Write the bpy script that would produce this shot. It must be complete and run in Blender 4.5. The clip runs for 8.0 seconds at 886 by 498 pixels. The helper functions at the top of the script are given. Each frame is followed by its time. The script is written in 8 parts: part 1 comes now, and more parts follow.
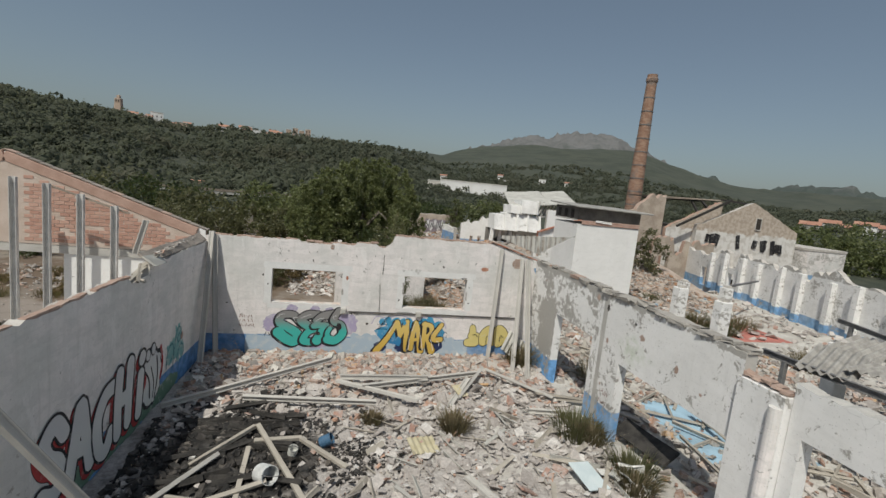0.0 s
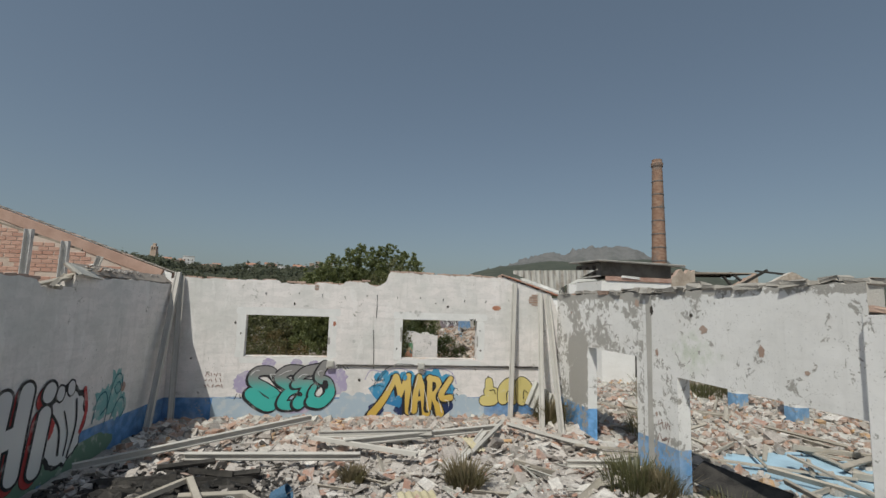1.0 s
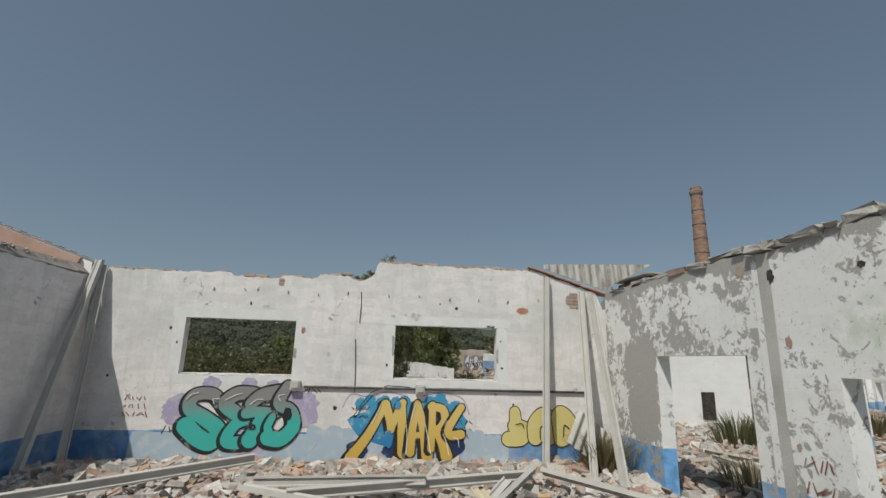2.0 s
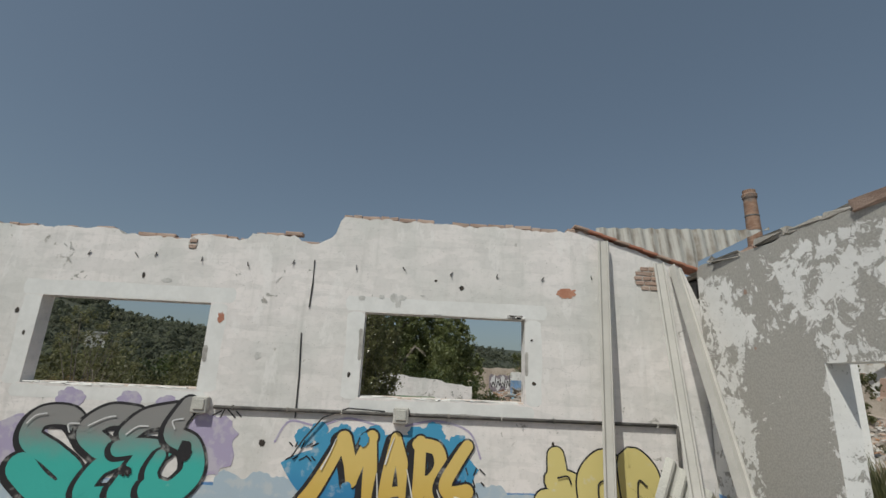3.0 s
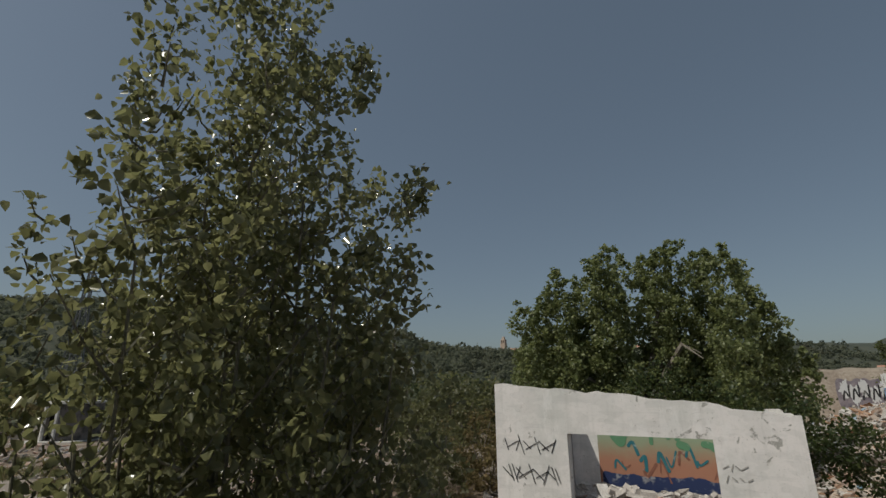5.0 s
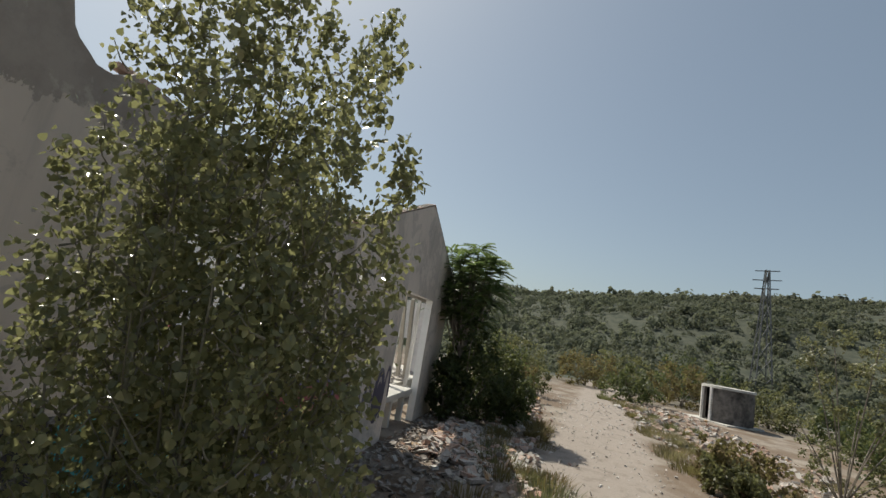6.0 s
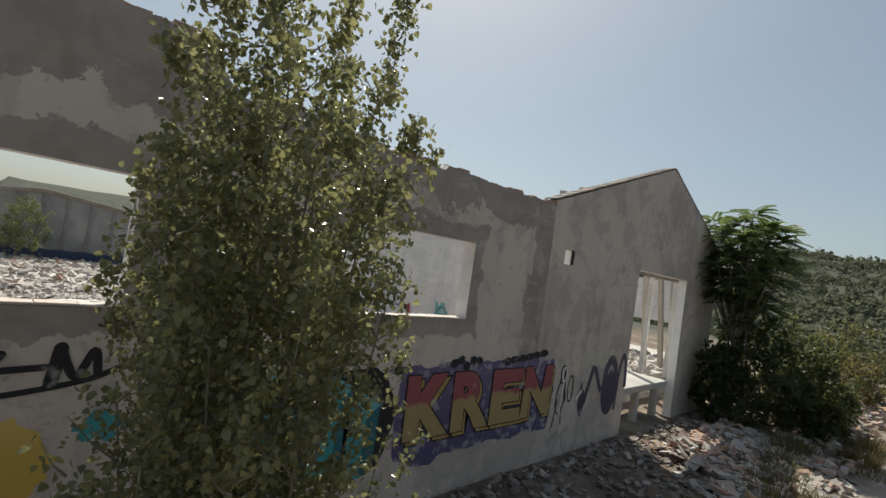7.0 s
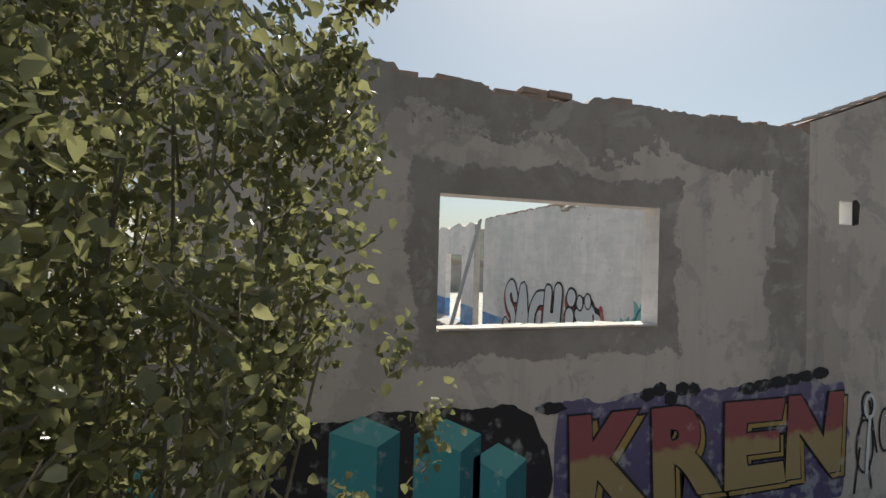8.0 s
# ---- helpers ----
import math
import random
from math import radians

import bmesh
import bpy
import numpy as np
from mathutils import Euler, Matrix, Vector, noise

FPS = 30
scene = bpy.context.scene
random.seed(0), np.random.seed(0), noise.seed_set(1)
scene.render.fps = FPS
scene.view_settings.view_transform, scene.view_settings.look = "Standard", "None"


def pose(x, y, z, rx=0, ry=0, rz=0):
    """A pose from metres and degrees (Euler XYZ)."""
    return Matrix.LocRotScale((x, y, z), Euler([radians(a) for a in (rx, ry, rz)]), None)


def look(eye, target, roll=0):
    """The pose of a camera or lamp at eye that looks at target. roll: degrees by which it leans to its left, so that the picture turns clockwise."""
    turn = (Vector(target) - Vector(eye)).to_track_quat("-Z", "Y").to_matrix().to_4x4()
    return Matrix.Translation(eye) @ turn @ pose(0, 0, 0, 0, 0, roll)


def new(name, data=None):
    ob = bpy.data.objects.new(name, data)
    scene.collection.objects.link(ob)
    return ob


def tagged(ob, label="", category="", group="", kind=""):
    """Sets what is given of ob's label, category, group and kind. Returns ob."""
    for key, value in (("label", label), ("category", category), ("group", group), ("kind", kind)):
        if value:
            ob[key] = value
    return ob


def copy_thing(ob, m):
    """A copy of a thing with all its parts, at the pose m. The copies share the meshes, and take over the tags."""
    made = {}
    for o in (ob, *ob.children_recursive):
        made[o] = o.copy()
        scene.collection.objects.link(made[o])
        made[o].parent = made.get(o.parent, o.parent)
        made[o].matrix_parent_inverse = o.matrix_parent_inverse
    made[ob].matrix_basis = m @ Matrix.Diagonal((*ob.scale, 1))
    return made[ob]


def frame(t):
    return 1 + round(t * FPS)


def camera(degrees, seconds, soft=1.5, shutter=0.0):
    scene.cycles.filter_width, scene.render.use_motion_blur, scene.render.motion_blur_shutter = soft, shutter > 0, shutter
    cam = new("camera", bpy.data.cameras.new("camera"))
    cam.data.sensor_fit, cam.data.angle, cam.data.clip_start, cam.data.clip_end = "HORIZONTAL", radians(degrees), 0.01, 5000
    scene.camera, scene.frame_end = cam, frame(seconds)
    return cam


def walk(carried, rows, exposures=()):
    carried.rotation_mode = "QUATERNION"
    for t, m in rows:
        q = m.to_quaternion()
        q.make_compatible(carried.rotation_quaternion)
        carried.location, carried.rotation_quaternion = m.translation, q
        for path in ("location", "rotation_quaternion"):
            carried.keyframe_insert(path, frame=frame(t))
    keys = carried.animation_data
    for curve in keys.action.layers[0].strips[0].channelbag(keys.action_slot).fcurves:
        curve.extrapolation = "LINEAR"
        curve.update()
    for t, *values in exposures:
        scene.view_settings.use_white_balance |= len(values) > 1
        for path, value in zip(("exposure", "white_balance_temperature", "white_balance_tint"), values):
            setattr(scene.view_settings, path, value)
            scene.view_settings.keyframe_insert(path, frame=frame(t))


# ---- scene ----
cam = camera(86.0, 8.0)
PATH = [
    (0, (-2.338, -15.003, 6.675), (-1.888, -13.073, 6.408), 5.9),
    (0.5, (-1.758, -14.429, 5.222), (-1.37, -12.467, 5.254), 4.5),
    (1, (-1.164, -13.231, 3.993), (-0.835, -11.273, 4.235), 1.8),
    (1.5, (-0.638, -11.64, 3.153), (-0.368, -9.692, 3.52), 0.8),
    (3, (0.72, -6.25, 2.8), (0.799, -4.324, 3.333), 2.6),
    (3.5, (0.88, -4.5, 2.66), (0.938, -2.569, 3.179), 0.1),
    (4, (1.04, -2.77, 2.735), (1.084, -0.838, 3.249), -2.2),
    (4.3, (1.117, -1.746, 2.864), (1.105, 0.188, 3.371), -3.1),
    (4.5, (1.186, -1.078, 2.957), (1.033, 0.848, 3.477), -3.8),
    (4.7, (1.34, -0.46, 3.0), (0.929, 1.422, 3.537), -3.5),
    (5.8, (1.95, 3.1, 3.08), (-0.013, 3.115, 3.463), 10.0),
    (6, (1.88, 3.6, 3.06), (-0.044, 3.157, 3.38), 9.9),
    (6.2, (1.76, 4.04, 3.02), (-0.067, 3.261, 3.255), 10.8),
    (6.5, (1.54, 4.5, 3.06), (-0.128, 3.407, 3.213), 10.7),
    (7, (0.906, 4.653, 3.25), (-0.495, 3.227, 3.322), 8.3),
    (7.5, (0.12, 4.42, 3.25), (-0.97, 2.744, 3.304), 2.7),
    (8, (-0.872, 3.707, 3.155), (-1.496, 1.807, 3.18), 1.6),
]
EXPOSURES = [(0, 0.24, 6740, 5), (1.0, 0.25, 6700, 4), (1.5, 0.26, 6620, 3), (3.5, 0.04, 6630, 3), (4.2, -0.17, 6680, 4), (4.7, -0.18, 6740, 4), (5.8, 0.84, 7060, 4), (6.5, 0.78, 7060, 4), (7.2, 0.80, 7080, 4), (8, 0.98, 7060, 4)]
walk(cam, [(t, look(eye, target, roll)) for t, eye, target, roll in PATH], EXPOSURES)

# ---- world, sun, exposure ----
SUN_WAY = Vector((0.41, 0.55, -1.0)).normalized()
world = bpy.data.worlds.new("world")
scene.world = world
world.use_nodes = True
sky = world.node_tree.nodes.new("ShaderNodeTexSky")
sky.sky_type = "NISHITA"
sky.sun_disc = False
sky.sun_elevation = math.asin(-SUN_WAY.z)
sky.sun_rotation = math.atan2(-SUN_WAY.x, -SUN_WAY.y)
sky.air_density, sky.dust_density, sky.ozone_density, sky.altitude = 1.0, 2.0, 1.5, 100
background = world.node_tree.nodes["Background"]
background.inputs["Strength"].default_value = 0.070
haze = world.node_tree.nodes.new("ShaderNodeHueSaturation")
haze.inputs["Saturation"].default_value = 0.84
world.node_tree.links.new(sky.outputs[0], haze.inputs["Color"])
veil = world.node_tree.nodes.new("ShaderNodeMix")
veil.data_type = "RGBA"
veil.inputs["Factor"].default_value = 0.34
veil.inputs[7].default_value = (1.46, 2.02, 2.75, 1)
world.node_tree.links.new(haze.outputs[0], veil.inputs[6])
world.node_tree.links.new(veil.outputs[2], background.inputs["Color"])
sun = new("sun", bpy.data.lights.new("sun", "SUN"))
sun.data.energy, sun.data.angle, sun.data.color = 2.75, radians(0.55), (1.0, 0.962, 0.92)
sun.matrix_world = look((0, 0, 60), Vector((0, 0, 60)) + SUN_WAY)
scene.view_settings.exposure = 0.0


# ---- materials ----
class Nodes:
    """A material's nodes, wired by name."""

    def __init__(self, name):
        self.material = bpy.data.materials.new(name)
        self.material.use_nodes = True
        self.tree = self.material.node_tree
        self.shader = self.tree.nodes["Principled BSDF"]
        self.place = self.add("ShaderNodeTexCoord").outputs["Object"]

    def add(self, kind, **values):
        node = self.tree.nodes.new(kind)
        for key, value in values.items():
            setattr(node, key, value)
        return node

    def link(self, value, socket):
        if isinstance(value, bpy.types.NodeSocket):
            self.tree.links.new(value, socket)
        elif isinstance(value, (tuple, list)) and len(value) == 3 and socket.type == "RGBA":
            socket.default_value = (*value, 1)
        else:
            socket.default_value = value

    def noise(self, scale, detail=4.0, rough=0.55, at=None, warp=0.0):
        node = self.add("ShaderNodeTexNoise")
        self.link(at or self.place, node.inputs["Vector"])
        for key, value in (("Scale", scale), ("Detail", detail), ("Roughness", rough), ("Distortion", warp)):
            node.inputs[key].default_value = value
        return node.outputs["Fac"]

    def step(self, value, low, high, to_low=0.0, to_high=1.0):
        node = self.add("ShaderNodeMapRange", interpolation_type="SMOOTHSTEP")
        for key, v in zip(("Value", "From Min", "From Max", "To Min", "To Max"), (value, low, high, to_low, to_high)):
            self.link(v, node.inputs[key])
        return node.outputs["Result"]

    def math(self, kind, a, b=0.0):
        node = self.add("ShaderNodeMath", operation=kind)
        self.link(a, node.inputs[0])
        self.link(b, node.inputs[1])
        return node.outputs[0]

    def mix(self, fac, a, b):
        node = self.add("ShaderNodeMix", data_type="RGBA")
        self.link(fac, node.inputs["Factor"])
        self.link(a, node.inputs[6])
        self.link(b, node.inputs[7])
        return node.outputs[2]

    def axis(self, n, at=None):
        node = self.add("ShaderNodeSeparateXYZ")
        self.link(at or self.place, node.inputs[0])
        return node.outputs[n]

    def stretch(self, x, y, z):
        node = self.add("ShaderNodeMapping")
        self.link(self.place, node.inputs["Vector"])
        node.inputs["Scale"].default_value = (x, y, z)
        return node.outputs[0]

    def island(self):
        return self.add("ShaderNodeNewGeometry").outputs["Random Per Island"]

    def chance(self):
        return self.add("ShaderNodeObjectInfo").outputs["Random"]

    def done(self, colour, rough=0.85, bump=None, depth=0.02, metal=0.0):
        self.link(colour, self.shader.inputs["Base Color"])
        self.link(rough, self.shader.inputs["Roughness"])
        self.shader.inputs["Metallic"].default_value = metal
        if bump is not None:
            node = self.add("ShaderNodeBump")
            node.inputs["Distance"].default_value = depth
            node.inputs["Strength"].default_value = 0.7
            self.link(bump, node.inputs["Height"])
            self.link(node.outputs[0], self.shader.inputs["Normal"])
        return self.material


def mottled(name, a, b, scale=3.0, rough=0.85, depth=0.01, metal=0.0, fine=40.0, spread="none"):
    """Two colours that blend at a large and a small scale."""
    n = Nodes(name)
    big, small = n.noise(scale, 5), n.noise(fine, 3)
    blend = n.step(n.math("ADD", n.math("MULTIPLY", big, 0.7), n.math("MULTIPLY", small, 0.3)), 0.36, 0.64)
    colour = n.mix(blend, a, b)
    if spread == "island":
        blend = n.math("ADD", n.math("MULTIPLY", blend, 0.35), n.math("MULTIPLY", n.island(), 0.65))
        colour = n.mix(blend, a, b)
    elif spread == "object":
        blend = n.math("ADD", n.math("MULTIPLY", blend, 0.45), n.math("MULTIPLY", n.chance(), 0.55))
        colour = n.mix(blend, a, b)
    return n.done(colour, rough, small, depth, metal)


def ramp_material(name, colours, rough=0.9, depth=0.01, fine=30.0, source="island", dusty_share=0.65):
    """A spread of colours, one for each loose piece, with grime over it."""
    n = Nodes(name)
    ramp = n.add("ShaderNodeValToRGB")
    ramp.color_ramp.interpolation = "CONSTANT"
    while len(ramp.color_ramp.elements) < len(colours):
        ramp.color_ramp.elements.new(0.5)
    share = sum(w for w, _ in colours)
    at = 0.0
    for element, (w, c) in zip(ramp.color_ramp.elements, colours):
        element.position, element.color = at, (*c, 1)
        at += w / share
    n.link(n.island() if source == "island" else n.chance(), ramp.inputs[0])
    dust = n.step(n.noise(6.0, 5), 0.42, 0.66)
    grain = n.noise(fine, 4)
    dusty = n.mix(n.math("MULTIPLY", dust, dusty_share), ramp.outputs[0], (0.46, 0.425, 0.40))
    shade = n.mix(n.step(grain, 0.35, 0.65), (0.8, 0.8, 0.8), (1.08, 1.06, 1.04))
    node = n.add("ShaderNodeMix", data_type="RGBA", blend_type="MULTIPLY")
    node.inputs["Factor"].default_value = 1
    n.link(dusty, node.inputs[6])
    n.link(shade, node.inputs[7])
    return n.done(node.outputs[2], rough, grain, depth)


def plaster_white(name, dado, peel, dado_colour=(0.09, 0.22, 0.44), dirt=1.0, bald=None, crown=0.0, moss=None):
    """Old white paint on plaster, rain-streaked, with a painted blue dado and grey patches where the paint has flaked off."""
    n = Nodes(name)
    z = n.axis(2)
    wide, mid, fine = n.noise(0.7, 6, 0.6), n.noise(4.0, 6, 0.6), n.noise(55.0, 3)
    streak = n.noise(1.0, 5, 0.6, at=n.stretch(7.0, 7.0, 0.5))
    white = n.mix(n.math("MULTIPLY", n.step(wide, 0.38, 0.66), dirt), (0.815, 0.768, 0.75) if dirt == 1.0 else (0.84, 0.83, 0.815), (0.66, 0.65, 0.625))
    white = n.mix(n.math("MULTIPLY", n.step(streak, 0.52, 0.75), 0.35 * dirt), white, (0.47, 0.46, 0.43))
    coat = n.noise(2.3, 3, 0.4, at=n.stretch(1.0, 1.0, 2.2))
    white = n.mix(n.math("MULTIPLY", n.step(coat, 0.5, 0.53), 0.2 * dirt), white, (0.50, 0.49, 0.47))
    course = n.noise(1.0, 6, 0.65, at=n.stretch(1.1, 1.1, 10.0))
    white = n.mix(n.math("MULTIPLY", n.step(course, 0.54, 0.62), 0.22 * dirt), white, (0.52, 0.505, 0.485))
    splash = n.noise(1.0, 7, 0.68, at=n.stretch(3.2, 3.2, 1.1))
    white = n.mix(n.math("MULTIPLY", n.step(splash, 0.555, 0.60), 0.4 * dirt), white, (0.85, 0.825, 0.81))
    grime = n.noise(14.0, 6, 0.7)
    white = n.mix(n.math("MULTIPLY", n.step(grime, 0.47, 0.7), 0.24 * dirt), white, (0.45, 0.435, 0.41))
    pits = n.step(n.noise(32.0, 2, 0.5), 0.67, 0.70)
    white = n.mix(n.math("MULTIPLY", pits, 0.38), white, (0.33, 0.32, 0.30))
    crack = n.add("ShaderNodeTexVoronoi", feature="DISTANCE_TO_EDGE")
    warp = n.add("ShaderNodeVectorMath", operation="ADD")
    n.link(n.place, warp.inputs[0])
    wobble = n.add("ShaderNodeTexNoise")
    n.link(n.place, wobble.inputs["Vector"])
    wobble.inputs["Scale"].default_value = 2.0
    n.link(wobble.outputs["Color"], warp.inputs[1])
    n.link(warp.outputs[0], crack.inputs["Vector"])
    crack.inputs["Scale"].default_value = 0.9
    line = n.math("MULTIPLY", n.step(crack.outputs["Distance"], 0.001, 0.0032, 1.0, 0.0), n.step(n.noise(0.9, 4), 0.5, 0.58))
    white = n.mix(n.math("MULTIPLY", line, 0.34), white, (0.30, 0.29, 0.275))
    edge = n.math("ADD", z, n.math("MULTIPLY", n.noise(9.0, 3), 0.02))
    blue = n.mix(n.step(mid, 0.40, 0.62), dado_colour, tuple(c * 1.35 + 0.03 for c in dado_colour))
    blue = n.mix(n.math("MULTIPLY", n.step(wide, 0.45, 0.62), 0.5), blue, (0.42, 0.47, 0.52))
    paint = n.mix(n.step(edge, dado - 0.006, dado + 0.006), blue, white) if dado else white
    grey = n.mix(n.step(fine, 0.3, 0.7), (0.35, 0.335, 0.31), (0.45, 0.43, 0.40))
    flake = n.math("ADD", n.math("MULTIPLY", n.noise(1.1, 8, 0.62), 0.45), n.math("MULTIPLY", n.noise(6.5, 10, 0.74, warp=0.6), 0.55))
    x = n.axis(0)
    if bald:
        spot = n.math("MULTIPLY", n.step(n.math("ABSOLUTE", n.math("SUBTRACT", x, bald[0])), bald[1] * 0.45, bald[1], 1.0, 0.0), n.math("MULTIPLY", n.step(z, 1.62, 1.8), n.step(z, bald[2] - 0.5, bald[2] + 0.25, 1.0, 0.0)))
        flake = n.math("ADD", flake, n.math("MULTIPLY", spot, 0.13))
    if crown:
        flake = n.math("ADD", flake, n.step(z, crown - 0.05, crown + 0.1, 0.0, 0.12))
    bare = n.step(flake, peel, peel + 0.012)
    if moss:
        near = n.math("ADD", n.math("ABSOLUTE", n.math("SUBTRACT", x, moss[0])), n.math("MULTIPLY", n.math("ABSOLUTE", n.math("SUBTRACT", z, moss[1])), 1.8))
        green = n.math("MULTIPLY", n.step(near, 0.2, moss[2], 1.0, 0.0), n.step(n.noise(5.0, 6, 0.65), 0.38, 0.6))
        paint = n.mix(n.math("MULTIPLY", green, 0.55), paint, (0.50, 0.56, 0.42))
    colour = n.mix(bare, paint, grey)
    height = n.math("ADD", n.math("MULTIPLY", n.math("SUBTRACT", 1.0, bare), 0.5), n.math("ADD", n.math("MULTIPLY", mid, 0.5), n.math("ADD", n.math("MULTIPLY", fine, 0.12), n.math("MULTIPLY", grime, 0.15))))
    return n.done(colour, 0.86, height, 0.012)


def render_grey(name, openings=(), above=None, joint=None):
    """Bare outdoor render: a pale cream-grey skin, worn thin in blotches, with rain stains, and darker cement coats round openings, along the top and down a joint."""
    n = Nodes(name)
    wide, mid, fine = n.noise(0.45, 7, 0.6), n.noise(2.0, 8, 0.66), n.noise(45.0, 4)
    skin = n.mix(n.step(wide, 0.35, 0.65), (0.623, 0.545, 0.480), (0.533, 0.467, 0.410))
    worn = n.mix(n.step(mid, 0.4, 0.62), (0.385, 0.336, 0.295), (0.451, 0.398, 0.353))
    mask = n.math("ADD", n.math("MULTIPLY", wide, 0.45), n.math("MULTIPLY", mid, 0.55))
    colour = n.mix(n.math("MULTIPLY", n.step(mask, 0.505, 0.545), 0.8), skin, worn)
    streak = n.noise(1.0, 5, 0.6, at=n.stretch(4.0, 4.0, 0.3))
    colour = n.mix(n.math("MULTIPLY", n.step(streak, 0.5, 0.72), 0.3), colour, (0.271, 0.258, 0.238))
    blotch = n.step(n.noise(1.6, 9, 0.72, warp=0.8), 0.57, 0.61)
    colour = n.mix(n.math("MULTIPLY", blotch, 0.36), colour, (0.295, 0.271, 0.246))
    if openings:
        x, z = n.axis(0), n.axis(2)
        waver = n.math("SUBTRACT", n.math("ADD", n.math("MULTIPLY", n.noise(1.5, 8, 0.62, warp=0.4), 0.75), n.math("MULTIPLY", n.noise(7.0, 6, 0.7), 0.25)), 0.5)
        coat = n.step(n.math("ADD", z, n.math("MULTIPLY", waver, 1.7)), above - 0.015, above + 0.015)
        side = n.step(n.math("ADD", x, n.math("MULTIPLY", waver, 1.3)), joint - 0.012, joint + 0.012, 1.0, 0.0)
        coat = n.math("MAXIMUM", coat, n.math("MULTIPLY", side, n.step(z, 1.9, 2.1)))
        for x0, x1, z0, z1 in openings:
            du = n.math("SUBTRACT", n.math("ABSOLUTE", n.math("SUBTRACT", x, (x0 + x1) / 2)), (x1 - x0) / 2)
            dv = n.math("SUBTRACT", n.math("ABSOLUTE", n.math("SUBTRACT", z, (z0 + z1) / 2)), (z1 - z0) / 2)
            away = n.math("ADD", n.math("MAXIMUM", du, dv), n.math("MULTIPLY", waver, 0.75))
            coat = n.math("MAXIMUM", coat, n.step(away, 0.235, 0.255, 1.0, 0.0))
        mixed = n.noise(3.0, 7, 0.65)
        cement = n.mix(n.step(mixed, 0.36, 0.62), (0.275, 0.239, 0.213), (0.353, 0.312, 0.279))
        cement = n.mix(n.math("MULTIPLY", n.step(n.noise(1.7, 7, 0.7, warp=0.5), 0.56, 0.62), 0.55), cement, (0.508, 0.459, 0.406))
        colour = n.mix(n.math("MULTIPLY", coat, 0.92), colour, cement)
        rust = n.math("MULTIPLY", n.step(n.noise(1.3, 6, 0.7), 0.66, 0.70), n.step(z, 3.5, 4.1))
        colour = n.mix(n.math("MULTIPLY", rust, 0.6), colour, (0.295, 0.139, 0.098))
        mid = n.math("ADD", mid, n.math("MULTIPLY", coat, 0.4))
    pock = n.step(n.noise(9.0, 4, 0.7), 0.66, 0.7)
    colour = n.mix(n.math("MULTIPLY", pock, 0.55), colour, (0.246, 0.234, 0.217))
    return n.done(colour, 0.92, n.math("ADD", mid, n.math("MULTIPLY", fine, 0.2)), 0.01)


PLASTER = plaster_white("white_plaster", 1.54, 0.60)
PLASTER_WORN = plaster_white("flaking_plaster", 1.62, 0.558, (0.12, 0.29, 0.54), 0.35, crown=4.28, moss=(-5.75, 3.35, 1.0))
PLASTER_BARE = plaster_white("heavily_flaking_plaster", 1.62, 0.497, (0.12, 0.29, 0.54), 0.35, bald=(-1.35, 0.7, 3.4), crown=4.28)
PLASTER_PILLAR = plaster_white("pillar_plaster", 0.5, 0.53, (0.15, 0.29, 0.47), 0.5)
PLASTER_END = plaster_white("end_plaster", 0.0, 0.555, dirt=0.35)
PLASTER_WHITE = plaster_white("clean_white_plaster", 0.0, 0.62, dirt=0.25)
PLASTER_PLAIN = plaster_white("plain_white_plaster", 0.0, 0.58)
PLASTER_FAR = plaster_white("worn_white_plaster", 1.42, 0.53, (0.15, 0.29, 0.47))
RENDER = render_grey("grey_render")
CRUST = mottled("crumbling_cement", (0.27, 0.25, 0.225), (0.40, 0.375, 0.34), 5, fine=30, depth=0.02, spread="object")
LEDGE = mottled("stained_cement", (0.20, 0.175, 0.15), (0.34, 0.30, 0.265), 3, fine=25, depth=0.012, spread="object")
CEMENT = mottled("cement", (0.40, 0.385, 0.36), (0.52, 0.50, 0.465), 1.5)
CONCRETE = mottled("precast_concrete", (0.37, 0.355, 0.33), (0.52, 0.50, 0.465), 2.5, depth=0.002, fine=60, spread="object")
BRICK_RED = mottled("red_brick", (0.36, 0.14, 0.09), (0.50, 0.24, 0.16), 5, fine=80, spread="object")
BRICK_DUSTY = mottled("dusty_brick", (0.34, 0.22, 0.17), (0.47, 0.36, 0.30), 5, fine=60, spread="object")
MORTAR = mottled("mortar", (0.42, 0.39, 0.36), (0.55, 0.52, 0.48), 4)
ROTTEN = mottled("weathered_timber", (0.16, 0.13, 0.10), (0.33, 0.28, 0.23), 3, fine=30, spread="object")
CHARRED = mottled("charred_timber", (0.012, 0.011, 0.010), (0.05, 0.045, 0.04), 4)
FIBRE = mottled("fibre_cement", (0.40, 0.39, 0.36), (0.53, 0.52, 0.48), 1.5)
STEEL = mottled("grey_steel", (0.10, 0.10, 0.105), (0.20, 0.195, 0.19), 4, rough=0.6)
CONDUIT = mottled("dull_dark_conduit", (0.05, 0.048, 0.046), (0.13, 0.12, 0.11), 5, rough=0.75)
CABLE = mottled("black_cable", (0.02, 0.02, 0.022), (0.06, 0.06, 0.06), 6, rough=0.7)
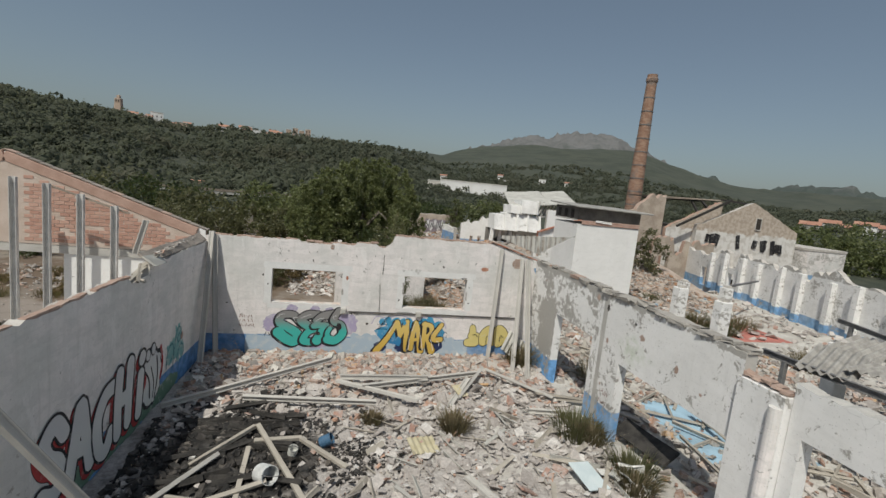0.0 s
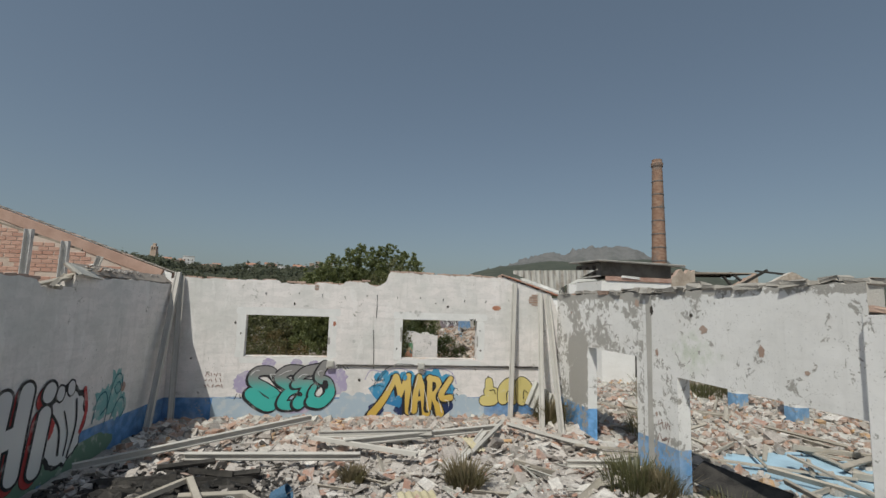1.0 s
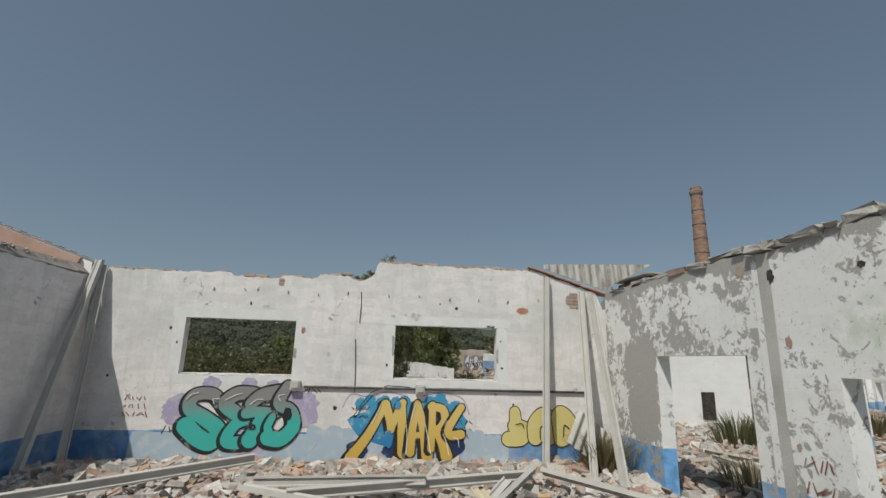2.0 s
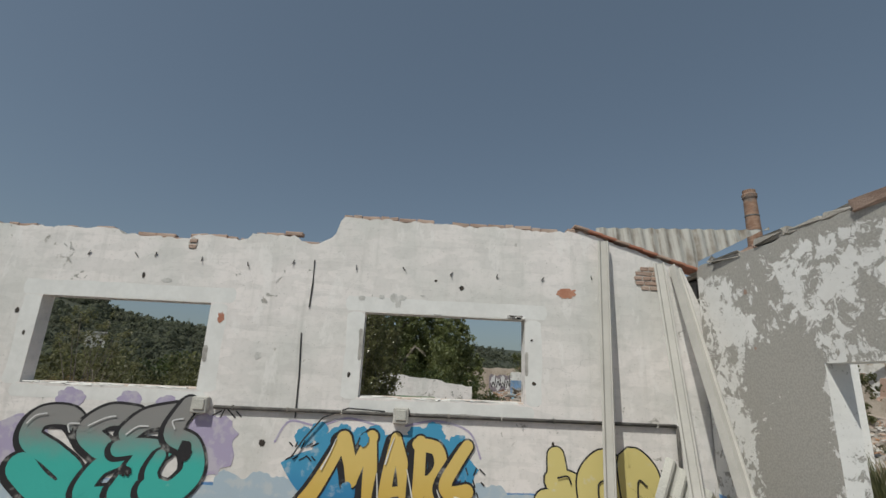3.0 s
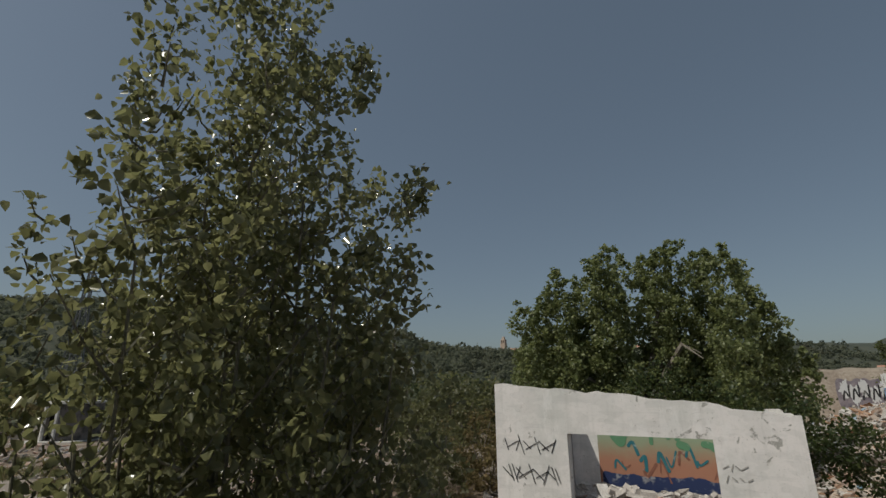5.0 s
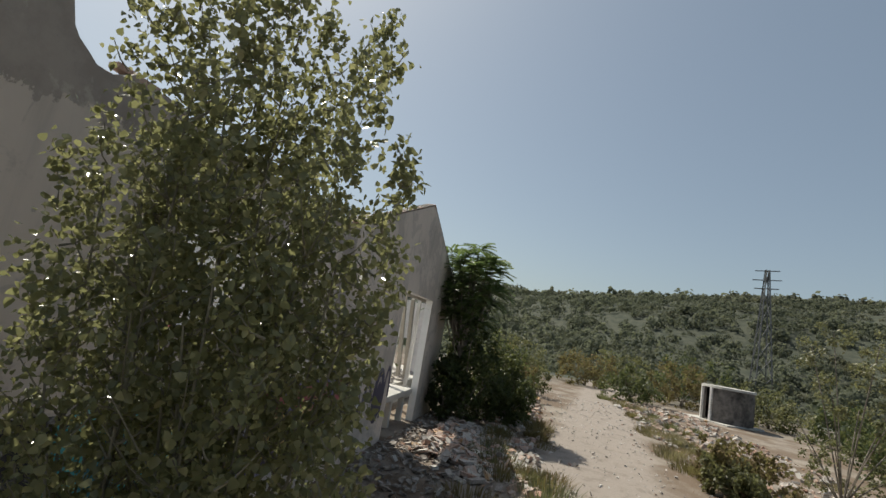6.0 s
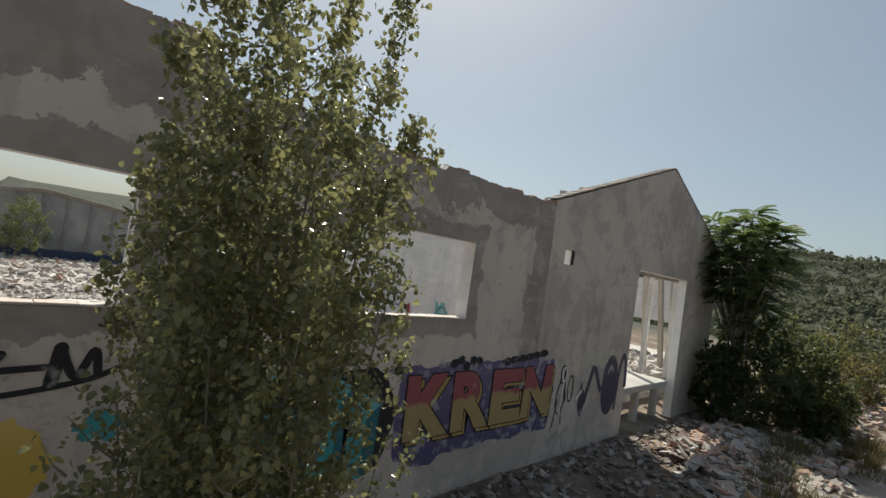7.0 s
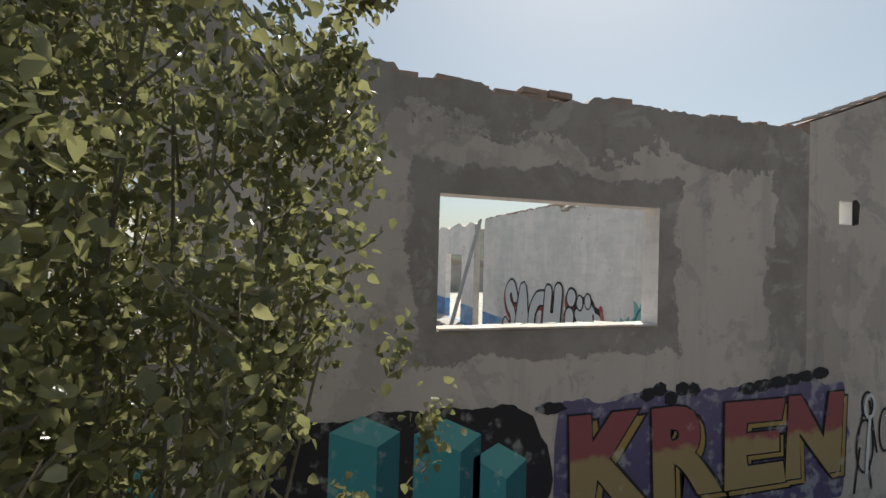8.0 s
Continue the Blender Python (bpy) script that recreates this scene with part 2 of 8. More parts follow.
RUBBLE_PALE = ramp_material("pale_rubble", [(3, (0.47, 0.435, 0.41)), (2, (0.55, 0.515, 0.485)), (2.2, (0.35, 0.32, 0.30)), (1.2, (0.64, 0.62, 0.595)), (0.6, (0.38, 0.23, 0.18)), (0.25, (0.48, 0.30, 0.22)), (0.7, (0.24, 0.22, 0.20))])
RUBBLE_BRICK = ramp_material("brick_rubble", [(2.4, (0.38, 0.24, 0.18)), (2, (0.45, 0.33, 0.27)), (3, (0.42, 0.39, 0.355)), (1, (0.58, 0.56, 0.52)), (1.6, (0.28, 0.25, 0.225)), (0.5, (0.48, 0.31, 0.17))])
RUBBLE_DARK = ramp_material("dark_litter", [(3, (0.20, 0.175, 0.15)), (2, (0.28, 0.25, 0.22)), (2, (0.13, 0.11, 0.095)), (0.7, (0.50, 0.48, 0.45)), (1, (0.26, 0.16, 0.12))])
RUBBLE_BLACK = ramp_material("burnt_rubble", [(3, (0.02, 0.019, 0.018)), (2, (0.045, 0.04, 0.036)), (0.8, (0.11, 0.098, 0.085))], dusty_share=0.1)


# ---- building blocks ----
def part(name, bm, material, parent=None, label="", smooth=False):
    """Links a bmesh as one mesh object under a thing or a part."""
    data = bpy.data.meshes.new(name)
    bm.to_mesh(data)
    bm.free()
    for m in material if isinstance(material, (list, tuple)) else [material]:
        data.materials.append(m)
    if smooth:
        data.polygons.foreach_set("use_smooth", [True] * len(data.polygons))
    ob = new(name, data)
    if parent:
        ob.parent = parent
    return tagged(ob, label) if label else ob


def raw(name, verts, faces, material, parent=None, label="", smooth=False):
    """Links vertices and faces as one mesh object."""
    data = bpy.data.meshes.new(name)
    data.from_pydata([tuple(v) for v in verts], [], [tuple(f) for f in faces])
    for m in material if isinstance(material, (list, tuple)) else [material]:
        data.materials.append(m)
    if smooth:
        data.polygons.foreach_set("use_smooth", [True] * len(data.polygons))
    data.update()
    ob = new(name, data)
    if parent:
        ob.parent = parent
    return tagged(ob, label) if label else ob


def thing(name, label, category, place=None, group="", kind=""):
    """An Empty at a thing's base, for its parts."""
    ob = new(name)
    ob.empty_display_size = 0.2
    if place is not None:
        ob.matrix_world = place if isinstance(place, Matrix) else Matrix.Translation(place)
    return tagged(ob, label, category, group, kind)


def box(bm, size, m=Matrix(), bevel=0.0, jitter=0.0, rng=random):
    """A box of the given size about the origin of m."""
    made = bmesh.ops.create_cube(bm, size=1)["verts"]
    for v in made:
        v.co = Vector((v.co.x * size[0], v.co.y * size[1], v.co.z * size[2]))
    if bevel:
        edges = list({e for v in made for e in v.link_edges})
        out = bmesh.ops.bevel(bm, geom=edges, offset=bevel, segments=1, affect="EDGES")
        made = list({v for f in out["faces"] for v in f.verts} | {v for v in made if v.is_valid})
    for v in made:
        if jitter:
            v.co += Vector([rng.uniform(-jitter, jitter) for _ in range(3)])
        v.co = m @ v.co
    return made


def span(a, b, roll=0.0):
    """A pose midway from a to b whose x axis runs along the way, and the length."""
    a, b = Vector(a), Vector(b)
    turn = (b - a).to_track_quat("X", "Z").to_matrix().to_4x4()
    return Matrix.Translation((a + b) / 2) @ turn @ pose(0, 0, 0, roll), (b - a).length


def wall_mesh(u0, u1, base, top, holes=(), thick=0.21, step=0.14, seed=1, rough=0.02):
    """A wall along x from u0 to u1 with a ragged top and openings, front at y = 0 and back at y = thick. Slots: front, back, broken edges."""
    rng = random.Random(seed)
    count = max(2, int((u1 - u0) / step))
    us = sorted({round(u0 + (u1 - u0) * n / count, 4) for n in range(count + 1)} | {e for h in holes for e in h[:2] if u0 <= e <= u1})
    us = [u for n, u in enumerate(us) if n == 0 or u - us[n - 1] > 0.012]
    zs = sorted({base} | {e for h in holes for e in h[2:] if e > base})
    bm = bmesh.new()
    grid = {}
    edge_us = {e for h in holes for e in h[:2]} | {u0, u1}
    for i, u in enumerate(us):
        height = top(u) + rng.uniform(-rough, rough)
        for j, z in enumerate([*zs, None]):
            z = height if z is None else z
            for s, y in enumerate((0.0, thick)):
                shake = 0 if u in edge_us else rng.uniform(-rough, rough) * 0.4
                grid[i, j, s] = bm.verts.new((u + shake * (j == len(zs)), y, z + (rng.uniform(-rough, rough) * 0.5 if j == len(zs) else 0)))
    solid = set()
    for i in range(len(us) - 1):
        mid = (us[i] + us[i + 1]) / 2
        for j in range(len(zs)):
            low, high = zs[j], zs[j + 1] if j + 1 < len(zs) else 99
            if not any(h[0] < mid < h[1] and h[2] <= low + 1e-6 and (high <= h[3] + 1e-6) for h in holes):
                solid.add((i, j))

    def face(keys, slot):
        bm.faces.new([grid[k] for k in keys]).material_index = slot

    for i, j in solid:
        face([(i, j, 0), (i + 1, j, 0), (i + 1, j + 1, 0), (i, j + 1, 0)], 0)
        face([(i, j, 1), (i, j + 1, 1), (i + 1, j + 1, 1), (i + 1, j, 1)], 1)
        open_hole = j + 1 < len(zs)
        if (i - 1, j) not in solid:
            face([(i, j, 0), (i, j + 1, 0), (i, j + 1, 1), (i, j, 1)], 0 if i else 2)
        if (i + 1, j) not in solid:
            face([(i + 1, j, 0), (i + 1, j, 1), (i + 1, j + 1, 1), (i + 1, j + 1, 0)], 0 if i + 2 < len(us) else 2)
        if (i, j + 1) not in solid:
            face([(i, j + 1, 0), (i + 1, j + 1, 0), (i + 1, j + 1, 1), (i, j + 1, 1)], 0 if open_hole else 2)
        if (i, j - 1) not in solid:
            face([(i, j, 0), (i, j, 1), (i + 1, j, 1), (i + 1, j, 0)], 0)
    bmesh.ops.recalc_face_normals(bm, faces=bm.faces)
    return bm


def broken(level, seed, *steps, rough=0.05):
    """A ragged height along a wall: a level, noise, and steps of (from, to, change)."""

    def height(u):
        h = level + noise.fractal(Vector((u * 1.7, seed * 7.3, 0.5)), 0.9, 2.1, 4) * rough
        return h + sum(c for a, b, c in steps if a <= u < b)

    return height


def profile_sweep(profile, length):
    """A solid of a closed y-z profile, swept along x and centred."""
    bm = bmesh.new()
    ends = [[bm.verts.new((x, y, z)) for y, z in profile] for x in (-length / 2, length / 2)]
    count = len(profile)
    for n in range(count):
        bm.faces.new((ends[0][n], ends[0][(n + 1) % count], ends[1][(n + 1) % count], ends[1][n]))
    bm.faces.new(ends[0][::-1])
    bm.faces.new(ends[1])
    bmesh.ops.recalc_face_normals(bm, faces=bm.faces)
    return bm


def blocks(count, where, size, seed, flat=(0.25, 0.7)):
    """Vertices and faces of many loose broken pieces; where(rng) gives a place, size(rng) a length."""
    rng = random.Random(seed)
    corner = [(x, y, z) for z in (-0.5, 0.5) for y in (-0.5, 0.5) for x in (-0.5, 0.5)]
    sides = [(0, 2, 3, 1), (4, 5, 7, 6), (0, 1, 5, 4), (2, 6, 7, 3), (0, 4, 6, 2), (1, 3, 7, 5)]
    verts, faces = [], []
    for _ in range(count):
        at = where(rng)
        if at is None:
            continue
        length = size(rng)
        dims = (length, length * rng.uniform(0.35, 0.9), length * rng.uniform(*flat))
        turn = Euler((rng.gauss(0, 0.35), rng.gauss(0, 0.35), rng.uniform(0, 6.28))).to_matrix()
        start = len(verts)
        for c in corner:
            p = Vector([c[k] * dims[k] * rng.uniform(0.7, 1.1) for k in range(3)])
            verts.append(Vector(at) + turn @ p)
        faces += [tuple(start + k for k in s) for s in sides]
    return verts, faces


# ---- land ----
SKYLINE = [(-180, 2.5), (-90, 2.5), (-60, 2.7), (-50, 2.7), (-45, 2.9), (-40, 3.7), (-37, 4.7), (-34, 5.5), (-30, 5.6), (-21, 5.3), (-16, 4.8), (-12, 3.6), (-2, 4.0), (6, 3.8), (12, 3.55), (16, 3.4), (20, 3.8), (25, 4.05), (30, 4.5), (32.5, 5.0), (34, 6.3), (38, 6.5), (41, 5.9), (45, 6.7), (57, 8.1), (68, 8.2), (80, 6.7), (92, 5.5), (100, 5.9), (115, 5.0), (140, 3.5), (180, 2.5)]


def skyline(azimuth):
    """The elevation of the hills, in degrees, by the azimuth (to the left of +y)."""
    return float(np.interp(azimuth, [a for a, _ in SKYLINE], [e for _, e in SKYLINE]))


def land(x, y):
    """The height of the open ground."""
    r, azimuth = math.hypot(x, y), math.degrees(math.atan2(-x, y))
    near = 0.15 + 0.06 * noise.noise(Vector((x * 0.35, y * 0.35, 3.1)))
    valley = -6.0 * smooth(r, 45, 160) * smooth(azimuth, -25, 15)
    west = smooth(azimuth, 20, 50)
    ridge = 620 - 200 * west + 850 * smooth(-azimuth, 4, 18)
    rise = math.tan(math.radians(skyline(azimuth))) * ridge - valley
    up = smooth(r, 130 - 40 * west, ridge) ** 1.15
    lumps = 7.0 * noise.fractal(Vector((x * 0.011, y * 0.011, 0.7)), 0.8, 2.0, 4) * smooth(r, 90, 260)
    return near + valley + up * rise + lumps * (1 - 0.8 * smooth(r, ridge * 0.8, ridge)) - 0.03 * max(0, r - ridge * 1.1)


def smooth(v, low, high):
    t = min(1.0, max(0.0, (v - low) / (high - low)))
    return t * t * (3 - 2 * t)


def ground_material():
    n = Nodes("dry_ground")
    wide, mid, fine = n.noise(0.08, 6), n.noise(0.9, 7, 0.6), n.noise(14.0, 6, 0.7)
    dirt = n.mix(n.step(mid, 0.38, 0.64), (0.19, 0.155, 0.125), (0.28, 0.24, 0.20))
    dirt = n.mix(n.math("MULTIPLY", n.step(fine, 0.5, 0.7), 0.5), dirt, (0.30, 0.27, 0.23))
    scrub = n.mix(n.step(n.noise(0.25, 6), 0.4, 0.6), (0.034, 0.042, 0.027), (0.06, 0.064, 0.043))
    leafy = n.mix(n.step(n.noise(0.03, 8, 0.7), 0.4, 0.6), (0.042, 0.05, 0.036), (0.065, 0.072, 0.052))
    x, y = n.axis(0), n.axis(1)
    far = n.math("SQRT", n.math("ADD", n.math("MULTIPLY", x, x), n.math("MULTIPLY", y, y)))
    # Beyond 420 m the green turns greyer and paler: haze put into colour.
    scrub = n.mix(n.step(far, 420, 700), scrub, leafy)
    grown = n.step(n.math("ADD", far, n.math("MULTIPLY", n.math("SUBTRACT", wide, 0.5), 60)), 36, 60)
    track = n.math("ABSOLUTE", n.math("SUBTRACT", n.math("SUBTRACT", n.math("ADD", y, n.math("MULTIPLY", n.math("ADD", x, 16.0), 0.13)), 6.0), n.math("MULTIPLY", n.math("SUBTRACT", mid, 0.5), 1.6)))
    sand = n.math("MULTIPLY", n.step(track, 1.25, 1.9, 1.0, 0.0), n.step(x, -70, -60))
    sand = n.math("MULTIPLY", sand, n.step(x, -7.0, -9.0))
    weeds = n.mix(n.step(n.noise(0.5, 6), 0.42, 0.55), dirt, (0.15, 0.108, 0.076))
    colour = n.mix(grown, weeds, scrub)
    colour = n.mix(sand, colour, n.mix(n.math("MULTIPLY", n.step(n.noise(2.3, 8, 0.7), 0.52, 0.62), 0.55), n.mix(fine, (0.225, 0.188, 0.16), (0.33, 0.285, 0.25)), (0.18, 0.148, 0.122)))
    return n.done(colour, 0.95, n.math("ADD", mid, n.math("MULTIPLY", fine, 0.35)), 0.06)


def build_ground():
    radii = [0.0] + [1.2 * 1.075**n for n in range(112)]
    around = 240
    verts, faces = [(0, 0, land(0, 0))], []
    for r in radii[1:]:
        for k in range(around):
            a = 2 * math.pi * k / around
            x, y = r * math.sin(a), r * math.cos(a)
            verts.append((x, y, land(x, y)))
    for k in range(around):
        faces.append((0, 1 + (k + 1) % around, 1 + k))
    for n in range(len(radii) - 2):
        for k in range(around):
            a, b = 1 + n * around + k, 1 + n * around + (k + 1) % around
            faces.append((a, b, b + around, a + around))
    tagged(raw("ground", verts, faces, ground_material(), smooth=True), "dry sandy ground with weeds and wooded hills beyond", "ground", kind="structure")


build_ground()

# ---- the hall: floor and walls ----
FLOOR = 0.86
LEFT, RIGHT = -5.9, 4.5


def floor_material():
    n = Nodes("dusty_floor")
    mid, fine = n.noise(0.8, 7, 0.62), n.noise(18, 6, 0.7)
    colour = n.mix(n.step(mid, 0.4, 0.6), (0.47, 0.44, 0.40), (0.58, 0.56, 0.52))
    colour = n.mix(n.math("MULTIPLY", n.step(fine, 0.5, 0.68), 0.6), colour, (0.30, 0.28, 0.25))
    return n.done(colour, 0.93, fine, 0.03)


def slab(name, x0, x1, y0, y1, z0, z1, material, label, category="floor"):
    bm = bmesh.new()
    box(bm, (x1 - x0, y1 - y0, z1 - z0), Matrix.Translation(((x0 + x1) / 2, (y0 + y1) / 2, (z0 + z1) / 2)))
    return tagged(part(name, bm, material), label, category, kind="structure")


DUST = floor_material()
slab("floor", LEFT - 0.15, 30, -30, 0.2, -0.4, FLOOR, DUST, "dusty raised concrete floor strewn with rubble")
slab("floor_west", -22, LEFT - 0.152, -30, -1.1, -0.4, FLOOR - 0.004, DUST, "dusty raised concrete floor of the gabled store")
slab("floor_east", 5.2, 30, 0.204, 14, -0.4, FLOOR - 0.004, DUST, "dusty raised concrete floor of the ruined hall")


def place_wall(name, bm, materials, m, label):
    ob = part(name, bm, materials)
    ob.matrix_world = m
    return tagged(ob, label, "wall", kind="structure")


NORTH_TOP = broken(4.52, 1, (-0.42, 2.84, 0.36), (-1.6, -1.08, 0.08), (-3.3, -2.4, -0.04), (-5.9, -3.3, 0.03), rough=0.035)
W1, W2 = (-4.09, -1.985, 2.56, 3.635), (0.0, 2.1, 2.55, 3.617)


def north_top(u):
    """The broken top: a rounded bite where the wall steps up, and a slope under the clay roof edge."""
    if -1.08 < u <= -0.49:
        return 4.5 + 0.15 * ((u + 0.785) / 0.29) ** 2
    if -0.49 < u < -0.42:
        return 4.66 + 3.2 * (u + 0.49)
    if u > 2.84:
        return 4.91 - 0.315 * (u - 2.84) - 2.2 * max(0.0, u - 4.3)
    return NORTH_TOP(u)


RENDER_COATED = render_grey("cement_patched_render", (W1, W2), 4.12, -5.52)
wall_north = place_wall("wall_north", wall_mesh(LEFT - 0.1, RIGHT + 0.25, 0.0, north_top, (W1, W2), 0.21, 0.055, 3, rough=0.014), [PLASTER, RENDER_COATED, MORTAR], Matrix(), "white plastered wall with a blue dado, two empty window openings and a broken top")


def gable_top(u):
    eave, ridge, mid = 4.62, 6.4, -10.95
    return ridge - abs(u - mid) * (ridge - eave) / (-5.95 - mid)


wall_gable = place_wall("wall_gable", wall_mesh(-15.2, LEFT - 0.1, 0.0, gable_top, ((-12.69, -9.62, 0.0, 3.8), (-6.66, -6.46, 3.6, 3.85)), 0.21, 0.3, 5, rough=0.004), [PLASTER_WHITE, RENDER, BRICK_DUSTY], Matrix(), "grey rendered gable wall with a loading door opening")

west = broken(4.35, 2, (-14.0, -4.75, -0.1), (-4.75, -3.9, -0.22), rough=0.025)
WEST_TURN = Matrix.Translation((LEFT, 0, 0)) @ pose(0, 0, 0, 0, 0, 86.8)
wall_west = place_wall("wall_west", wall_mesh(-9.3, -0.012, 0.0, west, (), 0.2, 0.12, 7), [PLASTER, PLASTER_PLAIN, MORTAR], WEST_TURN, "white plastered side wall with a blue dado and a crumbling top")
place_wall("wall_west_end", wall_mesh(-24, -10.2, 0.0, broken(4.2, 4, rough=0.1), ((-13.5, -11.5, FLOOR, 3.2),), 0.2, 0.2, 8), [PLASTER, PLASTER_PLAIN, MORTAR], WEST_TURN, "white plastered side wall with a doorway")

# the east wall: bays between pillars, with wide openings under deep lintels
east = broken(4.42, 6, (-5.0, -4.25, -0.05), rough=0.035)
place_wall("wall_east_corner", wall_mesh(-4.3, -0.02, 0.0, east, ((-4.05, -1.9, FLOOR - 0.3, 3.11),), 0.24, 0.12, 9), [PLASTER_WORN, PLASTER_BARE, CEMENT], Matrix.Translation((RIGHT + 0.24, 0, 0)) @ pose(0, 0, 0, 0, 0, 90), "heavily flaking white wall with a doorway and blue base")
place_wall("wall_east", wall_mesh(-8.7, -4.303, 0.0, east, ((-8.7, -5.33, FLOOR - 0.3, 2.87),), 0.24, 0.12, 19), [PLASTER_WORN, PLASTER_WORN, CEMENT], Matrix.Translation((RIGHT + 0.24, 0, 0)) @ pose(0, 0, 0, 0, 0, 90), "flaking white wall with a wide opening and blue base")
place_wall("wall_east_end", wall_mesh(-24, -9.62, 0.0, broken(4.28, 8, rough=0.06), ((-14.0, -9.85, FLOOR - 0.3, 3.53), (-19.5, -15, FLOOR - 0.3, 3.5)), 0.24, 0.16, 10), [PLASTER_END, PLASTER_END, CEMENT], Matrix.Translation((RIGHT + 0.24, 0, 0)) @ pose(0, 0, 0, 0, 0, 90), "flaking white wall with wide openings")
place_wall("wall_south", wall_mesh(-22, 30, 0.0, lambda u: max(2.9, 4.05 - 0.13 * abs(u + 1.3)), (), 0.25, 0.5, 11, rough=0.0), [mottled("grey_sheeted_wall", (0.27, 0.265, 0.255), (0.37, 0.36, 0.345), 1.2, fine=12)] * 2 + [MORTAR], Matrix.Translation((0, -25.2, 0)) @ pose(0, 0, 0, 0, 0, 0), "low grey gabled end wall with a blue base")


# ---- painted pieces on the walls ----
def paint(name, a, b=None, low=0.0, high=1.0, worn=0.55):
    """Wall paint, faded and flaking; from colour a below to colour b above."""
    n = Nodes(name)
    mid, fine = n.noise(5.0, 6, 0.6), n.noise(50.0, 3)
    colour = n.mix(n.step(n.math("ADD", n.axis(2), n.math("MULTIPLY", n.math("SUBTRACT", mid, 0.5), 0.25)), low, high), a, b or a)
    colour = n.mix(n.math("MULTIPLY", n.step(mid, worn, worn + 0.12), 0.4), colour, (0.62, 0.61, 0.58))
    return n.done(colour, 0.7, n.math("ADD", mid, n.math("MULTIPLY", fine, 0.3)), 0.004)


BLACK = paint("black_paint", (0.018, 0.017, 0.02))
TEAL = paint("teal_paint", (0.05, 0.42, 0.37), (0.24, 0.235, 0.23), 1.65, 2.15, 0.7)
LILAC = paint("lilac_paint", (0.40, 0.35, 0.50), worn=0.48)
SKY_BLUE = paint("pale_blue_paint", (0.40, 0.49, 0.57), worn=0.5)
AZURE = paint("blue_paint", (0.03, 0.20, 0.42), (0.06, 0.30, 0.50), 1.3, 1.9)
NAVY = paint("navy_paint", (0.015, 0.03, 0.10))
OCHRE = paint("ochre_paint", (0.60, 0.40, 0.08), (0.68, 0.50, 0.16), 1.2, 2.0, 0.7)
LEMON = paint("pale_yellow_paint", (0.66, 0.56, 0.22), worn=0.6)
RED = paint("red_paint", (0.45, 0.05, 0.05))
CHALK = paint("white_paint", (0.72, 0.72, 0.70), (0.60, 0.60, 0.61), 1.6, 2.4, 0.7)
KREN_FILL = paint("red_over_ochre_paint", (0.37, 0.27, 0.125), (0.31, 0.085, 0.09), 1.40, 1.48, 0.62)
PURPLE = paint("violet_paint", (0.095, 0.08, 0.17), (0.14, 0.115, 0.21), 1.0, 1.9, 0.5)
TURQUOISE = paint("turquoise_paint", (0.05, 0.30, 0.32))
DEEP_TEAL = paint("deep_teal_paint", (0.02, 0.14, 0.17))
BROWN = paint("brown_paint", (0.22, 0.09, 0.06))
RAINBOW = paint("sunset_paint", (0.36, 0.17, 0.11), (0.27, 0.33, 0.22), 1.35, 2.0, 0.7)

SHEETS = {}


def letter_shape(char, fat):
    """The flat shape of a letter of the built-in font, fattened, within a unit cell."""
    if (char, fat) not in SHEETS:
        curve = bpy.data.curves.new("letter", "FONT")
        curve.body, curve.size, curve.offset, curve.resolution_u = char, 1.0, fat, 4
        ob = bpy.data.objects.new("letter", curve)
        data = bpy.data.meshes.new_from_object(ob)
        SHEETS[char, fat] = ([v.co.copy() for v in data.vertices], [tuple(p.vertices) for p in data.polygons])
        bpy.data.objects.remove(ob)
        bpy.data.meshes.remove(data)
    return SHEETS[char, fat]


def on_wall(m, shapes, lift, name, material, parent, joined=False):
    """Lays flat shapes of (vertices in u, v; faces) on a wall whose u, v and outward axes are m's x, y and z."""
    if not joined:
        for k, (points, polygons) in enumerate(shapes):
            made = raw(name, [m @ Vector((p[0], p[1], lift + 0.0003 * k + (p[2] if len(p) > 2 else 0.0))) for p in points], polygons, material, parent)
        return made
    verts, faces = [], []
    for k, (points, polygons) in enumerate(shapes):
        start = len(verts)
        verts += [m @ Vector((p[0], p[1], lift + 0.0003 * k)) for p in points]
        faces += [tuple(start + k for k in f) for f in polygons]
    raw(name, verts, faces, material, parent)


def blob(u, v, w, h, seed, lobes=0.12, count=40):
    """A cloud shape."""
    points = [(u, v)]
    for k in range(count):
        a = 2 * math.pi * k / count
        r = 1 + lobes * noise.fractal(Vector((math.cos(a) * 2.2, math.sin(a) * 2.2, seed * 3.7)), 0.7, 2.0, 3) * 2
        points.append((u + math.cos(a) * w / 2 * r, v + math.sin(a) * h / 2 * r))
    return points, [(0, 1 + k, 1 + (k + 1) % count) for k in range(count)]


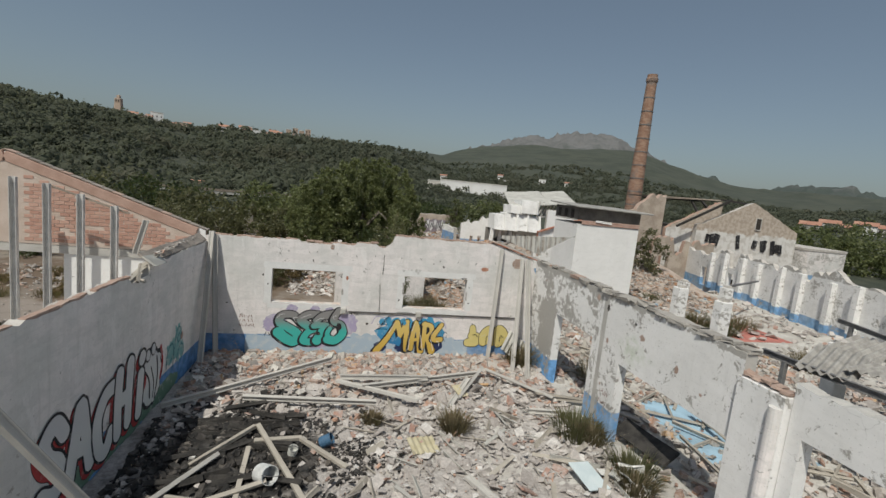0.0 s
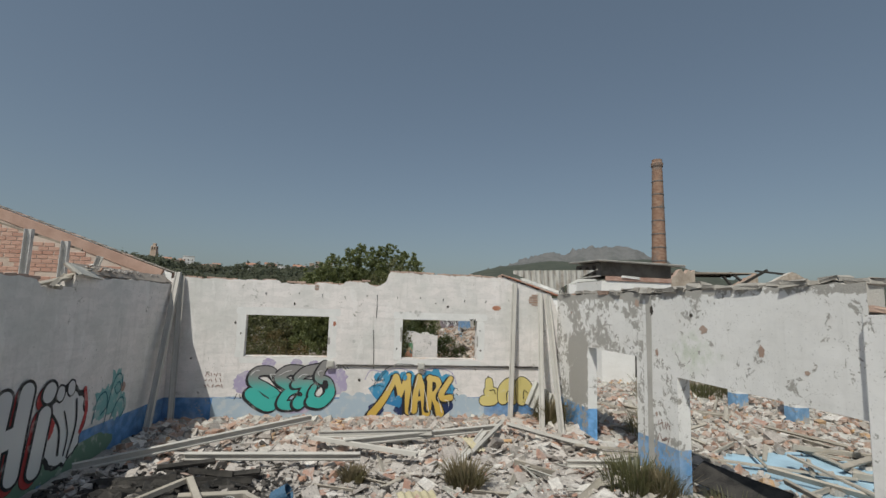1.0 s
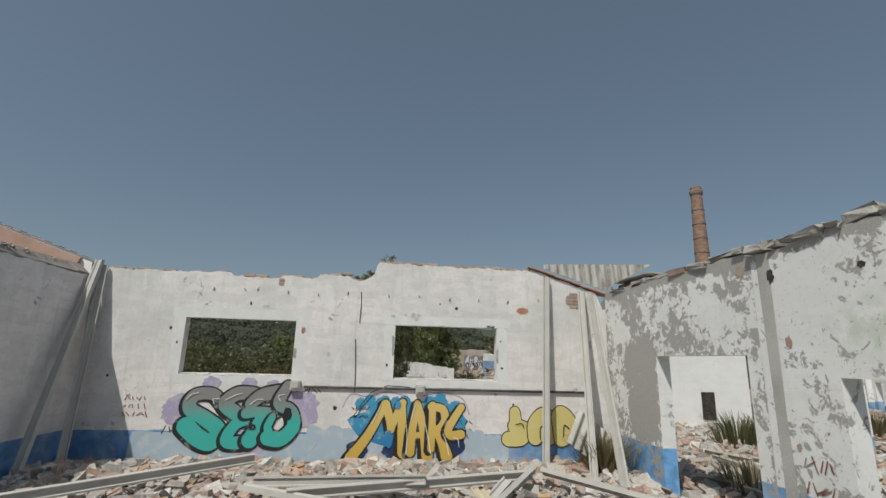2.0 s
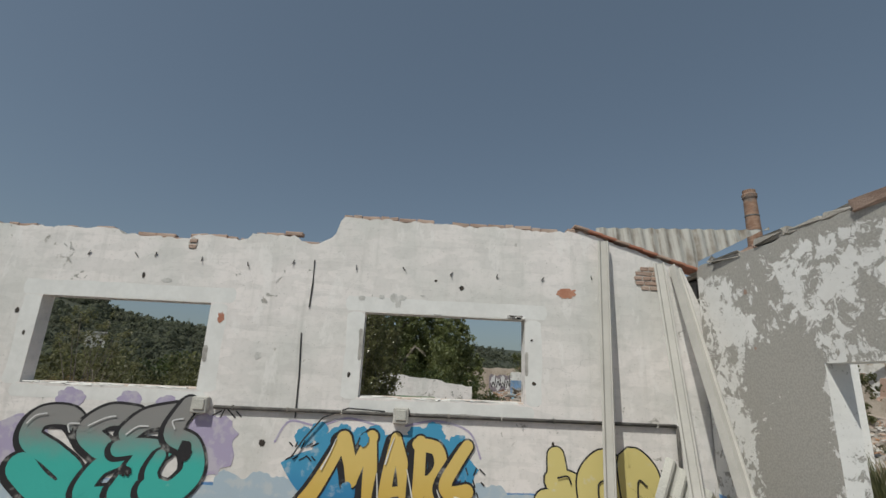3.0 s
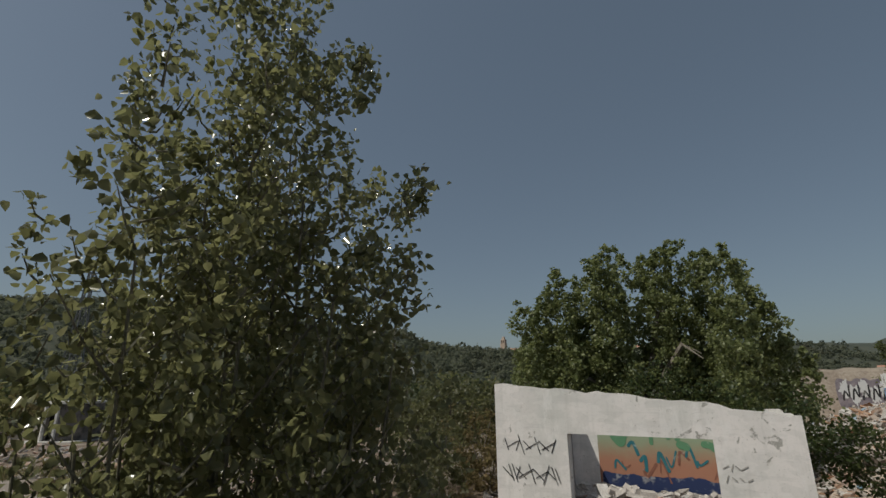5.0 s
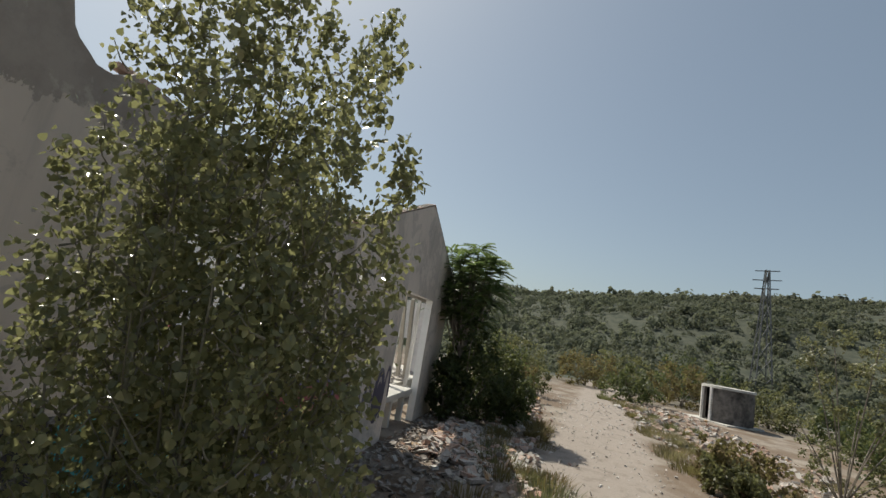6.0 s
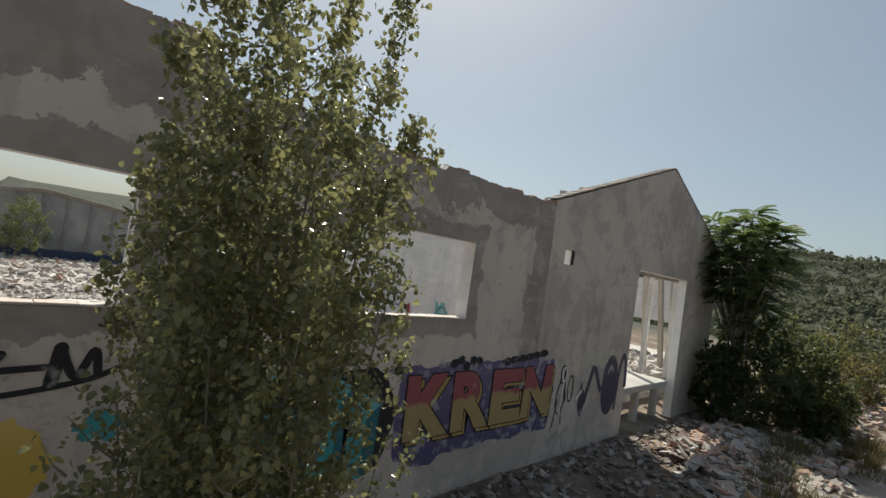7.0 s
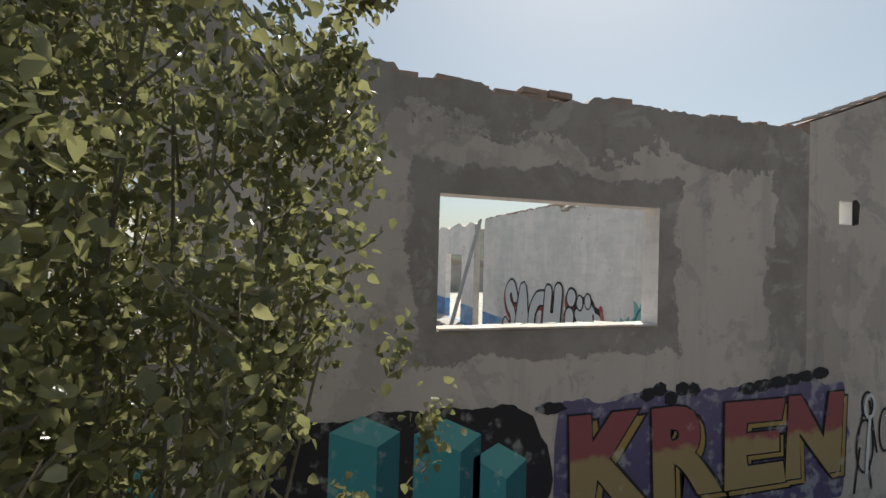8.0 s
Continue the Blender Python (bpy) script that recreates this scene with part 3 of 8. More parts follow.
def patch(u0, u1, v0, v1, seed, wander=0.07, step=0.03, clear=()):
    """A rectangle whose outline wavers; it keeps clear of the openings given."""
    wide = u1 - u0 >= v1 - v0
    s0, s1, t0, t1 = (u0, u1, v0, v1) if wide else (v0, v1, u0, u1)
    count = max(4, int((s1 - s0) / step))
    points = []

    def waver(s, row):
        at = Vector((s * 2.1, row * 9.0, seed * 5.3))
        return noise.noise(at) + 0.5 * noise.noise(at * 2.9) + 0.25 * noise.noise(at * 8.0)

    for k in range(count + 1):
        s = s0 + (s1 - s0) * k / count
        end = max(0.0, min(1.0, min(s - s0, s1 - s) / (wander * 1.5)))
        shut = 0.3 * (1 - math.sqrt(1 - (1 - end) ** 2)) * (t1 - t0)
        low, high = t0 + wander * 1.3 * waver(s, 1) + shut, t1 + wander * 1.3 * waver(s, 2) - shut
        high = max(high, low + 0.01)
        for t in (low, high):
            u, v = (s, t) if wide else (t, s)
            for a0, a1, b0, b1 in clear:
                if a0 < u < a1 and b0 < v < b1:
                    near = min((u - a0, 0), (a1 - u, 1), (v - b0, 2), (b1 - v, 3))[1]
                    u, v = ((a0, v), (a1, v), (u, b0), (u, b1))[near]
            points.append((u, v))
    return points, [(2 * k, 2 * k + 2, 2 * k + 3, 2 * k + 1) if wide else (2 * k, 2 * k + 1, 2 * k + 3, 2 * k + 2) for k in range(count)]


def bar(u, v, length, width, angle=0.0):
    c, s = math.cos(angle), math.sin(angle)
    return [(u + c * x - s * y, v + s * x + c * y) for x, y in ((-length / 2, -width / 2), (length / 2, -width / 2), (length / 2, width / 2), (-length / 2, width / 2))], [(0, 1, 2, 3)]


def word(m, text, u, v, width, height, fill, outline, parent, fat=0.05, rim=0.055, tilt=0.0, sway=0.12, lift=0.008, lean=0.0, squeeze=1.12, wild=0.0):
    """A row of fat painted letters, each with its dark outline, over a width and height."""
    cell = width / len(text)
    for k, char in enumerate(text):
        for name, more, material, off in (("letter_outline", rim, outline, 0.0), ("letter", 0.0, fill, 0.004)):
            points, faces = letter_shape(char, fat + more)
            base = letter_shape(char, fat)[0]
            x0, x1 = min(p.x for p in base), max(p.x for p in base)
            y0, y1 = min(p.y for p in base), max(p.y for p in base)
            rise = math.sin(k * 2.1 + 0.6) * sway
            turned = []
            for p in points:
                a = (p.x - x0) / (x1 - x0) - 0.5
                b = (p.y - y0) / (y1 - y0)
                a += lean * (b - 0.5) + 0.05 * math.sin(b * 5 + k) + wild * (0.09 * math.sin(b * 7 + k * 2.3) + 0.04 * math.sin(b * 15 + k))
                b += rise + 0.06 * math.sin(a * 4 + k * 1.7) * sway * 8 + wild * (0.10 * math.sin(a * 6.5 + k * 1.3) + 0.04 * math.sin(a * 13 + k))
                turned.append((u + cell * (k + 0.5 + a * squeeze), v + height * b + tilt * (k + 0.5 + a)))
            on_wall(m, [(turned, faces)], lift + off, name, material, parent)


SKELETONS = {
    "S": [[(0.9, 0.8), (0.55, 0.97), (0.14, 0.8), (0.3, 0.56), (0.7, 0.44), (0.86, 0.2), (0.5, 0.03), (0.06, 0.14)]],
    "E": [[(0.9, 0.9), (0.5, 0.93), (0.2, 0.86), (0.16, 0.5), (0.2, 0.14), (0.5, 0.06), (0.95, 0.1)], [(0.25, 0.52), (0.8, 0.5)]],
    "G": [[(0.9, 0.82), (0.5, 0.97), (0.12, 0.62), (0.24, 0.14), (0.66, 0.04), (0.9, 0.34), (0.52, 0.42)]],
    "O": [[(0.5, 0.96), (0.12, 0.7), (0.12, 0.3), (0.5, 0.04), (0.88, 0.3), (0.88, 0.7), (0.5, 0.96)]],
    "A": [[(0.02, 0.0), (0.26, 0.55), (0.48, 0.98), (0.72, 0.55), (0.98, 0.0)], [(0.3, 0.34), (0.74, 0.34)]],
    "M": [[(0.0, 0.0), (0.12, 0.5), (0.26, 0.97), (0.48, 0.4), (0.76, 0.97), (0.86, 0.5), (1.0, 0.0)]],
    "R": [[(0.08, 0.0), (0.16, 0.5), (0.2, 0.95)], [(0.2, 0.92), (0.66, 0.95), (0.86, 0.72), (0.6, 0.5), (0.26, 0.46)], [(0.5, 0.46), (0.98, 0.0)]],
    "C": [[(0.95, 0.92), (0.5, 0.9), (0.14, 0.55), (0.26, 0.12), (0.62, 0.02), (0.95, 0.2)]],
    "H": [[(0.16, 0.0), (0.14, 0.5), (0.2, 1.0)], [(0.82, 0.0), (0.84, 0.5), (0.9, 1.0)], [(0.18, 0.5), (0.84, 0.5)]],
    "I": [[(0.4, 0.0), (0.5, 0.66)], [(0.54, 0.93), (0.57, 0.96)]],
    "D": [[(0.2, 0.9), (0.16, 0.5), (0.2, 0.06), (0.62, 0.12), (0.88, 0.5), (0.6, 0.9), (0.2, 0.92)]],
}


def stroke(points, width, flare=0.0):
    """A painted stroke with round ends along a smooth curve; it swells or thins along its way."""
    ps = [Vector(p) for p in points]
    path = []
    for k in range(len(ps) - 1):
        a, b, c, d = ps[max(0, k - 1)], ps[k], ps[k + 1], ps[min(len(ps) - 1, k + 2)]
        for j in range(8):
            t = j / 8
            path.append(0.5 * (2 * b + (c - a) * t + (2 * a - 5 * b + 4 * c - d) * t**2 + (3 * b - a - 3 * c + d) * t**3))
    path.append(ps[-1])
    verts, faces = [], []
    count = len(path)
    for k, p in enumerate(path):
        way = (path[min(count - 1, k + 1)] - path[max(0, k - 1)]).normalized()
        side = Vector((-way.y, way.x)) * width / 2 * (1 + flare * (k / (count - 1) - 0.5))
        verts += [(p.x - side.x, p.y - side.y, 4e-6 * k), (p.x + side.x, p.y + side.y, 4e-6 * k)]
        if k:
            faces.append((2 * k - 2, 2 * k, 2 * k + 1, 2 * k - 1))
    for k, sign in ((0, -1), (count - 1, 1)):
        p, q = Vector(verts[2 * k][:2]), Vector(verts[2 * k + 1][:2])
        mid, r = (p + q) / 2, (p - q).length / 2
        start_angle = math.atan2(p.y - q.y, p.x - q.x)
        fan = [len(verts)]
        verts.append((mid.x, mid.y, 4e-6 * (k + sign)))
        for j in range(9):
            a = start_angle + sign * math.pi * j / 8
            fan.append(len(verts))
            verts.append((mid.x + r * math.cos(a), mid.y + r * math.sin(a), 4e-6 * (k + sign)))
        faces += [(fan[0], fan[j], fan[j + 1]) for j in range(1, 9)]
    return verts, faces


def bubble_word(m, text, u, v, width, height, thick, rim, fill, outline, parent, lean=0.0, overlap=1.15, sway=0.04, flare=0.0, lift=0.008, rise=0.0):
    """Painted letters made of fat strokes, each letter lapping over the one before."""
    cell = width / len(text)
    for k, char in enumerate(text):
        drawn = []
        for bones in SKELETONS[char]:
            drawn.append([(u + cell * (k + 0.5 + (x - 0.5) * overlap + lean * (y - 0.5)), v + height * (y + sway * math.sin(2.1 * k + 0.6) + 0.03 * math.sin(5 * x + k)) + rise * k) for x, y in bones])
        for j, bones in enumerate(drawn):
            edge = on_wall(m, [stroke(bones, thick + 2 * rim, flare)], lift + 0.002 * k + 0.0002 * j, "letter_outline", outline, parent)
        for j, bones in enumerate(drawn):
            on_wall(m, [stroke(bones, thick, flare)], lift + 0.002 * k + 0.001 + 0.0002 * j, "letter", fill, edge)


IN_NORTH = Matrix(((1, 0, 0, 0), (0, 0, -1, 0), (0, 1, 0, 0), (0, 0, 0, 1)))
OUT_NORTH = Matrix(((-1, 0, 0, 0), (0, 0, 1, 0.21), (0, 1, 0, 0), (0, 0, 0, 1)))
IN_WEST = WEST_TURN @ pose(0, 0, 0, 90)
IN_EAST = Matrix(((0, 0, -1, RIGHT), (-1, 0, 0, 0), (0, 1, 0, 0), (0, 0, 0, 1)))


def piece(m, u, v, width, height, letters, thick, rim, fill, outline, parent, shadow=(0.0, 0.0), lift=0.008):
    """A painted word: each letter is a few fat strokes (points within the unit square, and a share of the width), lapped over the one before, with a dark rim and a cast shadow."""
    for k, strokes in enumerate(letters):
        drawn = [([(u + x * width, v + y * height) for x, y in points], thick * share, flare) for points, share, flare in strokes]
        base = lift + 0.0025 * k
        for j, (points, wide, flare) in enumerate(drawn):
            edge = on_wall(m, [stroke(points, wide + 2 * rim, flare)], base + 0.0002 * j, "letter_outline", outline, parent)
            if shadow != (0.0, 0.0):
                on_wall(m, [stroke([(x + shadow[0], y + shadow[1]) for x, y in points], wide + 2 * rim, flare)], base - 0.0005 + 0.0001 * j, "letter_shadow", outline, edge)
        for j, (points, wide, flare) in enumerate(drawn):
            on_wall(m, [stroke(points, wide, flare)], base + 0.0012 + 0.0002 * j, "letter", fill, edge)


def mural(name, label):
    return thing(name, label, "graffiti")


g = mural("graffiti", "teal and grey bubble-letter graffiti with black outlines")
on_wall(IN_NORTH, [blob(-3.95, 1.9, 0.7, 0.6, 1, 0.13), blob(-1.72, 1.95, 0.62, 0.7, 2, 0.13), blob(-3.45, 2.4, 0.35, 0.24, 3, 0.1), blob(-2.75, 2.4, 0.3, 0.22, 5, 0.1), blob(-2.3, 2.38, 0.26, 0.2, 6, 0.1), blob(-2.7, 1.28, 1.0, 0.3, 4, 0.13)], 0.004, "lilac_haze", LILAC, g)
WILD = [
    [([(0.37, 0.66), (0.28, 0.84), (0.14, 0.82), (0.11, 0.62), (0.24, 0.46), (0.35, 0.28), (0.30, 0.10), (0.20, 0.17), (0.10, 0.34)], 1.0, 0.5)],
    [([(0.60, 0.86), (0.47, 0.86), (0.38, 0.70), (0.46, 0.56)], 0.95, 0.1), ([(0.46, 0.56), (0.57, 0.48), (0.47, 0.36), (0.42, 0.12), (0.54, 0.10)], 0.75, 0.3)],
    [([(0.80, 0.90), (0.66, 0.84), (0.58, 0.70)], 0.9, -0.2), ([(0.55, 0.55), (0.66, 0.58), (0.78, 0.56)], 0.7, 0.0), ([(0.68, 0.55), (0.64, 0.34), (0.60, 0.14)], 0.85, 0.6)],
    [([(0.86, 1.00), (0.80, 0.72), (0.90, 0.60), (0.93, 0.36), (0.84, 0.16), (0.74, 0.18)], 0.9, 0.35), ([(0.76, 0.50), (0.73, 0.34), (0.76, 0.2)], 0.55, 0.2)],
]
piece(IN_NORTH, -4.05, 1.22, 2.36, 1.16, WILD, 0.265, 0.033, TEAL, BLACK, g, (-0.035, -0.025))
on_wall(IN_NORTH, [blob(-1.98, 1.86, 0.16, 0.24, 14, 0.1), blob(-2.62, 1.62, 0.14, 0.12, 15, 0.2)], 0.024, "dark_counter", BLACK, g)
on_wall(IN_NORTH, [stroke([(-3.86 + 0.12 * math.sin(k * 2.0) + 0.4 * k, 2.1 - 0.08 * (k % 2)), (-3.78 + 0.4 * k, 2.19 - 0.08 * (k % 2)), (-3.66 + 0.4 * k, 2.22 - 0.1 * (k % 2))], 0.016) for k in range(5)], 0.026, "highlight", CHALK, g)
on_wall(IN_NORTH, [stroke([(-4.75, 1.0), (-4.72, 1.2), (-4.55, 1.5), (-4.2, 1.55)], 0.02), stroke([(-4.75, 1.0), (-4.2, 0.94), (-3.9, 1.02), (-3.4, 1.0), (-2.4, 1.06), (-1.9, 1.0), (-1.45, 1.25), (-1.4, 1.5), (-1.5, 1.66)], 0.022)], 0.0052, "pale_loop", SKY_BLUE, g)
g = mural("graffiti", "ochre letters on a blue cloud with black shadows")
on_wall(IN_NORTH, [blob(0.36, 1.7, 2.35, 0.86, 5, 0.07), blob(-0.15, 2.08, 0.3, 0.3, 6), blob(0.95, 2.12, 0.3, 0.34, 7)] + [blob(-0.6 + 0.17 * k, 2.06 + 0.07 * math.sin(k * 1.7), 0.22, 0.24, 200 + k, 0.1) for k in range(12)], 0.004, "blue_cloud", AZURE, g)
on_wall(IN_NORTH, [blob(-0.62, 1.22, 0.42, 0.32, 8, 0.1), blob(1.22, 1.36, 0.5, 0.52, 9, 0.08), blob(0.1, 1.2, 0.5, 0.3, 10, 0.1)], 0.007, "dark_shadow", NAVY, g)
SLANT = [
    [([(0.06, 0.02), (0.20, 0.42), (0.33, 0.95)], 1.1, -0.5), ([(0.33, 0.95), (0.37, 0.70), (0.385, 0.50)], 1.0, -0.3), ([(0.385, 0.50), (0.42, 0.72), (0.475, 0.98)], 0.9, 0.2), ([(0.475, 0.98), (0.48, 0.55), (0.50, 0.12)], 1.15, 0.7)],
    [([(0.605, 0.98), (0.57, 0.55), (0.555, 0.12)], 0.95, 0.3), ([(0.605, 0.98), (0.66, 0.55), (0.70, 0.06)], 1.1, 0.6), ([(0.575, 0.40), (0.63, 0.42), (0.665, 0.40)], 0.7, 0.0)],
    [([(0.735, 0.95), (0.735, 0.60), (0.73, 0.18)], 0.9, 0.0), ([(0.725, 0.92), (0.82, 0.88), (0.845, 0.70), (0.80, 0.54), (0.75, 0.52)], 1.0, 0.0), ([(0.76, 0.50), (0.82, 0.32), (0.865, 0.06)], 1.15, 0.6)],
    [([(0.985, 0.92), (0.93, 0.74), (0.875, 0.52), (0.90, 0.42), (0.985, 0.44)], 1.0, 0.2)],
]
piece(IN_NORTH, -0.88, 1.06, 2.3, 1.06, SLANT, 0.155, 0.024, OCHRE, BLACK, g, (-0.05, -0.035))
on_wall(IN_NORTH, [stroke([(-0.88 + 2.3 * a, 1.06 + 1.06 * b), (-0.88 + 2.3 * c, 1.06 + 1.06 * d), (-0.88 + 2.3 * e, 1.06 + 1.06 * f)], 0.016, -0.8) for a, b, c, d, e, f in ((0.225, 0.62, 0.26, 0.78, 0.29, 0.95), (0.52, 0.1, 0.525, 0.35, 0.515, 0.6), (0.555, 0.7, 0.575, 0.85, 0.595, 0.98), (0.73, 0.1, 0.70, 0.4, 0.67, 0.65), (0.885, 0.08, 0.86, 0.3, 0.83, 0.45), (0.925, 0.38, 0.96, 0.35, 0.97, 0.22))], 0.022, "white_edge", CHALK, g)
on_wall(IN_NORTH, [blob(-0.05, 1.42, 0.22, 0.3, 18, 0.15), blob(0.12, 2.06, 0.12, 0.16, 19, 0.15)], 0.0225, "blue_drop", AZURE, g)
on_wall(IN_NORTH, [stroke([(-0.95, 2.0), (-0.8, 2.24), (-0.45, 2.2), (-0.1, 2.3), (0.3, 2.22)], 0.025), stroke([(0.62, 2.24), (1.0, 2.31), (1.4, 2.2), (1.55, 1.9)], 0.025)], 0.003, "lilac_line", LILAC, g)
g = mural("graffiti", "pale yellow throw-up graffiti with a black outline")
piece(IN_NORTH, 2.16, 1.28, 1.6, 0.84, [
    [([(0.20, 0.82), (0.21, 0.60), (0.20, 0.50)], 0.95, 0.3), ([(0.20, 0.48), (0.32, 0.42), (0.28, 0.22), (0.12, 0.20)], 1.1, 0.0)],
    [([(0.46, 0.24), (0.46, 0.55), (0.58, 0.76), (0.66, 0.55), (0.64, 0.24)], 1.15, 0.0), ([(0.55, 0.3), (0.56, 0.5)], 1.0, 0.0)],
    [([(0.80, 0.24), (0.78, 0.78), (0.90, 0.62), (0.91, 0.36), (0.80, 0.22)], 1.2, 0.0)],
], 0.25, 0.021, LEMON, BLACK, g)
on_wall(IN_NORTH, [stroke([(2.5, 1.72), (2.62, 1.74), (2.66, 1.66)], 0.02), stroke([(3.0, 1.45), (3.0, 1.66), (3.1, 1.72)], 0.02), stroke([(3.48, 1.5), (3.5, 1.72), (3.6, 1.66)], 0.02)], 0.026, "letter_line", BLACK, g)
g = mural("paint_wash", "pale blue and white paint sprayed over the dado")
on_wall(IN_NORTH, [patch(-4.78, 2.35, 0.88, 1.52, 29, 0.02), patch(-1.6, 1.9, 1.3, 1.6, 28, 0.1)], 0.002, "wash", SKY_BLUE, g)


def scrawl(m, u, v, w, h, rows, material, seed, label="small black marker tag on the plaster"):
    """Handwriting too small to read, as short bars."""
    rng = random.Random(seed)
    g = mural("tag", label)
    shapes = []
    for r in range(rows):
        x = u
        while x < u + w:
            step = rng.uniform(0.05, 0.11)
            shapes.append(bar(x, v - r * h / rows, h / rows * rng.uniform(0.4, 0.75), 0.016, rng.choice((1.2, 1.9, 0.5, 2.4))))
            x += step
    on_wall(m, shapes, 0.006, "bar", material, g)


scrawl(IN_NORTH, -4.95, 2.1, 0.42, 0.42, 3, BROWN, 1)
scrawl(IN_NORTH, -4.2, 1.55, 0.2, 0.22, 1, BLACK, 2)
scrawl(IN_NORTH, -1.68, 2.3, 0.3, 0.2, 1, BLACK, 3)
scrawl(IN_NORTH, -0.75, 1.98, 0.35, 0.3, 2, BLACK, 4)
scrawl(IN_NORTH, 1.3, 1.75, 0.3, 0.4, 3, BLACK, 5)
scrawl(IN_NORTH, 3.85, 1.8, 0.2, 0.6, 3, BLACK, 6)
scrawl(IN_EAST, 4.75, 1.95, 0.35, 0.5, 2, BROWN, 7, "faded brown tag on the pillar")

# the side wall: white letters with a red shadow and a cartoon-like mouth shape at the end
g = mural("graffiti", "white bubble letters with black outlines and red shadows")
bubble_word(IN_WEST, "SACHI", -7.62, 1.16, 3.6, 1.18, 0.38, 0.012, RED, BLACK, g, lean=0.12, overlap=0.9, sway=0.05, lift=0.002)
bubble_word(IN_WEST, "SACHI", -7.55, 1.22, 3.6, 1.2, 0.29, 0.05, CHALK, BLACK, g, lean=0.1, overlap=0.86, sway=0.05, lift=0.014)
g = mural("graffiti", "white crescent shape with red and black details")
on_wall(IN_WEST, [blob(-3.75, 1.75, 1.15, 1.45, 41, 0.1)], 0.004, "outline", BLACK, g)
on_wall(IN_WEST, [blob(-3.72, 1.72, 1.0, 1.25, 41, 0.1)], 0.008, "fill", CHALK, g)
on_wall(IN_WEST, [blob(-4.12, 1.8, 0.2, 0.34, 42, 0.1), stroke([(-3.3, 1.55), (-3.18, 1.9), (-3.28, 2.3)], 0.09)], 0.012, "red_patch", RED, g)
on_wall(IN_WEST, [stroke([(-4.2, 2.1), (-3.9, 1.75), (-3.85, 1.3)], 0.05), stroke([(-3.6, 1.2), (-3.45, 1.7), (-3.5, 2.15)], 0.05), stroke([(-3.8, 2.0), (-3.65, 1.6), (-3.7, 1.25)], 0.035)], 0.014, "black_stroke", BLACK, g)
on_wall(IN_WEST, [blob(-3.95, 2.33, 0.26, 0.32, 44, 0.03), blob(-3.68, 2.38, 0.26, 0.32, 45, 0.03)], 0.012, "ring", BLACK, g)
on_wall(IN_WEST, [blob(-3.95, 2.33, 0.19, 0.25, 44, 0.03), blob(-3.68, 2.38, 0.19, 0.25, 45, 0.03)], 0.016, "ring_fill", CHALK, g)
g = mural("graffiti", "faint teal outline sketch above the dado")
on_wall(IN_WEST, [blob(-2.62, 1.9, 0.62, 0.62, 47, 0.25), blob(-2.2, 2.0, 0.5, 0.9, 48, 0.2), blob(-1.95, 1.75, 0.3, 0.4, 49, 0.2)], 0.004, "wash", paint("thin_teal_paint", (0.20, 0.42, 0.42), worn=0.5), g)
on_wall(IN_WEST, [stroke([(-2.95, 1.6), (-2.85, 2.0), (-2.6, 2.12), (-2.5, 1.85), (-2.7, 1.7)], 0.03), stroke([(-2.55, 1.5), (-2.45, 1.95), (-2.3, 2.35), (-2.1, 2.4), (-2.0, 2.15)], 0.03), stroke([(-2.35, 1.55), (-2.15, 1.85), (-1.95, 1.9), (-1.85, 1.65), (-2.0, 1.5)], 0.028), stroke([(-2.3, 2.15), (-2.15, 2.25), (-2.05, 2.1), (-2.2, 2.02), (-2.3, 2.15)], 0.024)], 0.008, "stroke", DEEP_TEAL, g)
on_wall(IN_WEST, [blob(-1.98, 2.12, 0.2, 0.2, 51, 0.1)], 0.007, "tan_patch", paint("tan_paint", (0.42, 0.27, 0.22)), g)
g = mural("paint_wash", "green paint along the foot of the wall")
on_wall(IN_WEST, [blob(-6.5 + 0.9 * k, 1.12, 1.4, 0.5, 50 + k, 0.1) for k in range(5)], 0.0025, "wash", paint("green_paint", (0.14, 0.24, 0.17)), g)

# outside of the north wall (u runs towards -x)
g = mural("graffiti", "block letters, dark red above ochre, on violet")
on_wall(OUT_NORTH, [patch(3.05, 6.62, 0.72, 1.95, 60, 0.06), blob(6.2, 1.5, 0.9, 0.9, 61, 0.2), blob(3.6, 1.0, 1.0, 0.7, 62, 0.2)], 0.004, "violet_cloud", PURPLE, g)
word(OUT_NORTH, "KREN", 3.27, 0.92, 3.32, 0.84, paint("ochre_shadow_paint", (0.38, 0.26, 0.08)), BLACK, g, 0.055, 0.022, 0.0, 0.01, 0.008, squeeze=0.97)
word(OUT_NORTH, "KREN", 3.2, 0.98, 3.32, 0.84, KREN_FILL, BLACK, g, 0.055, 0.016, 0.0, 0.01, 0.016, squeeze=0.97)
on_wall(OUT_NORTH, [blob(4.0 + 0.13 * k, 1.95 + 0.05 * math.sin(k * 2.3), 0.16, 0.13, 65 + k, 0.1) for k in range(5)] + [blob(5.2 + 0.2 * k, 1.93 + 0.02 * k, 0.26, 0.12, 70 + k, 0.1) for k in range(6)] + [blob(3.0, 1.9, 0.3, 0.1, 77)], 0.0065, "black_bubble", BLACK, g)
g = mural("graffiti", "turquoise cubes on a black cloud")
on_wall(OUT_NORTH, [patch(0.5, 2.75, 0.75, 1.95, 63, 0.05), blob(2.55, 1.3, 0.95, 1.3, 64, 0.04)], 0.0034, "black_cloud", BLACK, g)
LIGHT_TURQUOISE = paint("light_turquoise_paint", (0.13, 0.42, 0.42))
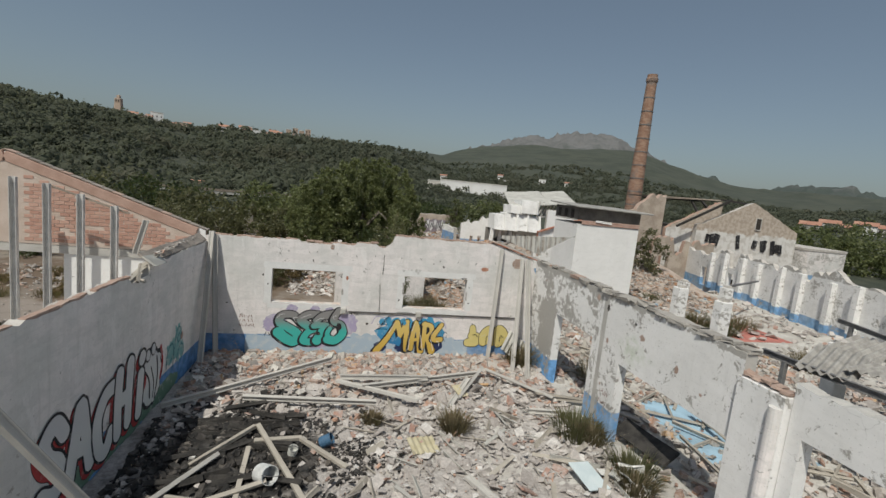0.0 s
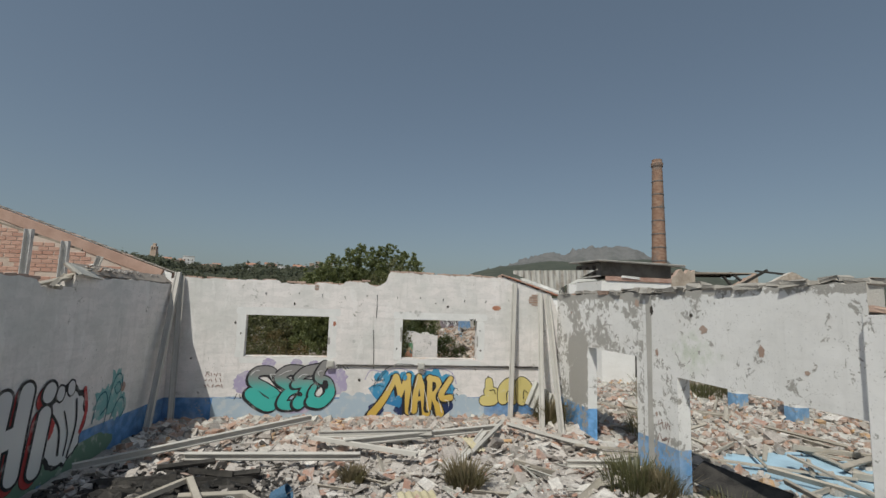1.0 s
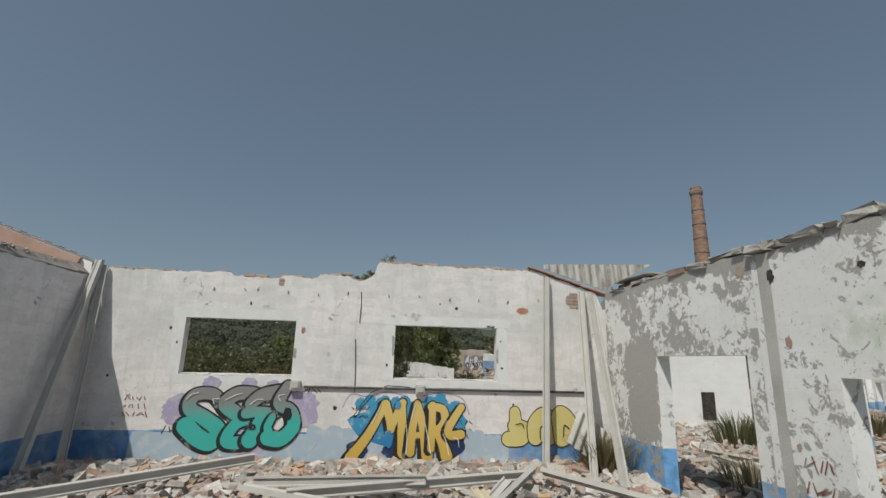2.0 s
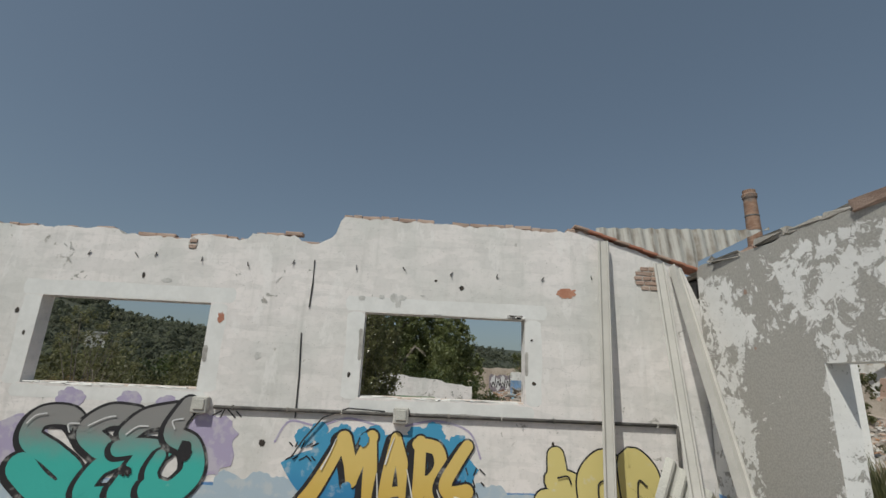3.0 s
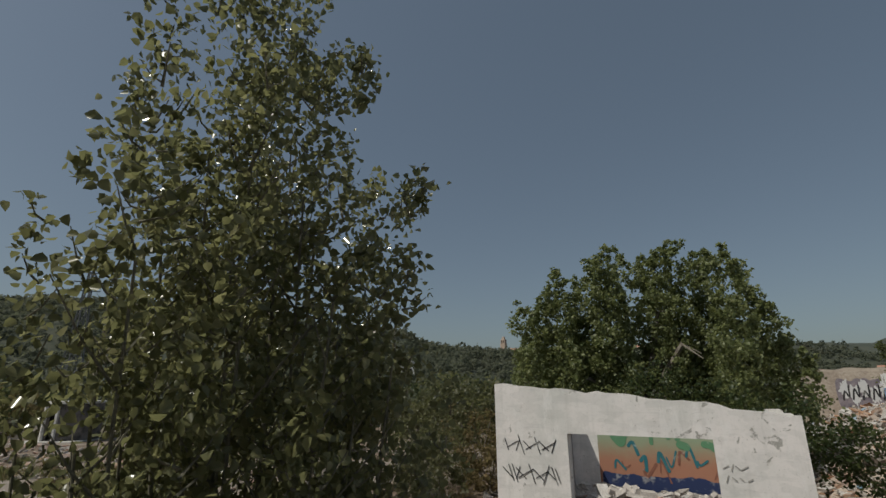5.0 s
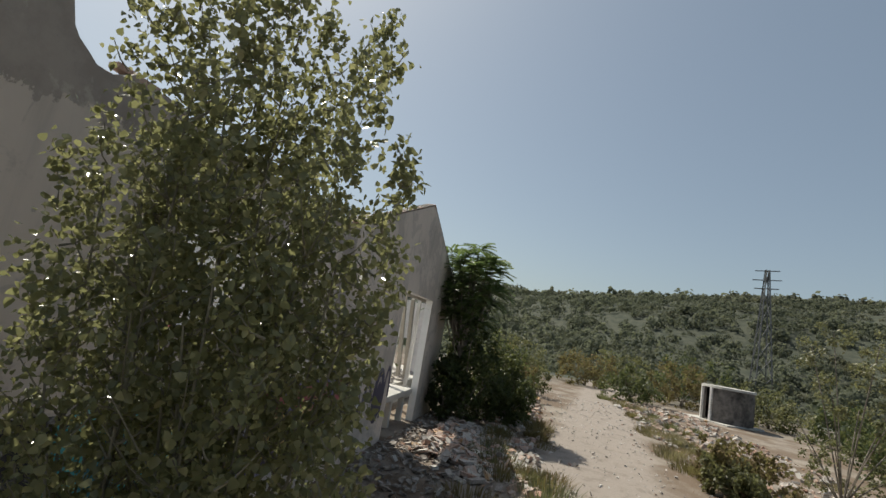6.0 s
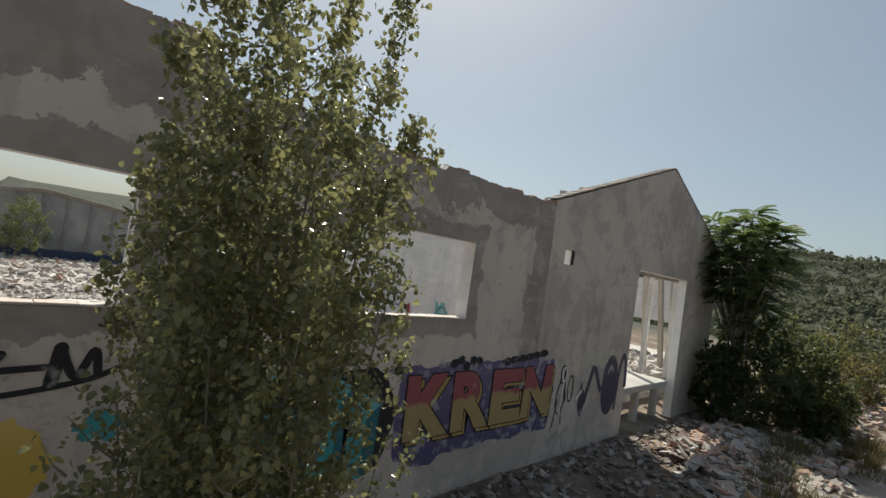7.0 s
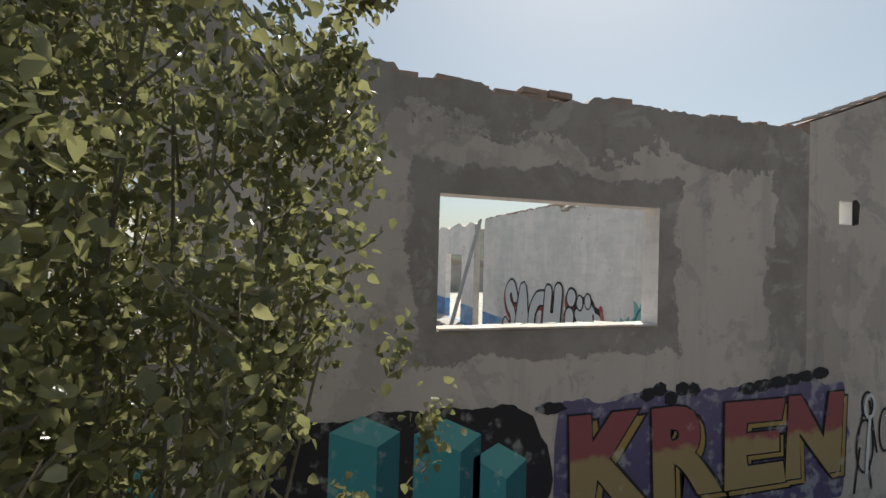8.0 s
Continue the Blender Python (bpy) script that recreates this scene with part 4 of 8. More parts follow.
for u0, u1, u2, top, rise, foot in ((1.83, 2.21, 2.38, 1.62, 0.17, 0.8), (2.32, 2.61, 2.79, 1.36, 0.2, 0.72), (1.2, 1.55, 1.72, 1.72, 0.14, 0.85)):
    left, fold, right = top + rise, top, top + rise * 0.72
    on_wall(OUT_NORTH, [([(u0, foot), (u1, foot - 0.06), (u1, fold), (u0, left)], [(0, 1, 2, 3)])], 0.008, "cube_face", TURQUOISE, g)
    on_wall(OUT_NORTH, [([(u1, foot - 0.06), (u2, foot + 0.02), (u2, right), (u1, fold)], [(0, 1, 2, 3)])], 0.008, "cube_side", DEEP_TEAL, g)
    on_wall(OUT_NORTH, [([(u0, left), (u1, fold), (u2, right), (u0 * 0.55 + u2 * 0.45, left + 0.1)], [(0, 1, 2, 3)])], 0.008, "cube_top", LIGHT_TURQUOISE, g)
g = mural("graffiti", "black spray strokes with an ochre patch")
on_wall(OUT_NORTH, [blob(-0.75, 1.4, 0.9, 0.75, 80, 0.2)], 0.004, "ochre_patch", OCHRE, g)
on_wall(OUT_NORTH, [blob(0.0, 1.62, 0.32, 0.22, 81, 0.25)], 0.005, "turquoise_patch", TURQUOISE, g)
on_wall(OUT_NORTH, [stroke([(-1.5, 1.95), (-1.42, 2.25), (-1.3, 1.98), (-1.18, 2.24), (-1.08, 2.0)], 0.07), stroke([(-1.0, 2.0), (-0.88, 2.2), (-0.8, 2.02), (-0.66, 2.2)], 0.06), stroke([(-0.36, 1.98), (-0.33, 2.24)], 0.09), stroke([(-0.33, 2.24), (-0.22, 2.02), (-0.12, 2.22), (-0.08, 2.04)], 0.06), stroke([(-1.6, 1.86), (-0.9, 1.88), (-0.2, 1.98), (0.15, 2.12), (0.2, 2.05)], 0.045), stroke([(-0.75, 2.08), (-0.4, 2.1)], 0.05)], 0.008, "stroke", BLACK, g)
g = mural("graffiti", "dark violet arches and white strokes by the loading door")
DUSK = paint("dark_violet_paint", (0.055, 0.045, 0.075), (0.085, 0.075, 0.11), 0.9, 1.8, 0.6)


def ring(u, v, w, h, width, start=0.0, turn=6.283, count=24):
    """A curved painted stroke along part of an ellipse."""
    inner, outer = [], []
    for k in range(count + 1):
        a = start + turn * k / count
        inner.append((u + (w / 2 - width) * math.cos(a), v + (h / 2 - width) * math.sin(a)))
        outer.append((u + w / 2 * math.cos(a), v + h / 2 * math.sin(a)))
    return inner + outer, [(k, k + 1, count + 2 + k, count + 1 + k) for k in range(count)]


on_wall(OUT_NORTH, [patch(7.5, 9.0, 1.72, 2.0, 90, 0.12)], 0.0022, "ochre_haze", paint("ochre_haze_paint", (0.50, 0.46, 0.33), worn=0.45), g)
on_wall(OUT_NORTH, [bar(7.95, 1.38, 0.75, 0.13, 1.2), bar(8.3, 1.45, 0.6, 0.12, -1.0), ring(8.85, 1.3, 0.72, 1.25, 0.2), blob(8.85, 1.25, 0.4, 0.8, 91, 0.1), ring(9.4, 1.2, 0.5, 1.5, 0.13, 0.0, 3.2), bar(9.2, 1.05, 0.6, 0.1, 1.5), blob(7.72, 1.1, 0.22, 0.6, 92, 0.25)], 0.004, "stroke", DUSK, g)
on_wall(OUT_NORTH, [ring(6.95, 1.65, 0.2, 0.3, 0.03), ring(6.92, 1.2, 0.3, 0.6, 0.03), ring(7.25, 1.35, 0.22, 0.5, 0.03), bar(6.85, 1.45, 0.5, 0.03, 1.3), bar(7.05, 1.4, 0.6, 0.03, 1.8), bar(6.8, 0.95, 0.5, 0.03, 1.4), bar(7.0, 0.95, 0.45, 0.03, 1.75)], 0.006, "black_stroke", BLACK, g)
on_wall(OUT_NORTH, [ring(6.99, 1.63, 0.2, 0.28, 0.04), bar(6.97, 1.2, 0.6, 0.05, 1.5), bar(7.6, 1.2, 0.25, 0.06, 0.7)], 0.009, "white_stroke", CHALK, g)

# ---- fittings and damage on the north wall ----
conduit = thing("conduit", "grey steel cable conduit clipped along the wall", "pipe", (1.2, -0.03, 2.37))
bm = profile_sweep([(0.022 * math.cos(a), 0.022 * math.sin(a)) for a in np.linspace(0, 2 * math.pi, 9)[:-1]], 5.75)
pipe = part("pipe", bm, CONDUIT, conduit, smooth=True)
pipe.location = (-0.05, 0, 0)
for k in range(9):
    bm = bmesh.new()
    box(bm, (0.022, 0.05, 0.06), bevel=0.006)
    clip = part("clip", bm, (CONDUIT, LEDGE, CEMENT)[k % 3], conduit)
    clip.location = (-2.7 + 0.66 * k, 0.004, 0)
bm = profile_sweep([(0.022 * math.cos(a), 0.022 * math.sin(a)) for a in np.linspace(0, 2 * math.pi, 9)[:-1]], 1.2)
drop = part("drop_pipe", bm, CONDUIT, conduit, smooth=True)
drop.matrix_local = pose(2.84, 0, -0.6, 0, 90, 0)
for x, z in ((0.55, 2.36), (-1.88, 2.39)):
    lamp = thing("junction_box", "weathered grey junction box fixed to the wall", "junction box", (x, -0.05, z), "junction boxes")
    bm = bmesh.new()
    box(bm, (0.19, 0.1, 0.19), bevel=0.012)
    part("body", bm, CEMENT, lamp)
    bm = bmesh.new()
    box(bm, (0.13, 0.02, 0.12), pose(0, -0.058, 0.01), bevel=0.006)
    part("cover", bm, FIBRE, lamp)


def cord(name, points, radius, material, label, category):
    """A sagging cord or rod through points, as a tube mesh."""
    bm = bmesh.new()
    rings = []
    for k, p in enumerate(points):
        a, b = Vector(points[max(0, k - 1)]), Vector(points[min(len(points) - 1, k + 1)])
        turn = (b - a).to_track_quat("Z", "Y").to_matrix()
        rings.append([bm.verts.new(Vector(p) + turn @ Vector((radius * math.cos(t), radius * math.sin(t), 0))) for t in np.linspace(0, 2 * math.pi, 7)[:-1]])
    for r, s in zip(rings, rings[1:]):
        for k in range(6):
            bm.faces.new((r[k], r[(k + 1) % 6], s[(k + 1) % 6], s[k]))
    ob = part(name, bm, material, smooth=True)
    return tagged(ob, label, category)


cord("cable", [(0.35, -0.03, 2.40), (-0.1, -0.035, 2.42), (-0.4, -0.035, 2.30), (-0.6, -0.035, 2.05), (-0.72, -0.035, 1.85)], 0.010, CABLE, "loose black cable hanging from the conduit", "cable")
for a, b in (((-0.73, 4.27), (-0.73, 3.64)), ((-0.79, 3.31), (-0.74, 2.28))):
    cord("cable", [(a[0], -0.008, a[1]), ((a[0] + b[0]) / 2 + 0.01, -0.01, (a[1] + b[1]) / 2), (b[0], -0.008, b[1])], 0.009, CABLE, "black cable running down the plaster", "cable")

hook_bm = bmesh.new()
box(hook_bm, (0.007, 0.02, 0.055), pose(0, -0.012, 0, 20, 0, 12), bevel=0.003)
box(hook_bm, (0.009, 0.010, 0.022), pose(0.004, -0.018, -0.03, 0, 30, 20), bevel=0.003)
hook = tagged(part("hook", hook_bm, CABLE), "rusty bent iron hook in the plaster", "hook", "hooks on the wall")
hook.location = (-0.17, 0, 4.21)
rng = random.Random(5)
for x in (-3.65, -3.05, -2.79, -2.2, -1.6, -1.0, 0.46, 1.1, 1.72, 2.34, 3.02):
    copy_thing(hook, Matrix.Translation((x, 0, 4.22 + rng.uniform(-0.05, 0.03))) @ pose(0, 0, 0, rng.uniform(-20, 20), rng.uniform(-35, 35), rng.uniform(-30, 30)))


def hole_patch(name, m, w, h, seed, material, label, lift=0.003):
    """A shallow broken patch, its face just proud of the plaster it interrupts."""
    g = thing(name, label, "wall damage")
    on_wall(m, [blob(0, 0, w, h, seed, 0.2, 40)], lift + 0.0003 * (seed % 5), "face", material, g)
    return g


# Near-black colour stands for the shade inside holes, windows and doorways.
HOLLOW_SHADE = mottled("hollow_shade", (0.02, 0.018, 0.016), (0.07, 0.055, 0.045), 8)
for k, (x, z, w, h) in enumerate(((-1.1, 1.98, 0.11, 0.13), (2.19, 3.355, 0.05, 0.05), (2.22, 2.81, 0.07, 0.07), (-4.35, 3.42, 0.07, 0.1), (-4.2, 3.15, 0.05, 0.08), (1.25, 4.0, 0.09, 0.09), (-0.14, 2.82, 0.06, 0.1), (-1.83, 3.45, 0.12, 0.2), (0.9, 4.08, 0.05, 0.05), (-5.35, 2.5, 0.06, 0.08), (3.2, 2.55, 0.05, 0.05), (-2.9, 3.95, 0.06, 0.14), (2.45, 2.1, 0.05, 0.08))):
    hole_patch("hole", IN_NORTH @ Matrix.Translation((x, z, 0)), w * 0.7, h * 0.65, 90 + k, BRICK_RED if k == 7 else HOLLOW_SHADE, "small broken hole in the plaster")
for k, (x, z, w, h) in enumerate(((0.36, 3.82, 0.1, 0.12), (0.47, 3.83, 0.11, 0.07), (0.42, 3.745, 0.07, 0.1), (0.2, 3.83, 0.07, 0.05), (-0.06, 3.8, 0.09, 0.06), (0.74, 3.87, 0.06, 0.02), (-2.6, 3.9, 0.12, 0.06), (-1.3, 3.0, 0.08, 0.1))):
    hole_patch("bare_patch", IN_NORTH @ Matrix.Translation((x, z, 0)), w, h, 110 + k, mottled("worn_plaster", (0.46, 0.45, 0.43), (0.62, 0.61, 0.59), 9, depth=0.004), "grey patch where the paint has gone")
for (x0, x1, z0, z1), seed in ((W1, 1), (W2, 2)):
    frame_paint = thing("window_surround", "whiter plaster band painted round the window opening", "plaster band")
    gap = [(x0 - 0.004, x1 + 0.004, z0 - 0.004, z1 + 0.004)]
    shapes = [patch(x0 - 0.26, x1 + 0.3, z1 + 0.012, z1 + 0.2, 30 + seed, 0.009, clear=[(x0 - 0.3, x1 + 0.3, z0, z1 + 0.001)]), patch(x1 + 0.005, x1 + 0.22, z0 - 0.02, z1, 32 + seed, 0.016, clear=gap), patch(x0 - 0.22, x0 - 0.005, z0 - 0.02, z1, 34 + seed, 0.016, clear=gap), patch(x0 - 0.1, x1 + 0.12, z0 - 0.17, z0 - 0.02, 36 + seed, 0.016, clear=gap)]
    on_wall(IN_NORTH, shapes, 0.0006, "band", mottled("bright_plaster", (0.69, 0.685, 0.67), (0.77, 0.765, 0.75), 3, depth=0.0025, fine=14), frame_paint)


JAMB_LEFT = Matrix(((0, 0, 1, 0), (1, 0, 0, 0), (0, 1, 0, 0), (0, 0, 0, 1)))
JAMB_RIGHT = Matrix(((0, 0, -1, 2.1), (-1, 0, 0, 0), (0, 1, 0, 0), (0, 0, 0, 1)))
WORN_GREY = mottled("worn_grey_plaster", (0.30, 0.285, 0.265), (0.47, 0.45, 0.42), 9, depth=0.006)
g = thing("jamb_damage", "grey crumbled plaster on the window jambs", "wall damage")
on_wall(JAMB_LEFT, [blob(0.10, 3.36, 0.09, 0.36, 71, 0.22, 60), blob(0.13, 3.52, 0.11, 0.1, 72, 0.22, 50), blob(0.06, 3.12, 0.05, 0.2, 73, 0.22, 50), blob(0.07, 2.85, 0.05, 0.12, 74, 0.22, 40)], 0.002, "patch", WORN_GREY, g)
on_wall(JAMB_RIGHT, [blob(-0.12, 3.42, 0.07, 0.2, 75, 0.22, 50), blob(-0.15, 2.74, 0.06, 0.16, 76, 0.22, 50)], 0.002, "patch", WORN_GREY, g)
g = thing("chipped_edge", "chipped plaster along the window edges", "wall damage")
on_wall(IN_NORTH, [patch(0.9, 1.0, 3.622, 3.632, 77, 0.004), patch(2.102, 2.14, 2.9, 3.2, 78, 0.012), patch(-0.05, -0.003, 3.0, 3.4, 79, 0.012), patch(0.5, 1.6, 2.36, 2.4, 80, 0.02), patch(-1.98, -1.93, 2.9, 3.1, 81, 0.012)], 0.0032, "chip", WORN_GREY, g)
broken_corner = thing("broken_corner", "crumbled hollow at the corner of the lintel", "wall damage", (1.98, 0.0, 3.64))
on_wall(Matrix.Translation((-1.98, 0, -3.64)) @ IN_NORTH, [patch(1.87, 2.09, 3.624, 3.672, 76, 0.014)], 0.0042, "hollow", HOLLOW_SHADE, broken_corner)
rng = random.Random(77)
for k in range(7):
    bm = bmesh.new()
    box(bm, (rng.uniform(0.02, 0.05), 0.03, rng.uniform(0.012, 0.025)), pose(-0.1 + 0.033 * k, -0.008, rng.uniform(-0.008, 0.03), rng.uniform(-30, 30), rng.uniform(-30, 30), 0), bevel=0.004, jitter=0.006, rng=rng)
    part("crumb", bm, WORN_GREY if k % 3 else PLASTER_WHITE, broken_corner)


def brick_unit(size, seed):
    bm = bmesh.new()
    box(bm, size, bevel=0.006, jitter=0.004, rng=random.Random(seed))
    data = bpy.data.meshes.new("brick")
    bm.to_mesh(data)
    bm.free()
    data.materials.append(BRICK_DUSTY)
    return data


BRICKS = [brick_unit((0.235, 0.11, 0.052), k) for k in range(4)]
HALVES = [brick_unit((0.115, 0.11, 0.052), 10 + k) for k in range(3)]


def exposed_bricks(x, z, w, h, seed):
    """A patch where the plaster has fallen: the bricks show in their courses."""
    rng = random.Random(seed)
    g = thing("exposed_brick", "patch of bare red brick where plaster fell", "wall damage")
    on_wall(IN_NORTH, [blob(x, z, w, h, seed, 0.08, 16)], 0.002, "mortar_bed", MORTAR, g)
    rows = int(h / 0.064)
    for r in range(rows):
        zz = z - h / 2 + (r + 0.5) * h / rows
        half = w / 2 * math.sqrt(max(0.05, 1 - ((zz - z) / (h / 2)) ** 2)) * 0.98
        u = x - half
        while u < x + half - 0.05:
            length = min(rng.choice((0.12, 0.24)), x + half - u)
            ob = new("brick", rng.choice(BRICKS if length > 0.15 else HALVES))
            ob.parent = g
            ob.location = (u + length / 2, 0.042, zz)
            ob.scale = ((length - 0.012) / (0.235 if length > 0.15 else 0.115), 1, 1)
            u += length


exposed_bricks(3.84, 4.27, 0.46, 0.34, 1)
hole_patch("bare_brick", IN_NORTH @ Matrix.Translation((2.67, 4.0, 0)), 0.25, 0.13, 4, mottled("orange_brick", (0.42, 0.19, 0.12), (0.52, 0.27, 0.18), 7, fine=50), "single orange brick face showing through the plaster")
exposed_bricks(-2.35, 4.41, 0.13, 0.16, 3)

# bricks left along the top of the walls
def capping(parent, u0, u1, top, place, seed, keep=0.8):
    rng = random.Random(seed)
    u = u0
    while u < u1:
        length = rng.choice((0.115, 0.235, 0.235))
        if rng.random() < keep:
            data = rng.choice(BRICKS if length > 0.2 else HALVES)
            ob = new("brick", data)
            ob.parent = parent
            ob.matrix_local = place(u + length / 2, top(u + length / 2) + 0.012) @ pose(0, 0, 0, rng.gauss(0, 2), rng.gauss(0, 2), rng.gauss(0, 3))
        u += length + 0.012


capping(wall_north, -0.4, 3.2, north_top, lambda u, z: pose(u, 0.065, z + 0.012), 1, 0.97)
capping(wall_north, -0.4, 3.2, north_top, lambda u, z: pose(u, 0.16, z), 2, 0.6)
capping(wall_north, LEFT, -0.9, north_top, lambda u, z: pose(u, 0.07, z - 0.006), 3, 0.62)
capping(wall_north, LEFT, -0.9, north_top, lambda u, z: pose(u, 0.155, z - 0.01), 5, 0.3)
capping(wall_north, -3.15, -2.8, north_top, lambda u, z: pose(u, 0.155, z + 0.04), 6, 1.0)
capping(wall_west, -9.2, -4.9, west, lambda u, z: pose(u, 0.06, z), 3, 0.7)

# window sills
for x0, x1, y in ((W1[0], W1[1], W1[2]), (W2[0], W2[1], W2[2])):
    sill = thing("window_sill", "thin dusty clay tiles whitened with plaster along the sill", "sill", ((x0 + x1) / 2, 0.13, y))
    count = 8
    for k in range(count):
        bm = bmesh.new()
        w = (x1 - x0 - 0.02) / count
        box(bm, (w - 0.004, 0.2, 0.02), pose(x0 + 0.01 + w * (k + 0.5) - (x0 + x1) / 2, 0.0, 0.012 + 0.002 * (k % 2), 2, 0, 0), bevel=0.003)
        part("tile", bm, paint("clay_tile" if k % 3 else "pale_clay_tile", (0.60, 0.50, 0.44) if k % 3 else (0.64, 0.58, 0.53)), sill)

LUMP = mottled("chalky_plaster", (0.62, 0.61, 0.59), (0.75, 0.74, 0.72), 6, depth=0.006, fine=30)
rng = random.Random(44)
for x0, x1, y in ((W1[0], W1[1], W1[2]), (W2[0], W2[1], W2[2])):
    lip = thing("plaster_lip", "ragged white plaster edge along the inner sill", "wall damage", ((x0 + x1) / 2, 0.03, y))
    u = x0 + 0.03
    while u < x1 - 0.22:
        length = rng.uniform(0.06, 0.2)
        if rng.random() < 0.88:
            bm = bmesh.new()
            box(bm, (length * 1.15, rng.uniform(0.05, 0.07), rng.uniform(0.02, 0.03)), pose(u + length / 2 - (x0 + x1) / 2, 0.006, 0.006, rng.uniform(-4, 4), rng.uniform(-2.5, 2.5), rng.uniform(-3, 3)), bevel=0.008, jitter=0.012, rng=rng)
            part("plaster_lump", bm, LUMP, lip)
        u += length

# ---- loose beams: precast roof joists with a T profile ----
JOIST = [(0.8 * y, 0.72 * (z - 0.08)) for y, z in ((-0.06, 0), (0.06, 0), (0.06, 0.035), (0.025, 0.055), (0.02, 0.15), (0.045, 0.165), (0.045, 0.19), (-0.045, 0.19), (-0.045, 0.165), (-0.02, 0.15), (-0.025, 0.055), (-0.06, 0.035))]


def joist(a, b, roll=0.0, label="pale precast concrete joist lying on the rubble", category="joist", group="fallen joists"):
    m, length = span(a, b, roll)
    ob = part("joist", profile_sweep(JOIST, length), CONCRETE)
    ob.matrix_world = m
    return tagged(ob, label, category, group)


LEAN = "precast concrete joist leaning against the wall"
for a, b, roll in (((2.98, -0.38, 0.9), (3.17, -0.07, 4.74), 95), ((3.46, -1.5, 0.88), (3.93, -0.08, 4.46), 80), ((3.78, -2.0, 0.88), (4.15, -0.09, 4.43), 120), ((-5.45, -0.75, 0.95), (-5.74, -0.08, 4.58), 90), ((-5.72, -1.35, 0.95), (-5.80, -0.12, 4.66), 70), ((-4.9, -8.0, 0.95), (-6.24, -9.2, 4.2), 40)):
    joist(a, b, roll, LEAN, group="leaning joists")
for a, b, roll in (((-5.9, -3.75, 1.05), (-2.17, -1.4, 1.32), 10), ((-4.2, -3.45, 1.12), (-1.03, -3.86, 1.18), 25), ((-2.0, -2.63, 1.2), (0.06, -3.7, 1.15), 80), ((-1.34, -2.97, 1.18), (2.2, -2.1, 1.24), 15), ((2.45, -1.85, 1.25), (3.95, -3.45, 1.1), 60), ((-1.9, -2.4, 1.22), (0.5, -2.6, 1.3), 170), ((1.2, -3.4, 1.05), (2.3, -1.9, 1.3), 30), ((0.9, -3.7, 1.0), (1.7, -2.5, 1.25), 100), ((-0.9, -6.9, 0.95), (-0.3, -7.8, 0.98), 0), ((0.6, -6.6, 0.95), (1.4, -8.4, 0.97), 90), ((-5.3, -7.5, 1.0), (-4.2, -6.0, 1.2), 45), ((3.0, -4.0, 1.0), (4.2, -4.3, 1.05), 10)):
    joist(a, b, roll)


def timber(a, b, w=0.09, h=0.07, material=None, label="weathered grey roof timber lying in the rubble", group="fallen timbers"):
    m, length = span(a, b, (a[0] * 97) % 90)
    bm = bmesh.new()
    box(bm, (length, w, h), bevel=0.006, jitter=0.008, rng=random.Random(int(length * 1000)))
    ob = part("timber", bm, material or ROTTEN)
    ob.matrix_world = m
    return tagged(ob, label, "timber", group)


BEAM_PALE = mottled("silvered_timber", (0.30, 0.27, 0.23), (0.47, 0.43, 0.37), 3, fine=30, spread="object")
for a, b in (((-3.63, -5.0, 1.25), (-2.5, -7.3, 1.05)), ((-4.65, -6.1, 1.05), (-3.68, -5.0, 1.22)), ((-3.62, -5.47, 1.15), (-2.7, -5.3, 1.1)), ((-2.75, -5.3, 1.1), (-1.77, -6.25, 1.0)), ((-3.66, -7.3, 1.0), (-3.69, -5.7, 1.15)), ((-4.4, -7.2, 1.0), (-3.2, -6.8, 1.15)), ((-4.9, -6.9, 1.0), (-3.9, -7.3, 1.1)), ((-2.2, -7.8, 0.95), (-1.4, -6.6, 1.0)), ((-3.0, -7.9, 1.0), (-2.3, -6.9, 1.05)), ((2.3, -5.9, 0.95), (3.4, -6.5, 1.0)), ((3.0, -7.6, 0.95), (3.9, -6.4, 1.02))):
    timber(a, b, material=BEAM_PALE)
rng = random.Random(21)
for k in range(34):
    x, y = -4.2 + rng.uniform(-1.1, 0.9), -5.3 + rng.uniform(-1.6, 1.4)
    a = rng.uniform(-0.5, 0.4)
    length = rng.uniform(0.5, 1.2)
    timber((x, y, 1.0 + 0.02 * (k % 6)), (x + length * math.cos(a), y + length * math.sin(a), 1.02 + 0.03 * (k % 5)), 0.1, 0.05, CHARRED, "charred black plank in the burnt heap", "burnt planks")
for k in range(60):
    x, y = rng.uniform(-1.5, 4.2), rng.uniform(-9.5, -3.8)
    a, length = rng.uniform(0, 3.1), rng.uniform(0.4, 1.1)
    z = 0.93 + rng.uniform(0, 0.05)
    timber((x, y, z), (x + length * math.cos(a), y + length * math.sin(a), z + rng.uniform(-0.02, 0.08)), rng.uniform(0.05, 0.14), 0.02, BEAM_PALE if k % 3 else FIBRE, "splintered grey board among the rubble", "splintered boards")


